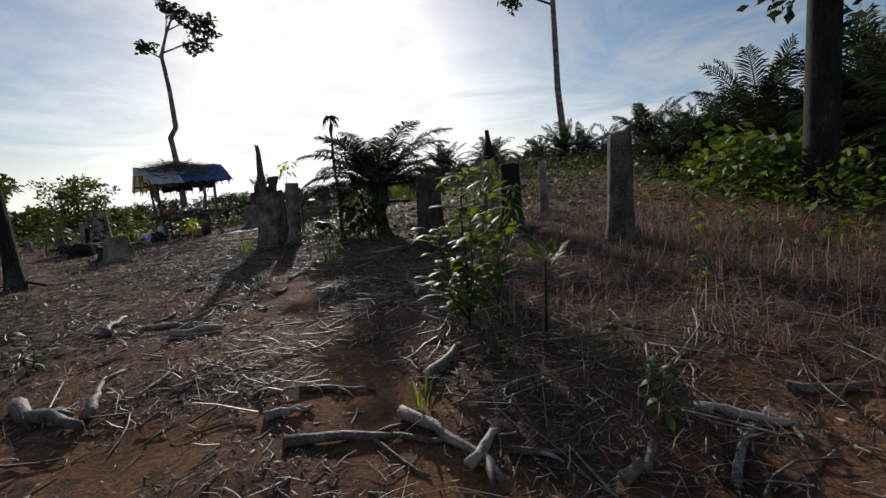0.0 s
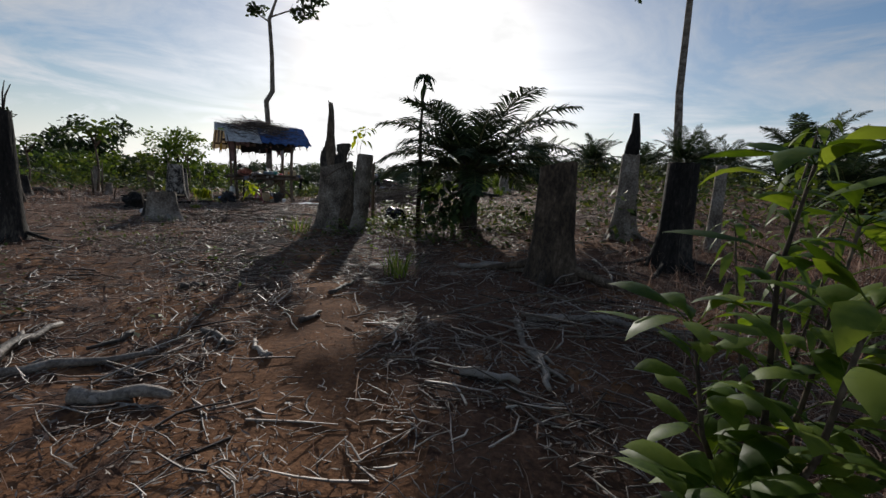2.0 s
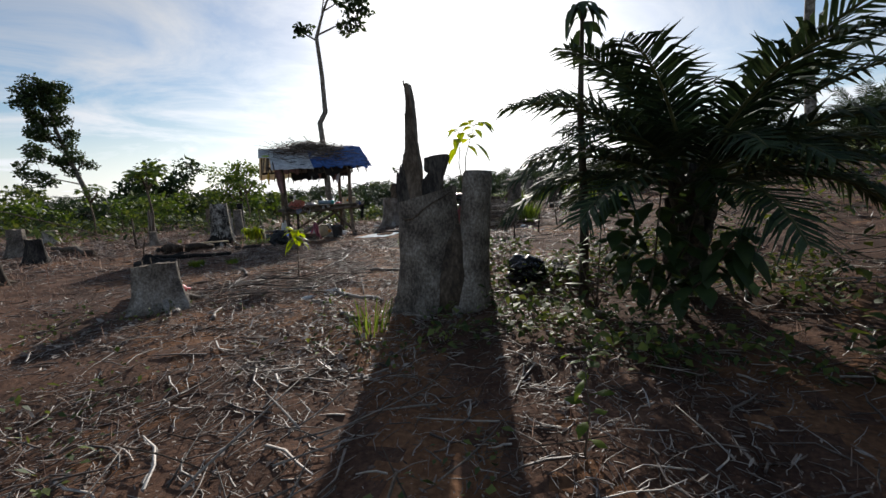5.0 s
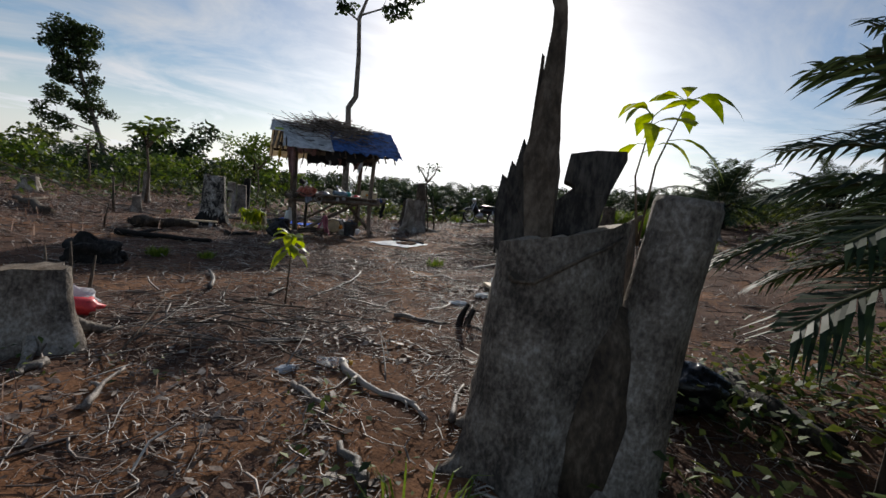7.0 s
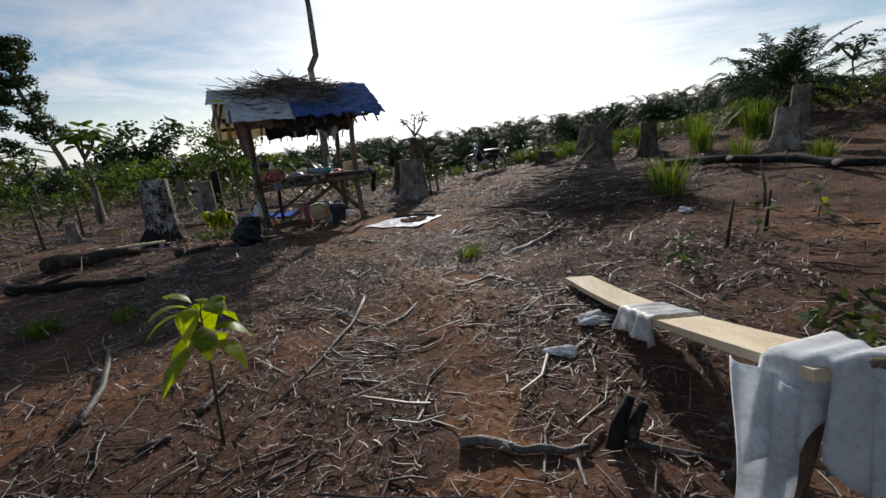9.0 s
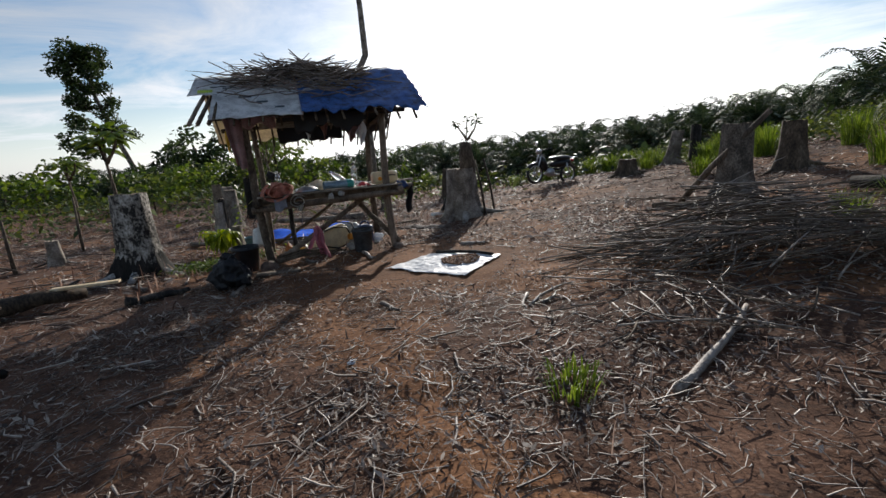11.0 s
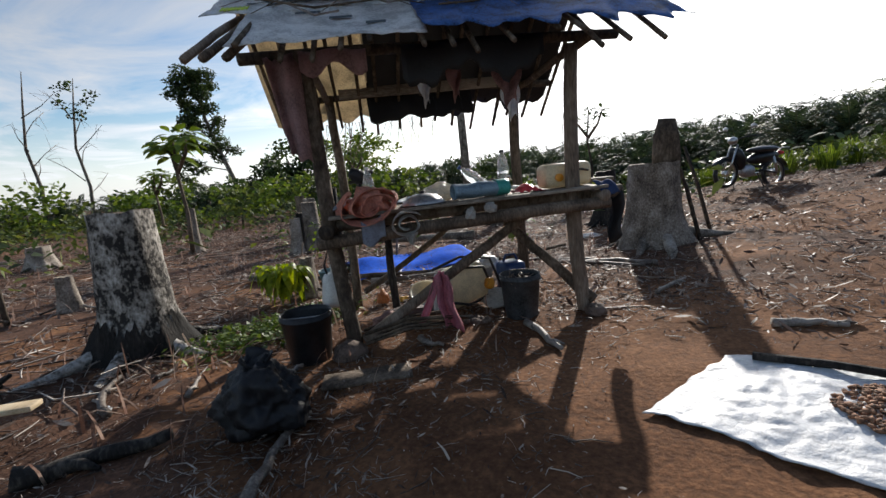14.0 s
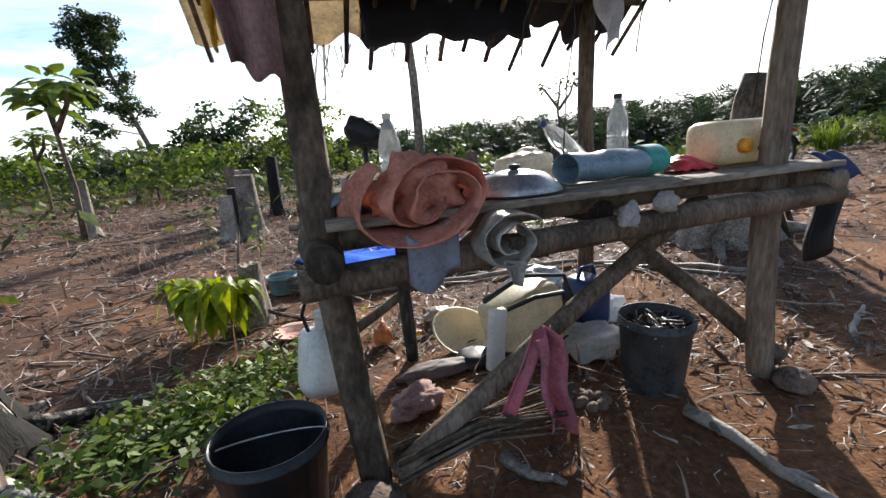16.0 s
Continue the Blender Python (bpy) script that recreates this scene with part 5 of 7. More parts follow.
# print on the banners
for i, (x0, x1, f, hgt, mat) in enumerate(((-0.35, -0.10, 0.09, 0.05, INK), (0.12, 0.30, 0.07, 0.04, INK), (-0.45, 0.35, 0.30, 0.025, INK), (-0.3, 0.5, 0.345, 0.02, INK), (-0.6, -0.42, 0.40, 0.07, LIME))):
    g = Geo()
    g.sheet(lambda u, v, x0=x0, x1=x1, f=f, hgt=hgt: Vector(roof_pt(x0 + (x1 - x0) * u, f + hgt * (v - 0.5) * (1 + 0.5 * math.sin(u * 40)) + (0.012 * math.sin(u * 30) if hgt < 0.03 else 0), -1, 0.060)), 20, 2, 0.002)
    part("printed_mark", g, mat, ban1)
for i in range(3):
    g = Geo()
    g.sheet(lambda u, v, i=i: Vector(roof_pt(-0.1 + 0.22 * i + (0.16 - 0.02 * i) * u, 0.55 + 0.14 * i + 0.04 * v, -1, 0.050)), 6, 2, 0.002)
    part("printed_mark", g, INK, ban2)


def bottle(m, r, h, label, tilt=False, cap=BLUEPLASTIC):
    b = root("water_bottle", m, label, "bottle", "bottles on the deck")
    g = Geo()
    g.lathe([(r * 0.75, 0), (r * 0.98, h * 0.02), (r, h * 0.06), (r, h * 0.22), (r * 0.93, h * 0.25), (r, h * 0.28), (r, h * 0.40), (r * 0.92, h * 0.43), (r, h * 0.46), (r, h * 0.60), (r * 0.95, h * 0.66), (r * 0.7, h * 0.80), (r * 0.36, h * 0.90), (r * 0.34, h * 0.95)], 18)
    part("body", g, CLEAR, b)
    g = Geo()
    g.lathe([(r * 0.40, h * 0.94), (r * 0.40, h), (r * 0.36, h * 1.005)], 14)
    part("cap", g, cap, b)
    return b


bottle(on_deck(0.23, 0.40), 0.045, 0.33, "upright clear water bottle with white cap", cap=WHITEPLASTIC)
bottle(on_deck(1.38, 0.50), 0.05, 0.36, "upright clear water bottle with dark cap", cap=BLACKPLASTIC)
bottle(at(1.26, 0.62, deck(1.26) + 0.05, 0, -52, 10), 0.047, 0.33, "leaning clear water bottle with blue cap")


def crumple(seed, r, lump=0.35, sub=4):
    """A sagging, creased bag or heap of cloth."""
    g = Geo()
    bm = bmesh.new()
    bmesh.ops.create_icosphere(bm, subdivisions=sub, radius=1)
    for v in bm.verts:
        q = v.co + Vector((seed * 1.3, seed * 0.7, seed * 0.4))
        k = 1 + lump * 0.8 * noise.noise(q * 1.5) - lump * 0.55 * abs(noise.noise(q * 2.9)) - lump * 0.4 * abs(noise.noise(q * 6.1 + Vector((3, 1, 0)))) - lump * 0.16 * abs(noise.noise(q * 13.0))
        w = 1 + 0.18 * max(0, -v.co.z)
        v.co = Vector((v.co.x * r[0] * w, v.co.y * r[1] * w, max(v.co.z, -0.75) * r[2])) * k
    g.bm(bm)
    return g


# peach sack roll over the front edge
g = Geo()


def roll_fn(u, v, r0=0.175, turns=1.55, start=2.4, cx=0.23, cz=1.085):
    """Loosely gathered sack: a creased spiral seen at its open end."""
    a = start + u * 2 * math.pi * turns
    n = noise.noise(Vector((u * 6, v * 3, r0 * 40)))
    r = r0 * (1 - 0.62 * u) * (1 + 0.16 * math.sin(2 * a + 2 * v) + 0.22 * n) + 0.012 * abs(noise.noise(Vector((u * 21, v * 7, 2))))
    return (cx + r * 1.2 * math.cos(a) + 0.03 * v * math.sin(3 * a), -0.18 - 0.05 * math.sin(a * 1.5) * (1 - v) + 0.26 * v * (1 - 0.3 * u), cz + r * 0.78 * math.sin(a) + 0.012 * math.sin(9 * v + a))


sack = root("sack_roll", HUT.copy(), "peach woven sack bunched up on the deck edge", "sack")
g.sheet(roll_fn, 90, 16, 0.004)
part("outer_fold", g, PEACH, sack)
bunch = crumple(33, (0.165, 0.10, 0.125), 0.55)
bunch.v = [(x + 0.23, y - 0.05, z + 1.10) for x, y, z in bunch.v]
part("bunch", bunch, PEACH, sack)
g = Geo()
g.sheet(lambda u, v: roll_fn(u, v, 0.11, 1.1, 5.0, 0.26, 1.07), 60, 12, 0.004)
part("inner_fold", g, PEACH, sack)
g = Geo()
g.sheet(lambda u, v: (0.16 + 0.16 * u, -0.155 - 0.02 * math.sin(6 * u) - 0.01 * v, 0.98 - 0.15 * v - 0.03 * math.sin(5 * u)), 12, 8, 0.006)
thing("hanging_rag", g, GREYCLOTH, HUT.copy(), "faded grey rag hanging below the sack", "cloth")
g = Geo()
g.sheet(lambda u, v: (-0.04 + 0.24 * u + 0.01 * math.sin(9 * v), 0.0 + 0.2 * v, deck(0.1) + 0.035 + 0.02 * math.sin(7 * u + 3 * v) + 0.02 * math.sin(11 * v)), 12, 12, 0.01)
thing("folded_cloth", g, GREYCLOTH, HUT.copy(), "crumpled dark grey cloth on the deck", "cloth")
g = Geo()
g.lathe([(0.040, 0), (0.042, 0.004), (0.050, 0.10), (0.052, 0.104), (0.048, 0.10), (0.040, 0.006)], 18)
thing("plastic_cup", g, plain("pale_pink_plastic", (0.62, 0.42, 0.42), 0.45), on_deck(0.06, 0.22), "pale pink plastic cup on the deck", "cup")
bag_mat = plain("dirty_white_plastic_bag", (0.50, 0.48, 0.44), 0.4, leaf=0.4, bump=0.5)
bag = root("hanging_bag", at(0.47, -0.17, 0.93), "crumpled white plastic bag coiled under the deck edge", "plastic bag")
g = Geo()
g.sheet(lambda u, v: ((0.105 * (1 - 0.68 * u) + 0.02 * noise.noise(Vector((u * 9, v * 3, 5)))) * math.cos(2 * math.pi * (1.7 * u + 0.1)) * 1.1, -0.05 + 0.11 * v - 0.02 * math.sin(9 * u), (0.095 * (1 - 0.68 * u) + 0.02 * noise.noise(Vector((u * 9, v * 3, 8)))) * math.sin(2 * math.pi * (1.7 * u + 0.1))), 70, 10, 0.004)
part("coil", g, bag_mat, bag)
g = Geo()
g.sheet(lambda u, v: (0.02 + 0.10 * (u - 0.5) * (1 - 0.75 * v), -0.03 + 0.02 * math.sin(8 * u), -0.06 - 0.08 * v), 10, 10, 0.004)
part("tail", g, bag_mat, bag)
thing("small_bag", crumple(5, (0.04, 0.03, 0.05), 0.5), plain("grey_plastic_bag", (0.42, 0.40, 0.37), 0.4, leaf=0.3), at(0.93, -0.15, 0.955), "small plastic bag hanging under the deck", "plastic bag", "hung bags")
thing("small_bag", crumple(6, (0.045, 0.03, 0.045), 0.5), plain("grey_plastic_pouch", (0.42, 0.40, 0.37), 0.4, leaf=0.3), at(1.08, -0.15, 0.985), "small plastic bag hanging under the deck", "plastic bag", "hung bags")
thing("rice_bag", crumple(9, (0.15, 0.12, 0.085), 0.3), plain("cloudy_plastic_bag", (0.60, 0.56, 0.47), 0.35, leaf=0.35, bump=0.5), on_deck(0.79, 0.32, 20, 0.075), "white plastic bag of rice on the deck", "bag")
g = Geo()
g.lathe([(0.165, 0.0), (0.17, 0.008), (0.15, 0.03), (0.11, 0.065), (0.05, 0.08), (0.0, 0.083)], 28)
lid = root("pot_lid", on_deck(0.62, 0.08, 0, 0.004), "domed aluminium pot lid on the deck", "pot lid")
part("dome", g, PANMETAL, lid)
g = Geo()
g.lathe([(0.168, -0.003), (0.178, 0.0), (0.178, 0.007), (0.166, 0.006)], 28)
part("rim", g, BLACKPLASTIC, lid)
g = Geo()
g.lathe([(0.012, 0.08), (0.022, 0.092), (0.02, 0.10), (0.0, 0.102)], 12)
part("knob", g, BLACKPLASTIC, lid)
for i, (x, y, rz) in enumerate(((0.60, 0.30, 20), (0.66, 0.36, 35))):
    g = Geo()
    g.tube([(-0.09, 0, 0), (-0.03, 0, 0.003), (0.03, 0, 0), (0.09, 0, 0)], [0.03, 0.032, 0.032, 0.029], 12, 0.05, rb)
    thing("dark_roll", g, BLACKPLASTIC, on_deck(x, y, rz, 0.034), "short black rubber roll on the deck", "roll", "black rolls")
# wrapped packet with teal end
pk = root("wrapped_packet", on_deck(1.08, 0.15, 4), "grey plastic-wrapped bundle with teal band and green leaves", "packet")
g = Geo()
g.sheet(lambda u, v: (-0.22 + 0.36 * u, 0.085 * math.cos(2 * math.pi * v) * (1 + 0.05 * math.sin(9 * u)), 0.062 + (0.055 + 0.004 * math.sin(11 * u + 4 * v)) * math.sin(2 * math.pi * v)), 14, 20, 0.003)
part("wrap", g, GREYPLASTIC, pk)
g = Geo()
g.sheet(lambda u, v: (0.12 + 0.10 * u, 0.088 * math.cos(2 * math.pi * v), 0.063 + 0.060 * math.sin(2 * math.pi * v)), 5, 20, 0.003)
part("band", g, TEALPLASTIC, pk)
g = Geo()
for i in range(9):
    a = i * 0.7
    g.leaf((0.20, 0.05 * math.cos(a), 0.06 + 0.04 * math.sin(a)), (1, 0.3 * math.cos(a), 0.4 * math.sin(a)), (0, 1, 0.3), 0.07, 0.03)
part("leaves", g, LEAF_BRIGHT, pk)
g = Geo()
g.sheet(lambda u, v: (1.35 + 0.22 * u, 0.08 + 0.16 * v, deck(1.45) + 0.01 + 0.055 * math.sin(math.pi * min(1, u * 1.1)) * math.sin(math.pi * v) ** 0.5 + 0.006 * math.sin(23 * u + 9 * v)), 16, 12, 0.004)
thing("red_packet", g, REDPLASTIC, HUT.copy(), "shiny red plastic packet on the deck", "packet")
# jerrycan on its side
jc = root("jerrycan", on_deck(1.80, 0.22, 3), "cream plastic jerrycan lying on its side", "jerrycan")
g = Geo()
g.box((0.40, 0.22, 0.19), pose(0, 0, 0.10), 0.045)
part("body", g, CREAMPLASTIC, jc)
g = Geo()
g.lathe([(0.03, 0), (0.03, 0.03), (0.025, 0.034)], 16, pose(-0.10, -0.11, 0.085, 90))
part("cap", g, ORANGEPLASTIC, jc)
g = Geo()
g.tube([(0.0, -0.112, 0.06), (0.02, -0.135, 0.12), (0.08, -0.14, 0.135), (0.15, -0.12, 0.12)], [0.009] * 4, 7)
part("handle", g, BLACKPLASTIC, jc)
g = Geo()
g.sheet(lambda u, v: (1.92 + 0.14 * u + 0.03 * v, -0.02 - 0.10 * v, deck(1.95) + 0.03 * (1 - v) - 0.07 * v * v + 0.008 * math.sin(9 * u)), 8, 8, 0.004)
thing("blue_rag", g, plain("navy_cloth", (0.03, 0.05, 0.12), 0.9), HUT.copy(), "navy rag on the deck corner", "cloth")
g = Geo()
g.sheet(lambda u, v: (2.08 + 0.09 * u + 0.02 * math.sin(6 * v), 0.03 + 0.04 * math.sin(5 * u), 0.98 - 0.36 * v - 0.04 * math.sin(4 * u)), 10, 10, 0.006)
thing("black_rag", g, BLACK_TARP, HUT.copy(), "black rag hanging from the rail end", "cloth")
g = Geo()
g.box((0.45, 0.16, 0.03), None, 0.006)
thing("short_board", g, PLANKWOOD, at(2.08, 0.42, deck(2.1) + 0.022, 0, -1.1, -8), "short grey board on the deck end", "board")
g = Geo()
g.sheet(lambda u, v: (0.45 + 0.36 * u, 0.62 + 0.3 * v, deck(0.6) + 0.012 + 0.03 * abs(math.sin(4 * u)) * v), 8, 6, 0.004)
thing("white_tray", g, WHITEPLASTIC, HUT.copy(), "white plastic tray on the deck", "tray")
g = Geo()
g.sheet(lambda u, v: (1.2 + 0.5 * u, 0.75 + 0.25 * v, deck(1.4) + 0.012 + 0.02 * math.sin(7 * u) * math.sin(5 * v) + 0.02), 10, 6, 0.004)
thing("white_sheet", g, WHITE_TARP, HUT.copy(), "crumpled white sheet on the deck", "sheet")
g = Geo()
g.ball((0.085, 0.06, 0.07), pose(0.15, 0.56, 1.30, 0, 30, 0), 3, 0.35, 4)
g.sheet(lambda u, v: (0.07 + 0.20 * u, 0.50 + 0.12 * v, 1.27 + 0.05 * u - 0.03 * math.sin(3 * u + 2 * v)), 8, 6, 0.006)
g.tube([(0.15, 0.56, 1.03), (0.15, 0.57, 1.15), (0.15, 0.56, 1.30)], [0.012, 0.012, 0.01], 6)
thing("cloth_hat", g, BLACK_TARP, HUT.copy(), "black cloth cap hung above the deck", "cap")
# cloths under the roof
g = Geo()
g.sheet(lambda u, v: (-0.34 + (0.22 - 0.10 * v) * u + 0.10 * v, -0.10 + 0.05 * math.sin(7 * u), 2.08 - 0.62 * v - 0.06 * u * v + 0.02 * math.sin(9 * u)), 14, 16, 0.006)
thing("hanging_shirt", g, BROWNCLOTH, HUT.copy(), "faded mauve shirt hung from the eave", "shirt")
for i, (x, y, z, L, w, mt) in enumerate(((0.75, 0.35, 2.06, 0.26, 0.09, WHITECLOTH), (0.98, 0.3, 2.12, 0.30, 0.10, BROWNCLOTH), (1.62, 0.9, 2.06, 0.34, 0.16, WHITECLOTH), (1.36, 0.15, 2.1, 0.36, 0.2, BROWNCLOTH), (-0.42, 0.9, 2.02, 0.3, 0.06, plain("yellow_rag", (0.62, 0.46, 0.08), 0.9, leaf=0.4)))):
    g = Geo()
    g.sheet(lambda u, v, x=x, y=y, z=z, L=L, w=w: (x + w * (u - 0.5) * (0.5 + 0.7 * math.sin(math.pi * min(1, v * 1.2 + 0.1))), y + 0.03 * math.sin(7 * u + 5 * v), z - L * v - 0.03 * math.sin(6 * u)), 8, 10, 0.005)
    thing("hanging_pouch", g, mt, HUT.copy(), "small cloth bundle hung under the roof", "cloth", "hung bundles")
for i, (x, y, z, L) in enumerate(((1.02, 0.35, 1.9, 0.75), (1.78, 0.1, 2.0, 0.7), (0.8, 0.3, 1.85, 0.3), (1.3, 0.25, 1.9, 0.35))):
    g = Geo()
    g.tube([(x, y, z), (x + 0.02, y, z - L * 0.3), (x - 0.02, y, z - L * 0.6), (x - 0.03, y + 0.01, z - L)], [0.003] * 4, 4)
    thing("string", g, BLACKPLASTIC, HUT.copy(), "thin dark string hanging from the roof", "string", "strings")

# under the deck


def bucket(m, r, h, mat, label, fill=False):
    b = root("bucket", m, label, "bucket", "buckets")
    g = Geo()
    g.lathe([(0.0, 0.0), (r * 0.78, 0.0), (r * 0.80, 0.01), (r * 0.97, h * 0.88), (r * 1.02, h * 0.89), (r * 1.02, h * 0.92), (r * 0.985, h * 0.93), (r, h), (r * 0.965, h), (r * 0.93, h * 0.9), (r * 0.76, 0.02), (0.0, 0.02)], 30, close=False)
    part("shell", g, mat, b)
    g = Geo()
    g.tube([(r * math.cos(a), r * math.sin(a) * 0.6 - r * 0.1, h * 0.93 - (0.5 * h) * math.sin(a) * 0.25) for a in np.linspace(0, math.pi, 12)], [0.004] * 12, 5)
    part("handle", g, CHROME, b)
    if fill:
        g = Geo()
        rr = random.Random(3)
        for _ in range(60):
            a, d = rr.uniform(0, 6.28), r * 0.8 * math.sqrt(rr.random())
            p = Vector((d * math.cos(a), d * math.sin(a), h * 0.78 + rr.uniform(0, 0.04)))
            e = Vector((rr.gauss(0, 1), rr.gauss(0, 1), 0.3)).normalized() * 0.06
            g.tube([p - e, p, p + e], [0.005] * 3, 4)
        part("debris", g, TWIG, b, "dry debris inside")
    return b


bucket(at(-0.32, -0.02, hz(-0.32, -0.02)), 0.185, 0.36, BLACKPLASTIC, "open black plastic bucket on the soil")
bucket(at(1.36, 0.17, hz(1.36, 0.17)), 0.165, 0.36, BUCKETGREY, "dusty grey-black bucket holding dry debris", True)
bucket(at(-0.52, 3.05, hz(-0.52, 3.05)), 0.15, 0.18, plain("dusty_teal_plastic", (0.14, 0.24, 0.25), 0.6), "small dusty teal basin by the blue tarp")
g = Geo()
g.lathe([(0.0, 0.0), (0.10, 0.0), (0.15, 0.045), (0.158, 0.05), (0.145, 0.046), (0.095, 0.012), (0.0, 0.01)], 26, close=False)
thing("pink_dish", g, plain("peach_plastic", (0.66, 0.36, 0.28), 0.5), at(-0.36, 1.8, hz(-0.36, 1.8)), "shallow peach plastic dish on the soil", "dish")
# white jug hung by the post
g = Geo()
g.box((0.17, 0.16, 0.28), pose(0, 0, 0), 0.05)
jug = root("water_jug", at(-0.14, 0.30, hz(-0.14, 0.30) + 0.40, 0, 8, 20), "white plastic water jug hanging beside the post", "jug")
part("body", g, WHITEPLASTIC, jug)
g = Geo()
g.lathe([(0.03, 0.13), (0.028, 0.18), (0.034, 0.182), (0.034, 0.205), (0.0, 0.207)], 14)
part("neck", g, WHITEPLASTIC, jug)
g = Geo()
g.tube([(-0.05, 0, 0.12), (-0.08, 0, 0.2), (-0.02, 0.0, 0.46), (0.10, -0.1, 0.52)], [0.008, 0.008, 0.005, 0.004], 6)
part("cord", g, BLACKPLASTIC, jug)
# knapsack sprayer lying down
sp = root("knapsack_sprayer", at(0.98, 0.78, hz(0.98, 0.78) + 0.01, 0, 0, 12), "cream knapsack sprayer with black straps", "sprayer")
g = Geo()
g.box((0.46, 0.26, 0.36), pose(0, 0, 0.21, 0, -14, 0), 0.06)
part("tank", g, CREAMPLASTIC, sp)
g = Geo()
g.lathe([(0.055, 0.0), (0.055, 0.05), (0.04, 0.055)], 18, pose(0.22, -0.10, 0.20, 90, 0, 30))
part("cap", g, ORANGEPLASTIC, sp)
for pts in ([(-0.25, -0.10, 0.33), (-0.05, -0.17, 0.40), (0.16, -0.16, 0.38), (0.24, -0.1, 0.24)], [(-0.22, -0.13, 0.10), (0.0, -0.18, 0.05), (0.2, -0.16, 0.10)], [(-0.30, -0.06, 0.40), (0.0, 0.0, 0.47), (0.30, -0.02, 0.42), (0.42, -0.1, 0.02)]):
    g = Geo()
    g.tube(pts, [0.014] * len(pts), 6)
    part("strap", g, BLACKPLASTIC, sp)
g = Geo()
g.box((0.10, 0.05, 0.34), pose(-0.27, -0.12, 0.20, 0, 6, 0), 0.015)
part("frame", g, WHITEPLASTIC, sp)
g = Geo()
g.box((0.24, 0.24, 0.34), pose(0, 0, 0.17), 0.05)
bj = root("blue_jerrycan", at(1.52, 0.95, hz(1.52, 0.95), 0, 0, 15), "dark blue plastic jerrycan under the deck", "jerrycan")
part("body", g, BLUEPLASTIC, bj)
g = Geo()
g.tube([(-0.08, 0, 0.34), (-0.05, 0, 0.40), (0.05, 0, 0.40), (0.08, 0, 0.34)], [0.014] * 4, 7)
part("handle", g, BLUEPLASTIC, bj)
thing("clear_bag", crumple(13, (0.20, 0.17, 0.10), 0.5), plain("dusty_clear_plastic", (0.50, 0.50, 0.47), 0.35, leaf=0.4, bump=0.5), at(1.33, 0.62, hz(1.33, 0.62) + 0.07), "crumpled clear plastic bag under the deck", "plastic bag")
thing("white_bag", crumple(14, (0.13, 0.11, 0.09), 0.6), WHITECLOTH, at(1.72, 1.0, hz(1.72, 1.0) + 0.06), "crumpled white plastic bag on the soil", "plastic bag")
thing("silver_bag", crumple(15, (0.22, 0.14, 0.12), 0.5), plain("silver_plastic", (0.55, 0.57, 0.58), 0.3, metal=0.4, bump=0.5), at(1.25, 1.15, hz(1.25, 1.15) + 0.26), "silver plastic bag behind the sprayer", "plastic bag")
g = Geo()
g.lathe([(0.0, 0.0), (0.12, 0.0), (0.2, 0.09), (0.21, 0.10), (0.19, 0.09), (0.11, 0.015), (0.0, 0.012)], 20, pose(0, 0, 0), close=False)
thing("cream_bowl", g, CREAMPLASTIC, at(0.68, 1.05, hz(0.68, 1.05) + 0.03, 25, 10, 0), "tilted cream plastic bowl under the deck", "bowl")
# pink cloth over the brace
g = Geo()
g.sheet(lambda u, v: (0.63 + (0.10 + 0.05 * v) * u + 0.05 * v + 0.012 * math.sin(9 * v), -0.03 - 0.03 * math.sin(9 * u + 2 * v), 0.50 - (0.40 + 0.08 * u) * v + 0.04 * math.sin(math.pi * u)), 18, 18, 0.007)
pc = thing("pink_cloth", g, PINK, HUT.copy(), "pink cloth draped over the brace pole", "cloth")
g = Geo()
g.sheet(lambda u, v: (0.67 - (0.02 + 0.17 * v) + 0.07 * u, 0.02 + 0.02 * math.sin(6 * u), 0.50 - 0.38 * v + 0.03 * u), 8, 12, 0.007)
part("hanging_end", g, PINK, pc)
# hearth remains and small litter under the deck
thing("dusty_rag", crumple(21, (0.16, 0.10, 0.07), 0.6), plain("dusty_mauve_cloth", (0.30, 0.19, 0.17), 0.9, bump=0.5), at(0.25, 0.42, hz(0.25, 0.42) + 0.05, 0, 0, 30), "dusty mauve rag on the soil", "cloth")
thing("dark_sandal", crumple(22, (0.22, 0.08, 0.05), 0.3), plain("dusty_brown_rubber", (0.12, 0.09, 0.085), 0.7), at(0.42, 0.72, hz(0.42, 0.72) + 0.04, 0, 0, 5), "dusty brown rubber boot lying down", "boot")
thing("wrapper", crumple(23, (0.07, 0.05, 0.03), 0.6), EMBER, at(0.42, 1.30, hz(0.42, 1.30) + 0.02), "bright yellow-orange wrapper on the soil", "wrapper")
thing("orange_pouch", crumple(24, (0.06, 0.05, 0.09), 0.5), plain("orange_brown_plastic", (0.55, 0.20, 0.07), 0.5), at(0.22, 1.30, hz(0.22, 1.30) + 0.07), "orange plastic pouch by the inner post", "pouch")
thing("foil_bag", crumple(25, (0.13, 0.09, 0.06), 0.6), plain("mixed_plastic", (0.40, 0.33, 0.30), 0.4, bump=0.5), at(0.66, 1.50, hz(0.66, 1.50) + 0.04), "crumpled foil snack bag on the soil", "plastic bag")
thing("black_pan", crumple(26, (0.12, 0.12, 0.05), 0.1), BLACKPLASTIC, at(0.68, 0.78, hz(0.68, 0.78) + 0.03), "soot-black pan on the soil", "pan")
rs = random.Random(31)
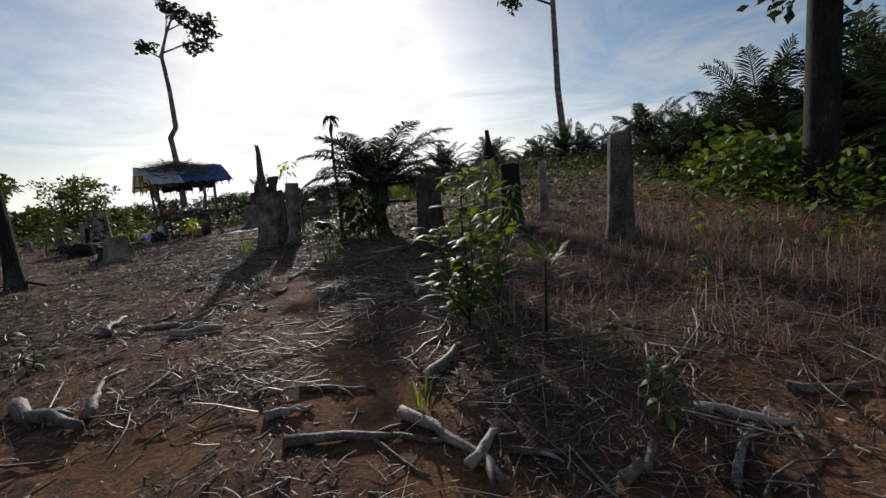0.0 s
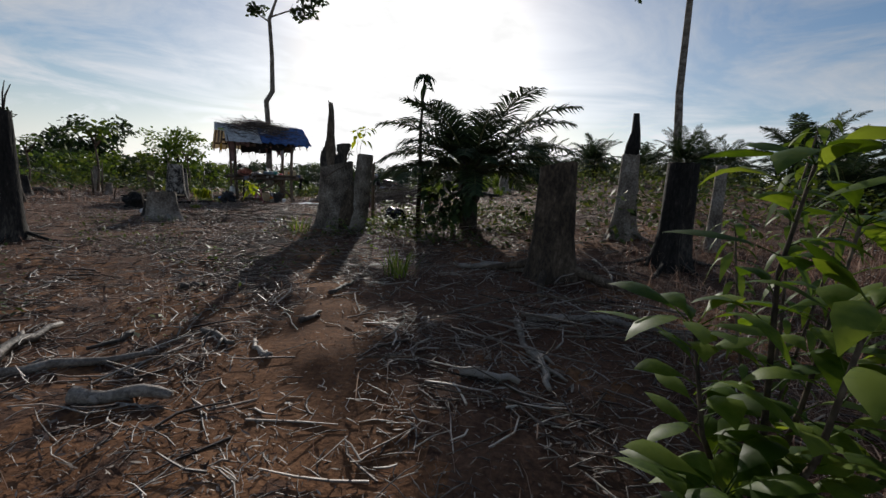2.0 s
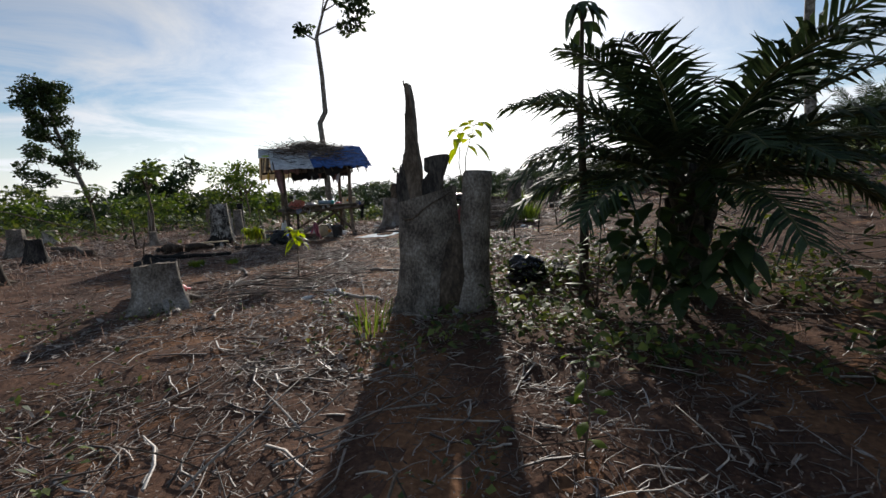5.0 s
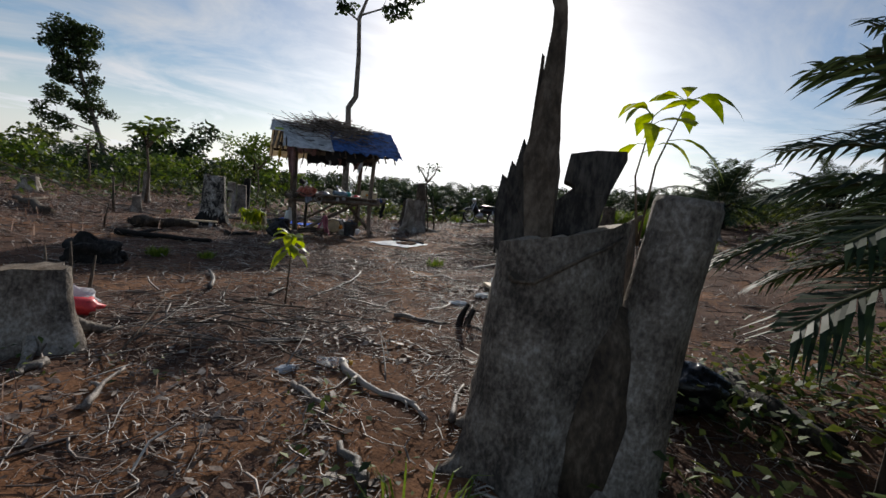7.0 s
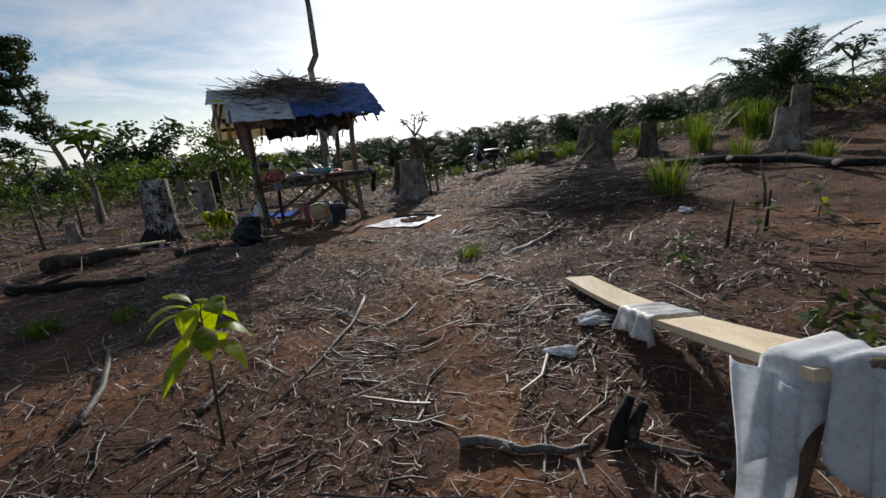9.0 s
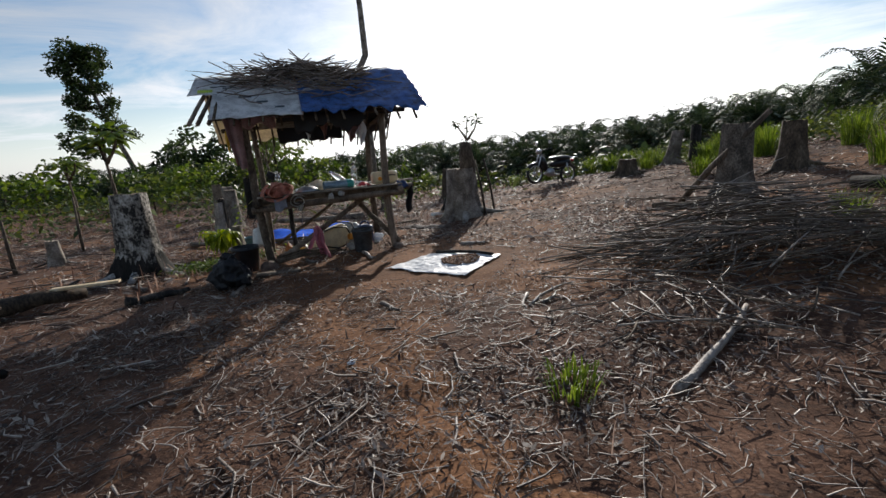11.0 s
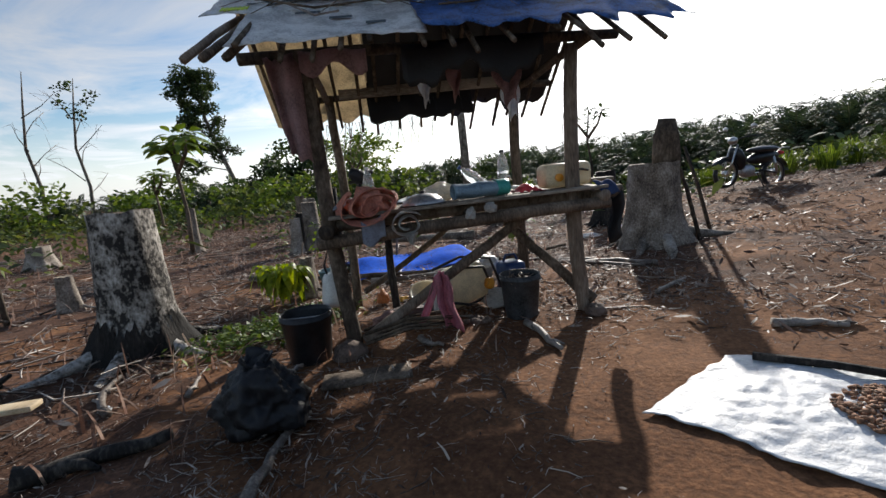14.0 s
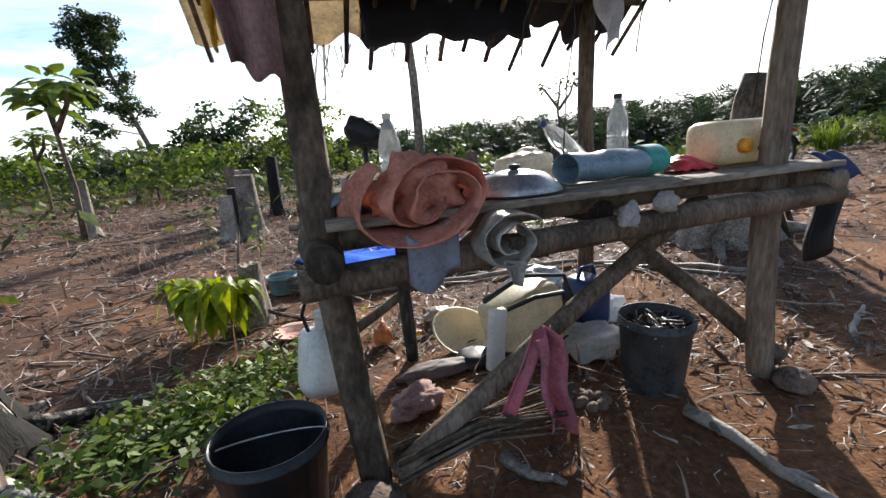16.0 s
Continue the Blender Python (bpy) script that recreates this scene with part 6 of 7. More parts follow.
for i in range(16):
    g = Geo()
    g.ball((0.032, 0.026, 0.024), None, 2, 0.25, i)
    x, y = 0.98 + rs.gauss(0, 0.08), 0.18 + rs.gauss(0, 0.06)
    thing("tuber", g, STONE, at(x, y, hz(x, y) + 0.018, 0, 0, rs.uniform(0, 180)), "small brown tuber in a heap", "tuber", "tubers in a heap")
bd = root("firewood_bundle", at(0.06, -0.02, hz(0.3, 0.0), 0, 0, 4), "bundle of dark sticks leaning under the brace", "firewood")
for k in range(26):
    a = rs.uniform(-0.25, 0.25)
    y0, z0 = rs.uniform(-0.05, 0.08), rs.uniform(0.02, 0.12)
    g = Geo()
    g.tube([(0.02, y0, z0), (0.35, y0 * 0.6, z0 + 0.06), (0.68, y0 + a * 0.3, z0 + 0.05)], [0.009, 0.008, 0.004], 5)
    part("stick", g, BARK_BROWN, bd)
g = Geo()
g.box((0.56, 0.2, 0.022), None, 0.006)
thing("ground_board", g, BARK_BROWN, pose(-9.66, 15.36, gz(-9.66, 15.36) + 0.006, 0, 0, 44), "worn brown board lying on the soil", "board")
thing("foot_stone", crumple(27, (0.13, 0.11, 0.09), 0.2), STONE, at(-0.03, -0.12, hz(0, -0.1) + 0.03), "brown stone against the post foot", "stone", "post stones")
thing("foot_stone", crumple(28, (0.085, 0.08, 0.055), 0.2), STONE, at(1.86, -0.12, hz(1.86, -0.1) + 0.03), "brown stone against the post foot", "stone", "post stones")
# blue tarp on the ground behind
g = Geo()
def ground_tarp(u, v):
    x, y = -12.05 + 1.10 * u - (1.45 + 0.12 * math.sin(7 * u)) * v, 17.62 + 1.62 * u + 0.98 * v
    return (x, y, gz(x, y) + 0.03 + 0.16 * math.sin(math.pi * min(1, v * 1.1)) ** 2 * (0.6 + 0.4 * math.sin(9 * u)) + 0.02 * math.sin(11 * u + 3 * v) + 0.015 * math.sin(17 * v + 5 * u))


g.sheet(ground_tarp, 36, 16, 0.004)
thing("blue_ground_tarp", g, BLUE_BRIGHT, Matrix(), "bright blue tarpaulin spread on the ground", "tarpaulin")
# white sack sheet with shells drying on it
A4 = [Vector((-8.08, 15.50, 0)), Vector((-7.78, 16.22, 0)), Vector((-6.75, 15.97, 0)), Vector((-6.90, 15.17, 0))]


def tarp_fn(u, v):
    p = A4[0].lerp(A4[3], u).lerp(A4[1].lerp(A4[2], u), v)
    q = p + Vector((0.010 * math.sin(9 * v) + 0.006 * math.sin(31 * v), 0.010 * math.sin(8 * u) + 0.006 * math.sin(27 * u), 0))
    return (q.x, q.y, gz(q.x, q.y) + 0.014 + 0.004 * math.sin(13 * u + 5 * v) * math.sin(9 * v) + 0.016 * abs(noise.noise(Vector((u * 7, v * 6, 0)))) + 0.010 * abs(noise.noise(Vector((u * 17, v * 13, 4)))) + 0.03 * max(0, v - 0.9) * abs(math.sin(14 * u)))


g = Geo()
g.sheet(tarp_fn, 90, 60, 0.004)
thing("sack_sheet", g, FOIL, Matrix(), "silvery white woven sheet spread on the soil", "sheet")
g = Geo()
g.tube([tarp_fn(0.12, 0.93), tarp_fn(0.4, 0.97), tarp_fn(0.7, 0.93), tarp_fn(0.93, 0.9)], [0.022, 0.02, 0.02, 0.016], 7, 0.08, rs)
thing("weight_stick", g, BURNT, Matrix.Translation((0, 0, 0.02)), "dark stick weighing down the sheet edge", "stick")
shells = Geo()
for i in range(340):
    a, d = rs.uniform(0, 6.28), math.sqrt(rs.random())
    u, v = 0.66 + 0.20 * d * math.cos(a), 0.62 + 0.26 * d * math.sin(a)
    p = Vector(tarp_fn(u, v))
    shells.ball((rs.uniform(0.012, 0.026), rs.uniform(0.008, 0.016), 0.009), Matrix.Translation(p + Vector((0, 0, 0.008 + 0.012 * (1 - d)))) @ pose(0, 0, 0, rs.uniform(-30, 30), rs.uniform(-30, 30), rs.uniform(0, 180)), 1, 0.2, i)
thing("drying_seeds", shells, plain("brown_seed_husks", (0.26, 0.13, 0.07), 0.8, var=0.6, scale=40), Matrix(), "heap of brown seed husks drying on the sheet", "seeds", kind="stuff")


def ground_stick(x0, y0, x1, y1, r, seed, label="dead grey branch on the soil", mat=STICK, up=0.4, name="dead_branch", fork=True):
    rng = random.Random(seed)
    a, b = Vector((x0, y0, 0)), Vector((x1, y1, 0))
    L = (b - a).length
    n = 6
    side = Vector((-(b - a).y, (b - a).x, 0)).normalized()
    amp = L * rng.uniform(-0.09, 0.09)
    base = Vector((x0, y0, gz(x0, y0)))
    st = root(name, Matrix.Translation(base), label, "branch", "dead branches")
    pts = []
    for i in range(n + 1):
        f = i / n
        p = a.lerp(b, f) + side * (amp * math.sin(math.pi * f * rng.uniform(0.9, 1.2)) + rng.uniform(-1, 1) * r * 0.5)
        pts.append(Vector((p.x, p.y, gz(p.x, p.y) + r * up + rng.uniform(0, 1) * r * 0.8)) - base)
    g = Geo()
    g.tube(pts, [r * (1 - 0.5 * i / n) * rng.uniform(0.88, 1.1) for i in range(n + 1)], 8, 0.07, rng)
    part("limb", g, mat, st)
    if fork and r > 0.015:
        for _ in range(rng.choice((1, 1, 2))):
            k = rng.randint(1, n - 1)
            d = ((pts[k + 1] - pts[k]).normalized() + side * rng.choice((-1, 1)) * rng.uniform(0.5, 0.9) + Vector((0, 0, rng.uniform(0.0, 0.4)))).normalized()
            l2 = L * rng.uniform(0.12, 0.35)
            g = Geo()
            g.tube([pts[k], pts[k] + d * l2 * 0.5, pts[k] + d * l2 + Vector((0, 0, -0.02))], [r * 0.6, r * 0.45, r * 0.2], 6, 0.07, rng)
            part("twig", g, mat, st)
    return st


STICKS_START = [(-0.84, 1.93, 0.0, 1.83, 0.028), (-0.29, 2.08, 0.16, 1.62, 0.035), (-0.2, 2.42, 0.04, 2.92, 0.04), (-2.63, 2.48, -2.01, 2.14, 0.05), (-2.04, 2.25, -2.32, 2.72, 0.03), (-1.03, 2.16, -0.79, 2.24, 0.025), (-0.93, 2.44, -0.48, 2.4, 0.02), (0.2, 1.77, 0.58, 1.74, 0.022), (1.14, 1.99, 1.44, 1.76, 0.03), (1.01, 1.51, 1.43, 1.91, 0.02), (1.43, 1.91, 1.41, 1.64, 0.022), (0.61, 1.57, 0.83, 1.74, 0.03), (1.63, 2.06, 2.05, 1.99, 0.03), (0.02, 1.68, 0.18, 1.99, 0.03), (-0.42, 1.93, -0.15, 1.65, 0.012)]
STICKS_MID = [(-0.32, 6.24, -1.08, 6.42, 0.045), (-2.89, 3.58, -2.4, 3.99, 0.03), (-2.36, 3.5, -2.0, 3.65, 0.04), (-2.99, 3.64, -3.21, 4.16, 0.035), (-0.76, 4.16, -0.46, 4.11, 0.03), (-0.42, 4.99, 0.56, 4.88, 0.03), (-0.48, 4.94, -0.3, 4.27, 0.025), (-1.89, 4.62, -1.85, 4.82, 0.02), (-3.11, 4.97, -2.96, 5.08, 0.03), (-1.96, 5.21, -1.89, 5.6, 0.02), (-1.79, 4.09, -2.01, 4.27, 0.02), (-0.4, 4.5, -0.32, 4.07, 0.025), (-2.76, 4.21, -2.81, 3.96, 0.02), (0.31, 6.92, 0.34, 5.86, 0.02), (-2.39, 4.33, -2.08, 4.19, 0.022)]
STICKS_STUMP = [(-4.3, 9.04, -4.0, 8.83, 0.018), (-5.46, 8.22, -5.76, 8.59, 0.02), (-6.14, 8.43, -6.08, 8.25, 0.03), (-4.84, 8.9, -4.47, 8.69, 0.02), (-5.5, 9.29, -5.19, 9.55, 0.018), (-4.06, 8.31, -4.27, 8.48, 0.03), (-3.88, 8.87, -3.95, 9.3, 0.018), (-6.14, 11.95, -5.9, 10.44, 0.015), (-4.89, 10.33, -4.41, 10.37, 0.022), (-6.78, 10.14, -7.81, 10.99, 0.025), (-6.27, 10.36, -6.3, 10.64, 0.022), (-5.1, 13.26, -4.63, 14.29, 0.025), (-6.4, 11.78, -5.88, 11.46, 0.015), (-6.27, 10.2, -6.33, 10.08, 0.02), (-4.28, 10.42, -3.9, 10.38, 0.015), (-3.99, 10.29, -3.86, 10.55, 0.02), (-4.75, 9.25, -4.1, 8.95, 0.026)]
STICKS_YARD = [(-6.11, 14.61, -6.03, 14.22, 0.014), (-6.03, 14.34, -5.78, 14.88, 0.013), (-7.57, 16.74, -7.22, 16.77, 0.03), (-9.28, 14.31, -9.68, 14.89, 0.03), (-9.67, 18.67, -8.53, 18.45, 0.03), (-5.94, 14.4, -5.87, 14.68, 0.012), (-7.34, 14.26, -7.07, 14.11, 0.02), (-10.19, 15.07, -10.24, 15.3, 0.025), (-9.72, 15.98, -9.47, 15.94, 0.025), (-9.09, 16.51, -8.67, 16.14, 0.03), (-8.47, 18.46, -9.82, 18.75, 0.035), (-10.79, 14.33, -11.39, 14.59, 0.03), (-11.07, 14.68, -11.16, 14.88, 0.02), (-8.3, 17.39, -8.13, 17.84, 0.02), (-10.59, 14.69, -10.78, 14.87, 0.02), (-11.8, 17.6, -9.9, 18.8, 0.04)]
for i, (a, b, c, d, r) in enumerate(STICKS_START + STICKS_MID + STICKS_STUMP + STICKS_YARD):
    ground_stick(a, b, c, d, r, 500 + i, "pale peeled branch on the soil" if r > 0.032 else "dead grey branch on the soil")
# larger fallen trunks
for i, (a, b, c, d, r, mt, lab) in enumerate(((-2.43, 10.02, -2.10, 9.35, 0.07, BURNT, "burnt black log on the soil"), (-5.07, 18.49, -4.2, 17.9, 0.045, BARK_BROWN, "weathered grey log on the slope"), (-2.9, 18.0, -1.1, 15.2, 0.09, BURNT, "long burnt log on the slope"), (-12.1, 13.1, -11.66, 14.02, 0.075, BURNT, "charred log in the field"),
                                              (-10.72, 11.9, -9.2, 12.4, 0.06, BURNT, "charred log in the field"), (-11.35, 12.7, -11.17, 13.86, 0.125, BARK_BROWN, "thick brown log lying by the shelter"), (-10.4, 13.85, -10.09, 14.39, 0.055, BURNT, "dark log lying by the shelter"), (-13.8, 17.1, -12.2, 17.9, 0.05, BARK, "grey pole lying by the blue tarp"), (-12.4, 17.5, -9.9, 19.9, 0.05, BARK_BROWN, "pole lying behind the blue tarp"), (-13.5, 12.5, -16.5, 13.5, 0.10, BARK_BROWN, "fallen log in the field"), (-12.5, 21.5, -15.5, 20.5, 0.10, BARK, "fallen log in the field"))):
    ground_stick(a, b, c, d, r, 700 + i, lab, mt, 0.6, "fallen_log")
g = Geo()
g.box((0.65, 0.10, 0.03), None, 0.005)
thing("sawn_plank", g, FRESHWOOD, pose(-11.04, 13.82, gz(-11.04, 13.82) + 0.22, 0, 0, 46), "short fresh sawn plank resting on a log", "plank")
# black sack and black bag
bsk = thing("black_sack", crumple(41, (0.24, 0.22, 0.23), 0.42, 5), BLACK_TARP, pose(-9.78, 14.72, gz(-9.78, 14.72) + 0.17), "bulging black plastic sack on the soil", "sack")
g = Geo()
g.sheet(lambda u, v: ((0.03 + 0.06 * v * (1 + 0.4 * math.sin(31 * u))) * math.cos(6.283 * u), (0.03 + 0.05 * v * (1 + 0.4 * math.sin(25 * u))) * math.sin(6.283 * u), 0.13 + 0.10 * v + 0.03 * math.sin(19 * u) * v), 40, 4, 0.003)
part("knot", g, BLACK_TARP, bsk)
thing("black_bag", crumple(42, (0.21, 0.17, 0.17), 0.4), plain("glossy_black_plastic", (0.01, 0.01, 0.012), 0.25, bump=0.4), pose(-2.72, 9.62, gz(-2.72, 9.62) + 0.13), "shiny black plastic bag behind the stump", "sack")
thing("charred_stump", crumple(43, (0.38, 0.2, 0.22), 0.7), BURNT, pose(-8.7, 10.3, gz(-8.7, 10.3) + 0.1, 0, 0, 25), "charred black stump remains", "charred wood")
sk = root("fertiliser_sack", pose(-7.05, 9.0, gz(-7.05, 9.0) + 0.01, 0, 0, 40), "white and red plastic sack on the ground", "sack")
g = Geo(); g.ball((0.26, 0.16, 0.10), pose(0, 0, 0.08), 3, 0.35, 5)
part("bag", g, WHITECLOTH, sk)
g = Geo(); g.ball((0.24, 0.13, 0.07), pose(0.08, -0.08, 0.05, 0, 0, -12), 3, 0.35, 6)
part("red_panel", g, REDPLASTIC, sk)
for i, (x, y, h) in enumerate(((-6.95, 9.15, 0.42), (-7.5, 9.2, 0.4), (-7.9, 9.6, 0.35), (-4.33, 10.42, 0.2), (-4.27, 10.46, 0.15), (-3.3, 12.9, 0.4), (-2.9, 13.3, 0.35), (-14.76, 14.6, 0.9), (-12.9, 19.4, 0.6), (-16.4, 16.4, 1.2), (-15.6, 21.0, 1.1), (-13.8, 18.0, 0.5), (-2.6, 14.2, 0.5), (-11.3, 12.1, 0.5))):
    g = Geo()
    lx = rs.uniform(-0.12, 0.12)
    g.tube([(0, 0, -0.08), (lx * 0.3, 0, h * 0.4), (lx, 0.02, h)], [0.035, 0.028, 0.018] if i in (3, 4) or h > 0.7 else [0.018, 0.014, 0.008], 7, 0.15, rs)
    thing("upright_stick", g, BURNT if i in (3, 4) else BARK_BROWN, pose(x, y, gz(x, y)), "charred broken sapling stub" if i in (3, 4) else "thin dead stick standing upright", "stick", "standing sticks")
# leaning pole and brush pile on the slope
g = Geo()
g.tube([(-4.75, 18.6, gz(-4.75, 18.6) - 0.05), (-4.35, 18.4, 1.3), (-3.75, 18.2, 2.0)], [0.045, 0.04, 0.035], 9, 0.06, rs)
thing("leaning_pole", g, POLE, Matrix(), "pale bare pole leaning out of the ground", "pole")
for k, (bx, by) in enumerate(((-8.35, 19.55), (-8.15, 19.6), (-8.05, 19.9))):
    g = Geo()
    g.tube([(bx, by, gz(bx, by) - 0.04), (bx - 0.18, by + 0.3, gz(bx, by) + 0.6), (bx - 0.35, by + 0.45, gz(bx, by) + 1.12)], [0.026, 0.024, 0.02], 7, 0.08, rs)
    thing("leaning_stick", g, BARK_BROWN, Matrix(), "brown stick leaning on the broken stump", "stick", "leaning sticks")


def brush_pile(x, y, n, size, L, seed, label, spread=0.5, thick=1.0, high=0.28):
    rng = random.Random(seed)
    bp = root("brush_pile", pose(x, y, gz(x, y)), label, "brushwood", "brush piles")
    for i in range(n):
        a = rng.gauss(0.6, spread)
        c = Vector((rng.gauss(0, size), rng.gauss(0, size * 0.6), 0))
        c.z = gz(x + c.x, y + c.y) - gz(x, y) + 0.02 + rng.random() * high * math.exp(-(c.length / size / 1.4) ** 2)
        d = Vector((math.cos(a), math.sin(a), rng.gauss(0.05, 0.12))) * L * rng.uniform(0.3, 0.6)
        s = Vector((-d.y, d.x, 0)) * rng.uniform(-0.15, 0.15)
        r = rng.uniform(0.004, 0.012) * thick
        g = Geo()
        g.tube([c - d, c - d * 0.3 + s * 0.6, c + d * 0.4 + s * 0.5, c + d], [r, r, r * 0.8, r * 0.4], 4)
        part("stick", g, STICK if i % 3 else BARK_BROWN, bp)
    return bp


brush_pile(-4.35, 15.7, 420, 0.62, 1.25, 61, "high pile of grey dead palm fronds on the slope", 0.55, 0.62, 0.62)
brush_pile(-4.9, 14.2, 60, 0.4, 0.5, 62, "low heap of dead palm fronds on the soil", 1.8, 0.6)
brush_pile(-5.75, 9.35, 60, 0.5, 0.6, 63, "tangle of dead branches beside the path", 1.8, 0.6)
brush_pile(-0.2, 4.7, 50, 0.55, 0.7, 64, "tangle of dead branches beside the stump", 1.8, 0.55)
brush_pile(1.0, 2.2, 44, 0.55, 0.6, 65, "tangle of dead branches in dry grass", 1.8, 0.55)
brush_pile(-3.0, 6.3, 40, 0.6, 0.55, 66, "scattered dead branches beside the path", 1.8, 0.55)
brush_pile(0.4, 9.3, 50, 0.6, 0.8, 67, "scattered dead branches near the palm", 1.8, 0.6)

# ---- drying plank with washing ----
PL = [Vector((-4.46, 12.28, 0.56)), Vector((-4.27, 11.75, 0.62)), Vector((-4.10, 11.20, 0.72)), Vector((-3.96, 10.65, 0.86)), Vector((-3.83, 10.05, 1.03))]


def pl_at(f):
    k = f * 4
    i = int(min(k, 3))
    p0, p1, p2, p3 = PL[max(i - 1, 0)], PL[i], PL[i + 1], PL[min(i + 2, 4)]
    t = k - i
    return 0.5 * (2 * p1 + (p2 - p0) * t + (2 * p0 - 5 * p1 + 4 * p2 - p3) * t * t + (3 * p1 - p0 - 3 * p2 + p3) * t ** 3)


g = Geo()
g.sheet(lambda u, v: pl_at(u) + Vector((0.94, 0.34, 0.0)) * (0.205 * (v - 0.5)), 24, 2, 0.03)
thing("drying_plank", g, FRESHWOOD, Matrix(), "long bowed pale board holding washing", "plank", smooth=False)
for f, nm in ((0.95, "prop"), (0.10, "prop")):
    p = pl_at(f)
    g = Geo()
    g.tube([(p.x - 0.08, p.y, gz(p.x, p.y) - 0.1), (p.x - 0.03, p.y, (p.z + gz(p.x, p.y)) / 2), (p.x, p.y, p.z - 0.035)], [0.04, 0.036, 0.034], 8, 0.08, rs)
    thing("prop_post", g, POLE, Matrix(), "short wooden prop under the drying board", "post", "plank props")


WASH = (Vector((-3.86, 10.02, 1.05)), Vector((-3.22, 9.64, 1.46)))


def wash_at(f):
    return WASH[0].lerp(WASH[1], f) - Vector((0, 0, 0.05 * math.sin(math.pi * f)))


g = Geo()
g.tube([wash_at(k / 6) for k in range(0, 8)], [0.016] * 8, 8, 0.05, rs)
thing("washing_pole", g, POLE, Matrix(), "slanting pole with washing hung over it", "pole")
g = Geo()
g.tube([(-3.12, 9.60, gz(-3.12, 9.60) - 0.1), (-3.14, 9.60, 1.0), (-3.15, 9.60, 1.52)], [0.035, 0.03, 0.026], 8, 0.08, rs)
thing("prop_post", g, POLE, Matrix(), "upright stick holding the washing pole", "post", "plank props")


def washing(f0, f1, drop_l, drop_r, mat, label, name, w=0.13, w_end=None, hem=0.06, seed=1, along=pl_at, across=Vector((0.94, 0.34, 0))):
    """Cloth laid over the board and hanging down on both its sides."""
    rng = random.Random(seed)
    k1, k2 = rng.uniform(10, 15), rng.uniform(20, 28)

    def fn(u, v):
        p = along(f0 + (f1 - f0) * u)
        s = (v - 0.5) * 2
        wide = w if w_end is None else w + (w_end - w) * min(1, u * 1.6)
        fold = 0.045 * math.sin(k1 * u) + 0.024 * math.sin(k2 * u + 1)
        if abs(s) < 0.3:
            return p + across * (wide * s / 0.3) + Vector((0, 0, 0.014 + 0.004 * math.sin(k2 * u)))
        t = (abs(s) - 0.3) / 0.7
        d = (drop_l if s < 0 else drop_r) * (1 + hem * math.sin(k1 * 0.55 * u + 2) + ((0.45 * math.exp(-((u - 0.72) / 0.16) ** 2) - 0.28 + 0.08 * math.sin(17 * u) + 0.04 * math.sin(37 * u)) if s < 0 and w_end else 0))
        q = p + across * ((wide + fold * t * 1.6 + 0.012) * (1 if s > 0 else -1))
        return q + Vector((0.035 * math.sin(k1 * u) * t + 0.03 * t * math.sin(3 * u), 0.045 * math.sin(k1 * u + 1) * t, 0.012 - d * t))

    gg = Geo()
    gg.sheet(fn, 36, 30, 0.004)
    return thing(name, gg, mat, Matrix(), label, "cloth")


def shirt_at(f):
    """From the end of the board on along the pole."""
    return pl_at(0.91 + 0.09 * f / 0.45) + Vector((0, 0, 0.02)) if f < 0.45 else pl_at(1.0).lerp(wash_at(0.33), (f - 0.45) / 0.55) + Vector((0, 0, 0.02))


wsh = washing(0.0, 1.0, 0.36, 0.4, WHITECLOTH, "thin white shirt hung over the board end to dry", "white_shirt", seed=2, hem=0.16, w=0.13, w_end=0.03, along=shirt_at, across=Vector((0.82, 0.56, 0)))
for f_s, z_s, dz, wid in ((0.05, -0.04, 0.58, 0.16), (0.80, -0.06, 0.78, 0.20)):
    g = Geo()
    g.sheet(lambda u, v, f_s=f_s, z_s=z_s, dz=dz, wid=wid: shirt_at(f_s) + Vector((-0.82, -0.56, 0)) * (0.13 - 0.10 * min(1, f_s * 1.6) + 0.025 + 0.02 * math.sin(9 * u + 2 * v)) + Vector((0.56, -0.82, 0)) * (wid * (u - 0.5) * (1.2 - 0.7 * v) + 0.06 * math.sin(3 * v + f_s * 9) * v)
            + Vector((0, 0, z_s - dz * v * (1 - 0.18 * abs(u - 0.4)))), 14, 18, 0.004)
    part("sleeve", g, WHITECLOTH, wsh)
washing(0.34, 0.92, 0.72, 0.6, REDCLOTH, "maroon cloth hung over the pole to dry", "maroon_cloth", seed=3, w=0.022, along=wash_at, across=Vector((0.54, 0.84, 0)))
washing(0.46, 0.62, 0.13, 0.10, WHITE_TARP, "thin plastic wrap laid over the board", "plastic_wrap", seed=4, w=0.11)
for i, (x, y, r) in enumerate(((-4.53, 11.12, 0.09), (-4.36, 11.5, 0.12), (-3.3, 14.4, 0.13), (-9.3, 20.7, 0.25), (-9.75, 20.55, 0.16), (-5.0, 9.05, 0.07), (-6.9, 13.2, 0.04), (-10.9, 14.35, 0.06), (-10.5, 8.85, 0.32))):
    g = crumple(80 + i, (r, r * 0.6, r * 0.28), 0.6)
    thing("plastic_scrap", g, WHITECLOTH if i not in (3,) else plain("violet_shoe_fabric", (0.18, 0.14, 0.28), 0.7), pose(x, y, gz(x, y) + r * 0.15, 0, 0, i * 47), "crumpled white plastic scrap on the soil" if i != 3 else "worn violet shoes lying on the soil", "plastic scrap" if i != 3 else "shoes", "plastic scraps" if i != 3 else "")
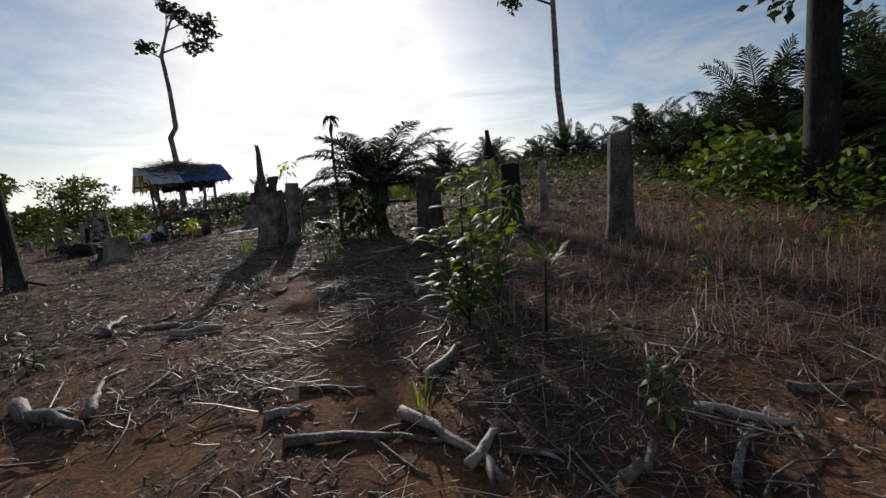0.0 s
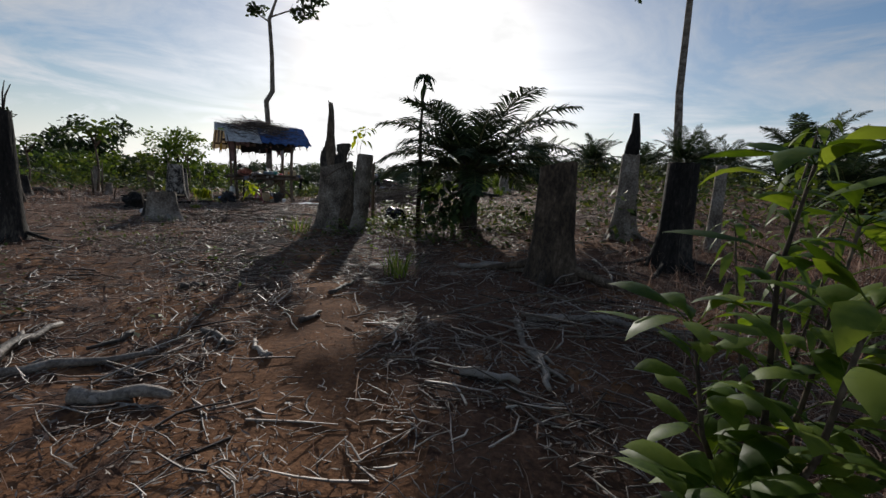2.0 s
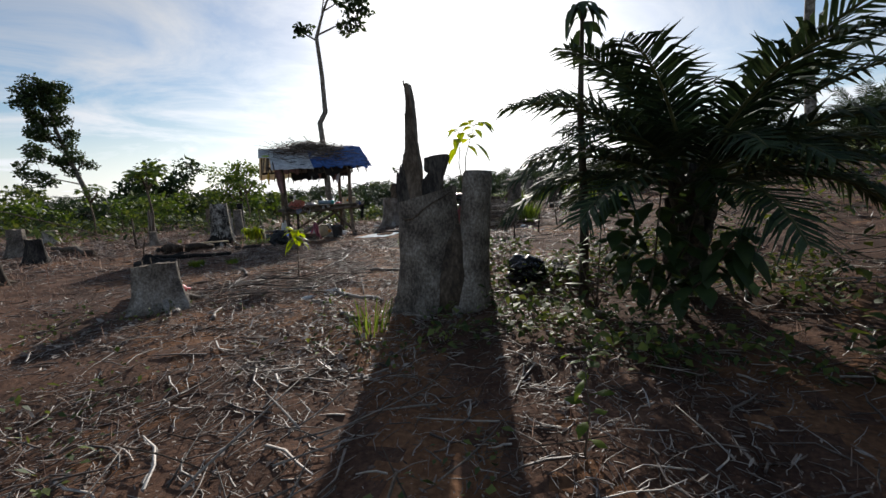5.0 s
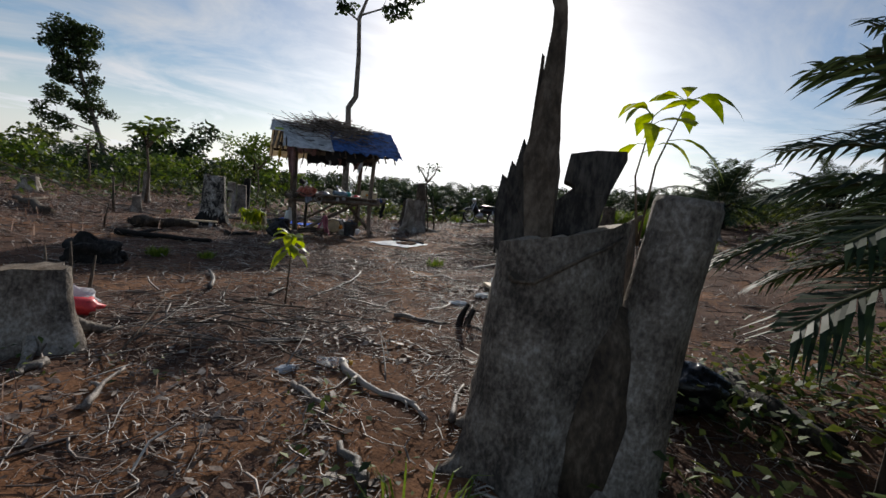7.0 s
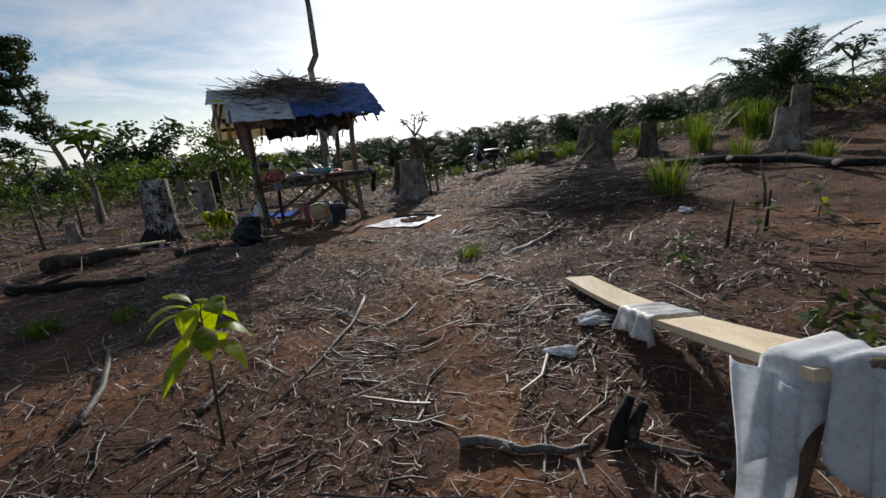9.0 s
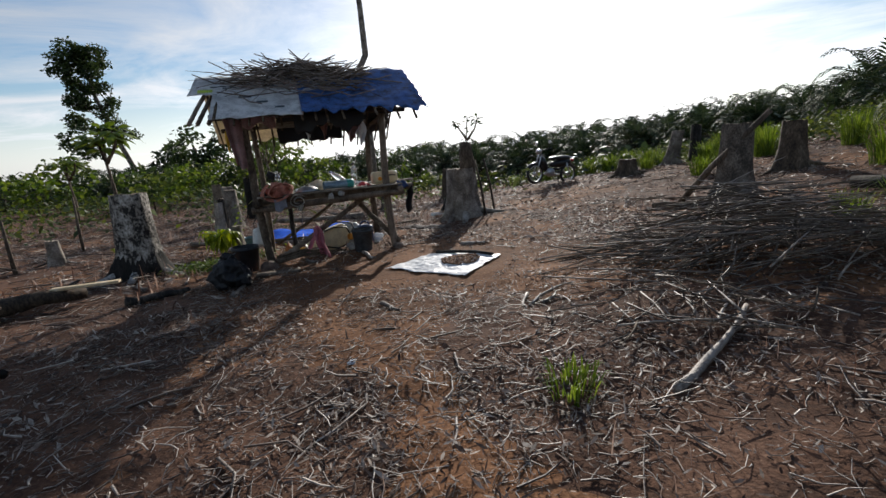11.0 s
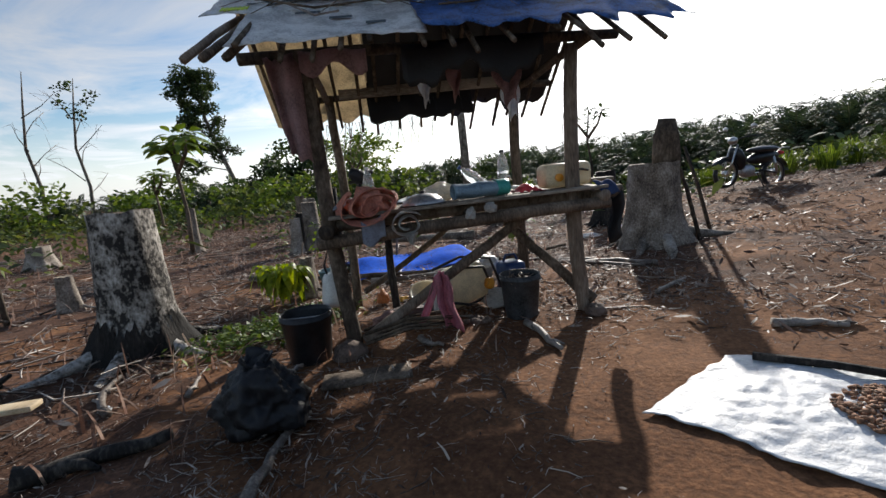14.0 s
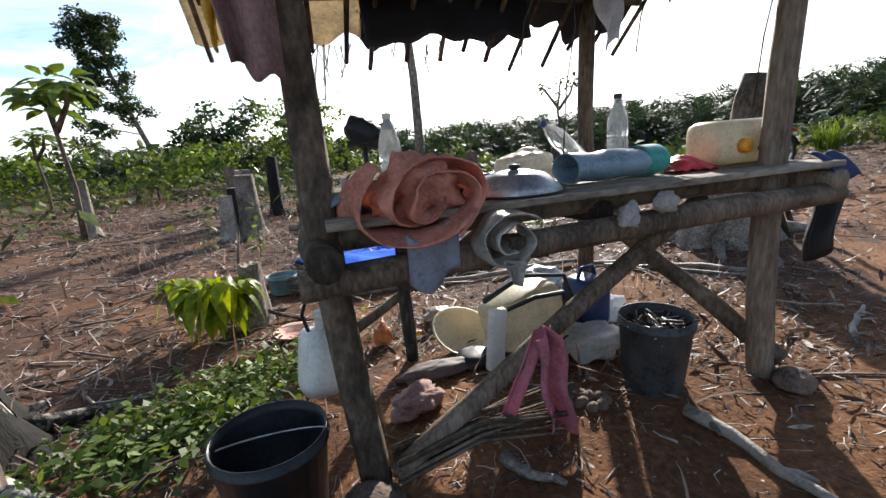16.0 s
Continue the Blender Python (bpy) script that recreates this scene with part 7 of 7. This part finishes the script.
b = root("crushed_bottle", pose(-4.87, 9.16, gz(-4.87, 9.16) + 0.035, 0, 88, 25), "crushed clear bottle with yellow cap on the soil", "bottle")
g = Geo(); g.lathe([(0.03, 0), (0.036, 0.02), (0.03, 0.07), (0.037, 0.11), (0.028, 0.16), (0.012, 0.2)], 12)
part("body", g, CLEAR, b)
g = Geo(); g.lathe([(0.016, 0.2), (0.016, 0.222), (0.014, 0.224)], 12)
part("cap", g, EMBER, b)
g = Geo()
g.tube([(-14.7, 14.6, gz(-14.7, 14.6) + 0.05), (-15.3, 13.6, 0.9), (-16.5, 11.8, 1.75)], [0.018, 0.016, 0.012], 6)
thing("leaning_cane", g, POLE, Matrix(), "long thin pale pole slanting from the ground", "pole")

# ---- motorcycle ----
mc = root("motorcycle", pose(-7.66, 24.3, gz(-7.66, 24.3), 0, -4, 230), "small black motorcycle parked on bare earth", "motorcycle")


def wheel(x):
    g = Geo()
    g.lathe([(0.235, -0.035), (0.275, -0.04), (0.292, 0), (0.275, 0.04), (0.235, 0.035), (0.235, -0.035)], 36, pose(x, 0, 0.292, 90), close=False)
    w = part("tyre", g, BLACKPLASTIC, mc)
    g = Geo()
    g.lathe([(0.215, -0.02), (0.238, -0.026), (0.238, 0.026), (0.215, 0.02), (0.215, -0.02)], 36, pose(x, 0, 0.292, 90), close=False)
    part("rim", g, CHROME, w)
    for i in range(12):
        a = i * math.pi / 6
        g = Geo()
        g.tube([(x + 0.03 * math.cos(a), 0.01, 0.292 + 0.03 * math.sin(a)), (x + 0.225 * math.cos(a), 0, 0.292 + 0.225 * math.sin(a))], [0.004, 0.004], 4)
        part("spoke", g, CHROME, w)
    g = Geo()
    g.lathe([(0.05, -0.05), (0.055, -0.03), (0.055, 0.03), (0.05, 0.05)], 16, pose(x, 0, 0.292, 90))
    part("hub", g, CHROME, w)


wheel(0.62)
wheel(-0.60)
for nm, pts, rr, mt in (("fork", [(0.62, 0.07, 0.29), (0.45, 0.07, 0.85)], 0.02, CHROME), ("fork", [(0.62, -0.07, 0.29), (0.45, -0.07, 0.85)], 0.02, CHROME), ("frame_tube", [(0.42, 0, 0.80), (0.15, 0, 0.45), (-0.25, 0, 0.42), (-0.55, 0, 0.62)], 0.035, MOTOBLACK),
                        ("swing_arm", [(-0.15, 0.08, 0.36), (-0.60, 0.08, 0.29)], 0.02, MOTOBLACK), ("swing_arm", [(-0.15, -0.08, 0.36), (-0.60, -0.08, 0.29)], 0.02, MOTOBLACK), ("shock", [(-0.45, 0.1, 0.62), (-0.58, 0.1, 0.31)], 0.025, CHROME), ("shock", [(-0.45, -0.1, 0.62), (-0.58, -0.1, 0.31)], 0.025, CHROME),
                        ("exhaust", [(0.2, -0.1, 0.30), (0.0, -0.13, 0.24), (-0.35, -0.14, 0.28), (-0.85, -0.15, 0.36)], 0.035, CHROME), ("handlebar", [(0.30, 0.34, 1.0), (0.40, 0.15, 0.98), (0.42, 0, 0.94), (0.40, -0.15, 0.98), (0.30, -0.34, 1.0)], 0.014, MOTOBLACK),
                        ("mirror_stalk", [(0.36, 0.22, 1.0), (0.36, 0.28, 1.16)], 0.007, MOTOBLACK), ("mirror_stalk", [(0.36, -0.22, 1.0), (0.36, -0.28, 1.16)], 0.007, MOTOBLACK), ("stand", [(-0.05, 0.1, 0.3), (-0.1, 0.24, 0.01)], 0.012, MOTOBLACK), ("rack", [(-0.55, 0.1, 0.78), (-0.85, 0.1, 0.80), (-0.85, -0.1, 0.80), (-0.55, -0.1, 0.78)], 0.01, CHROME)):
    g = Geo()
    g.tube(pts, [rr] * len(pts), 8)
    part(nm, g, mt, mc)
for nm, r, m, mt in (("engine", (0.17, 0.11, 0.13), pose(0.08, 0, 0.34), PANMETAL), ("leg_shield", (0.10, 0.17, 0.25), pose(0.36, 0, 0.58, 0, 25, 0), MOTOBLACK), ("body_cowl", (0.42, 0.11, 0.12), pose(-0.3, 0, 0.60, 0, 8, 0), MOTOBLACK), ("seat", (0.42, 0.13, 0.07), pose(-0.28, 0, 0.76, 0, 4, 0), SEATVINYL),
                     ("headlight", (0.09, 0.09, 0.08), pose(0.50, 0, 0.92), CHROME), ("tail_light", (0.05, 0.08, 0.04), pose(-0.74, 0, 0.70), REDPLASTIC), ("mirror", (0.02, 0.06, 0.04), pose(0.36, 0.3, 1.18), CHROME), ("mirror", (0.02, 0.06, 0.04), pose(0.36, -0.3, 1.18), CHROME)):
    g = Geo()
    g.ball(r, m, 3)
    part(nm, g, mt, mc)
for x, nm in ((0.62, "front_fender"), (-0.6, "rear_fender")):
    g = Geo()
    g.sheet(lambda u, v, x=x: (x + 0.325 * math.cos(0.5 + 2.2 * u), 0.07 * (v - 0.5) * 2, 0.292 + 0.325 * math.sin(0.5 + 2.2 * u) - 0.02 * (2 * v - 1) ** 2), 14, 4, 0.006)
    part(nm, g, MOTOBLACK, mc)

# ---- litter, grass and weeds that nobody could count ----
rn = np.random.default_rng(11)
def scatter(n, x0, x1, y0, y1, dens):
    """About n places, thinned by dens."""
    X, Y = rn.uniform(x0, x1, n), rn.uniform(y0, y1, n)
    keep = rn.random(n) < dens(X, Y)
    return X[keep], Y[keep]


def near(n, w, dens):
    """Places within about w metres of the line walked."""
    Y = rn.uniform(-1.0, 17.5, n)
    X = np.interp(Y, PATH_Y, PATH_X) + rn.normal(0, w, n)
    keep = rn.random(n) < dens(X, Y)
    return X[keep], Y[keep]


def twigs(name, X, Y, lo, hi, r0, r1, mat, label, lift=0.02, power=2.2, fine=False):
    n = len(X)
    L = lo + (hi - lo) * rn.random(n) ** power
    R = r0 + (r1 - r0) * rn.random(n) ** 2 * (0.4 + 0.6 * L / hi)
    A = rn.uniform(0, 2 * np.pi, n)
    d = np.stack([np.cos(A), np.sin(A)], 1)
    s = np.stack([-d[:, 1], d[:, 0]], 1)
    bend = rn.normal(0, 0.12, n) * L
    steps = (-0.5, -0.17, 0.17, 0.5) if fine else (-0.5, 0.05, 0.5)
    nk = len(steps)
    V = np.zeros((n, nk, 3, 3))
    hlift = rn.random(n) ** 3 * lift
    for k, f in enumerate(steps):
        o = bend * (1 - (2 * f) ** 2) + rn.normal(0, 0.03, n) * L
        px, py = X + d[:, 0] * f * L + s[:, 0] * o, Y + d[:, 1] * f * L + s[:, 1] * o
        pz = ground_z(px, py) + R * 0.7 + hlift * (1 + f) + rn.random(n) * 0.008
        r = R * (0.95 - 0.5 * (f + 0.5) ** 2)
        for j in range(3):
            t = 2.09 * j + 0.5
            V[:, k, j, 0] = px + s[:, 0] * r * np.cos(t)
            V[:, k, j, 1] = py + s[:, 1] * r * np.cos(t)
            V[:, k, j, 2] = pz + r * np.sin(t)
    base = (np.arange(n) * 3 * nk)[:, None, None]
    q = [[k * 3 + j, k * 3 + (j + 1) % 3, (k + 1) * 3 + (j + 1) % 3, (k + 1) * 3 + j] for k in range(nk - 1) for j in range(3)]
    F = (base + np.array(q)[None]).reshape(-1, 4)
    return tagged(new(name, arr_mesh(name, V.reshape(-1, 3), F, mat)), label, "litter", kind="stuff")


def chips(name, X, Y, lo, hi, mat, label, tilt=0.3, aspect=0.22, curl=0.25):
    """Dry leaves and bark chips: small curled plates."""
    n = len(X)
    L = lo + (hi - lo) * rn.random(n) ** 2
    A = rn.uniform(0, 2 * np.pi, n)
    T, U = rn.normal(0, tilt, n), rn.normal(0, tilt, n)
    d = np.stack([np.cos(A), np.sin(A), T], 1)
    s = np.stack([-np.sin(A), np.cos(A), U], 1) * (aspect * rn.uniform(0.5, 1.4, n))[:, None]
    c = np.stack([X, Y, ground_z(X, Y) + 0.006 + L * 0.5 * np.abs(T) + rn.random(n) * 0.006], 1)
    h = (L / 2)[:, None]
    cu = np.zeros((n, 3)); cu[:, 2] = L * curl * rn.uniform(-0.3, 1, n)
    V = np.stack([c - d * h, c - d * h * 0.2 + s * h, c - d * h * 0.2 - s * h + cu * 0.6, c + d * h * 0.5 + s * h * 0.7 + cu * 0.3, c + d * h * 0.5 - s * h * 0.7 + cu * 0.8, c + d * h + cu], 1)
    base = (np.arange(n) * 6)[:, None, None]
    F4 = (base + np.array([[0, 1, 3, 2], [2, 3, 5, 4]])[None]).reshape(-1, 4)
    return tagged(new(name, arr_mesh(name, V.reshape(-1, 3), F4, mat)), label, "litter", kind="stuff")


def blades(name, X, Y, lo, hi, w, mat, label, lean=0.5, category="grass"):
    n = len(X)
    L = lo + (hi - lo) * rn.random(n)
    A = rn.uniform(0, 2 * np.pi, n)
    d = np.stack([np.cos(A), np.sin(A), np.zeros(n)], 1)
    s = np.stack([-np.sin(A), np.cos(A), np.zeros(n)], 1) * (w * rn.uniform(0.6, 1.4, n))[:, None]
    c = np.stack([X, Y, ground_z(X, Y) - 0.01], 1)
    o = np.abs(rn.normal(0, lean, n))
    up = lambda f, g: c + d * (L * o * f)[:, None] + np.array([0, 0, 1.0]) * (L * g)[:, None]
    b = 1 / (1 + 0.5 * o)
    m1, m2, t = up(0.25, 0.45 * b), up(0.6, 0.78 * b), up(1.0, 0.95 * b - 0.12 * o)
    V = np.stack([c - s, c + s, m1 + s * 0.9, m1 - s * 0.9, m2 + s * 0.6, m2 - s * 0.6, t + s * 0.15, t - s * 0.15], 1)
    base = (np.arange(n) * 8)[:, None, None]
    F = (base + np.array([[0, 1, 2, 3], [3, 2, 4, 5], [5, 4, 6, 7]])[None]).reshape(-1, 4)
    return tagged(new(name, arr_mesh(name, V.reshape(-1, 3), F, mat)), label, category, kind="stuff")


def foliage(name, X, Y, h, lo, hi, mat, label):
    """Low leafy growth: leaves held at all heights up to h over each place."""
    n = len(X)
    L = lo + (hi - lo) * rn.random(n)
    A, E = rn.uniform(0, 2 * np.pi, n), rn.normal(0.1, 0.5, n)
    d = np.stack([np.cos(A) * np.cos(E), np.sin(A) * np.cos(E), np.sin(E)], 1)
    s = np.stack([-np.sin(A), np.cos(A), rn.normal(0, 0.4, n)], 1) * (0.26 * L)[:, None]
    c = np.stack([X, Y, ground_z(X, Y) + h * rn.random(n) ** 1.3], 1)
    V = np.stack([c, c + d * (L * 0.5)[:, None] + s, c + d * L[:, None] - np.array([0, 0, 0.2]) * L[:, None], c + d * (L * 0.5)[:, None] - s], 1)
    F = np.arange(n * 4).reshape(-1, 4)
    return tagged(new(name, arr_mesh(name, V.reshape(-1, 3), F, mat)), label, "weeds", kind="stuff")


open_d = lambda x, y: (0.35 + 0.65 * clumps(x, y, 1.5)) * (1 - yard(x, y))
X, Y = near(66000, 1.8, lambda x, y: open_d(x, y) * (0.5 + 0.5 / (1 + np.exp((2.6 - y) * 3))))
twigs("twig_litter", X, Y, 0.015, 0.16, 0.0014, 0.0052, TWIG, "fine dry twigs strewn over the soil")
X, Y = near(15000, 2.3, lambda x, y: open_d(x, y) * (0.3 + 0.7 / (1 + np.exp((y - 7.0) * 1.2))) * (0.45 + 0.55 / (1 + np.exp((2.6 - y) * 3))))
twigs("stick_litter", X, Y, 0.07, 0.40, 0.003, 0.011, TWIG, "dry sticks strewn over the soil", 0.05, fine=True)
X, Y = scatter(19000, -18, 5, -1, 26, lambda x, y: (0.2 + 0.8 * clumps(x, y, 0.9, 2)) * (1 - yard(x, y)))
twigs("far_stick_litter", X, Y, 0.05, 0.4, 0.003, 0.012, TWIG, "dry sticks strewn over the field", 0.06)
X, Y = near(120000, 1.8, lambda x, y: (0.15 + 0.85 * clumps(x, y, 2.0, 1)) * (1 - yard(x, y)))
chips("leaf_litter", X, Y, 0.007, 0.05, LITTER, "dry leaves and bark chips on the soil")
X, Y = scatter(84000, -14, 4, -1, 26, lambda x, y: clumps(x, y, 1.3, 3) * (1 - yard(x, y)))
chips("far_leaf_litter", X, Y, 0.015, 0.065, LITTER, "dry leaves strewn over the field")
X, Y = scatter(20000, -11, -3.5, 9, 18.5, lambda x, y: (0.05 + 0.9 * clumps(x, y, 1.6, 5)) * (yard(x, y) < 0.99))
twigs("yard_litter", X, Y, 0.012, 0.10, 0.0016, 0.0055, TWIG, "scattered twigs on the swept yard")
X, Y = scatter(70000, -10, -3.0, 11.5, 19, lambda x, y: clumps(x, y, 1.3, 5.4) ** 1.6 * (1 - 0.85 * yard(x, y)) * (yard(x, y) < 0.99))
chips("wood_chips", X, Y, 0.012, 0.075, LITTER, "grey wood chips lying in patches on the yard", 0.35, 0.2)
X, Y = scatter(26000, -11, -1.0, 16.5, 27, lambda x, y: 0.25 + 0.75 * clumps(x, y, 1.0, 1.4))
chips("slope_chips", X, Y, 0.03, 0.13, LITTER, "grey wood chips strewn over the rising ground", 0.3, 0.2)
X, Y = scatter(3000, -6.6, -3.2, 7.2, 9.9, lambda x, y: clumps(x, y, 1.8, 2) * (np.hypot(x + 3.5, y - 8.82) > 0.42))
chips("bark_plates", X, Y, 0.02, 0.085, LITTER, "broken plates of dry bark beside the stump", 0.22, 0.5, 0.12)
X, Y = near(26000, 2.2, lambda x, y: (0.3 + 0.7 * clumps(x, y, 2.6, 4)) * (yard(x, y) < 0.99))
chips("soil_crumb", X, Y, 0.005, 0.018, LITTER, "small crumbs and chips on the soil", 0.5, 0.6)
X, Y = scatter(16000, -26, -10.8, 8, 28, lambda x, y: (0.15 + 0.85 * clumps(x, y, 0.9, 8)) * np.clip(np.hypot(x + 9.5, y - 16.3) - 1.2, 0, 1))
twigs("field_stick_litter", X, Y, 0.08, 0.55, 0.004, 0.014, TWIG, "dry grey sticks covering the cleared field", 0.08)
X, Y = scatter(42000, -26, -10.8, 8, 28, lambda x, y: (0.1 + 0.9 * clumps(x, y, 1.1, 9)) * np.clip(np.hypot(x + 9.5, y - 16.3) - 1.2, 0, 1))
chips("field_leaf_litter", X, Y, 0.03, 0.13, LITTER, "dry leaves and bark covering the cleared field")
# dead grass
dry = lambda x, y: np.clip(np.exp(-(((x - 2.6) / 1.9) ** 2 + ((y - 4.6) / 2.6) ** 2)) * 1.2 * (0.3 + 0.7 * clumps(x, y, 1.6)), 0, 1)
X, Y = scatter(64000, 0.2, 6.5, 1.4, 9.5, dry)
blades("dry_grass", X, Y, 0.06, 0.34, 0.0026, DRYGRASS, "dense dead brown grass", 1.9)
dry2 = lambda x, y: clumps(x, y, 1.1, 4) ** 2.5 * (1 - yard(x, y))
X, Y = scatter(26000, -13, 5, 2, 20, dry2)
blades("dry_grass", X, Y, 0.05, 0.2, 0.0022, DRYGRASS, "sparse dead brown grass", 1.0)
X, Y = scatter(22000, -34, -9, 6, 34, lambda x, y: clumps(x, y, 0.6, 1) ** 1.5 * np.clip((-x - 8 + 0.3 * (y - 12)) / 6, 0, 1))
blades("dry_grass", X, Y, 0.08, 0.34, 0.007, DRYGRASS, "dead brown grass in the field", 1.0)
# green regrowth
X, Y = scatter(60000, -60, -8, 6, 60, lambda x, y: clumps(x, y, 0.35, 2) ** 1.2 * np.clip((np.hypot(x + 6, y - 12) - 9) / 12, 0, 1))
foliage("weed_cover", X, Y, 0.9, 0.10, 0.34, WEED, "green regrowth covering the field")
X, Y = scatter(24000, -1.5, 9, 7.5, 26, lambda x, y: clumps(x, y, 0.8, 3) * np.clip((x + 2.5 - 0.1 * y) / 3, 0, 1))
foliage("weed_cover", X, Y, 0.65, 0.05, 0.16, WEED, "green regrowth on the slope")
X, Y = scatter(12000, 2.5, 9, 2.5, 11, lambda x, y: clumps(x, y, 1.0, 5) * np.clip((x - 3.0) / 2.5, 0, 1))
foliage("weed_cover", X, Y, 0.7, 0.05, 0.15, LEAF_LIGHT, "green weeds at the forest edge")
X, Y = scatter(34000, -12, 4, 18, 36, lambda x, y: (0.25 + 0.75 * clumps(x, y, 0.6, 6)) * np.clip((y - 24.2 + 0.75 * (x + 4)) / 3, 0, 1))
foliage("weed_cover", X, Y, 0.6, 0.08, 0.22, WEED, "green regrowth before the plantation")
X, Y = scatter(70000, -80, 60, 26, 95, lambda x, y: clumps(x, y, 0.2, 6))
foliage("weed_cover", X, Y, 0.9, 0.2, 0.45, LEAF_DARK, "undergrowth between the palms")
X, Y = scatter(22000, -12.6, -10.3, 14.8, 17.2, lambda x, y: np.exp(-((((x + 11.25) / 0.36) ** 2 + ((y - 15.85) / 0.66) ** 2) ** 1.5)))
foliage("weed_patch", X, Y, 0.11, 0.025, 0.08, LEAF_LIGHT, "low creeping weeds beside the stump")
X, Y = scatter(9000, -3.4, -0.2, 7.5, 11.5, lambda x, y: clumps(x, y, 1.5, 2) ** 2)
foliage("weed_patch", X, Y, 0.25, 0.03, 0.10, WEED, "small weeds round the palm")
X, Y = scatter(4000, -8, -2.5, 4, 9, lambda x, y: clumps(x, y, 1.4, 7) ** 5)
foliage("weed_patch", X, Y, 0.12, 0.02, 0.07, WEED, "small weeds among dead twigs")
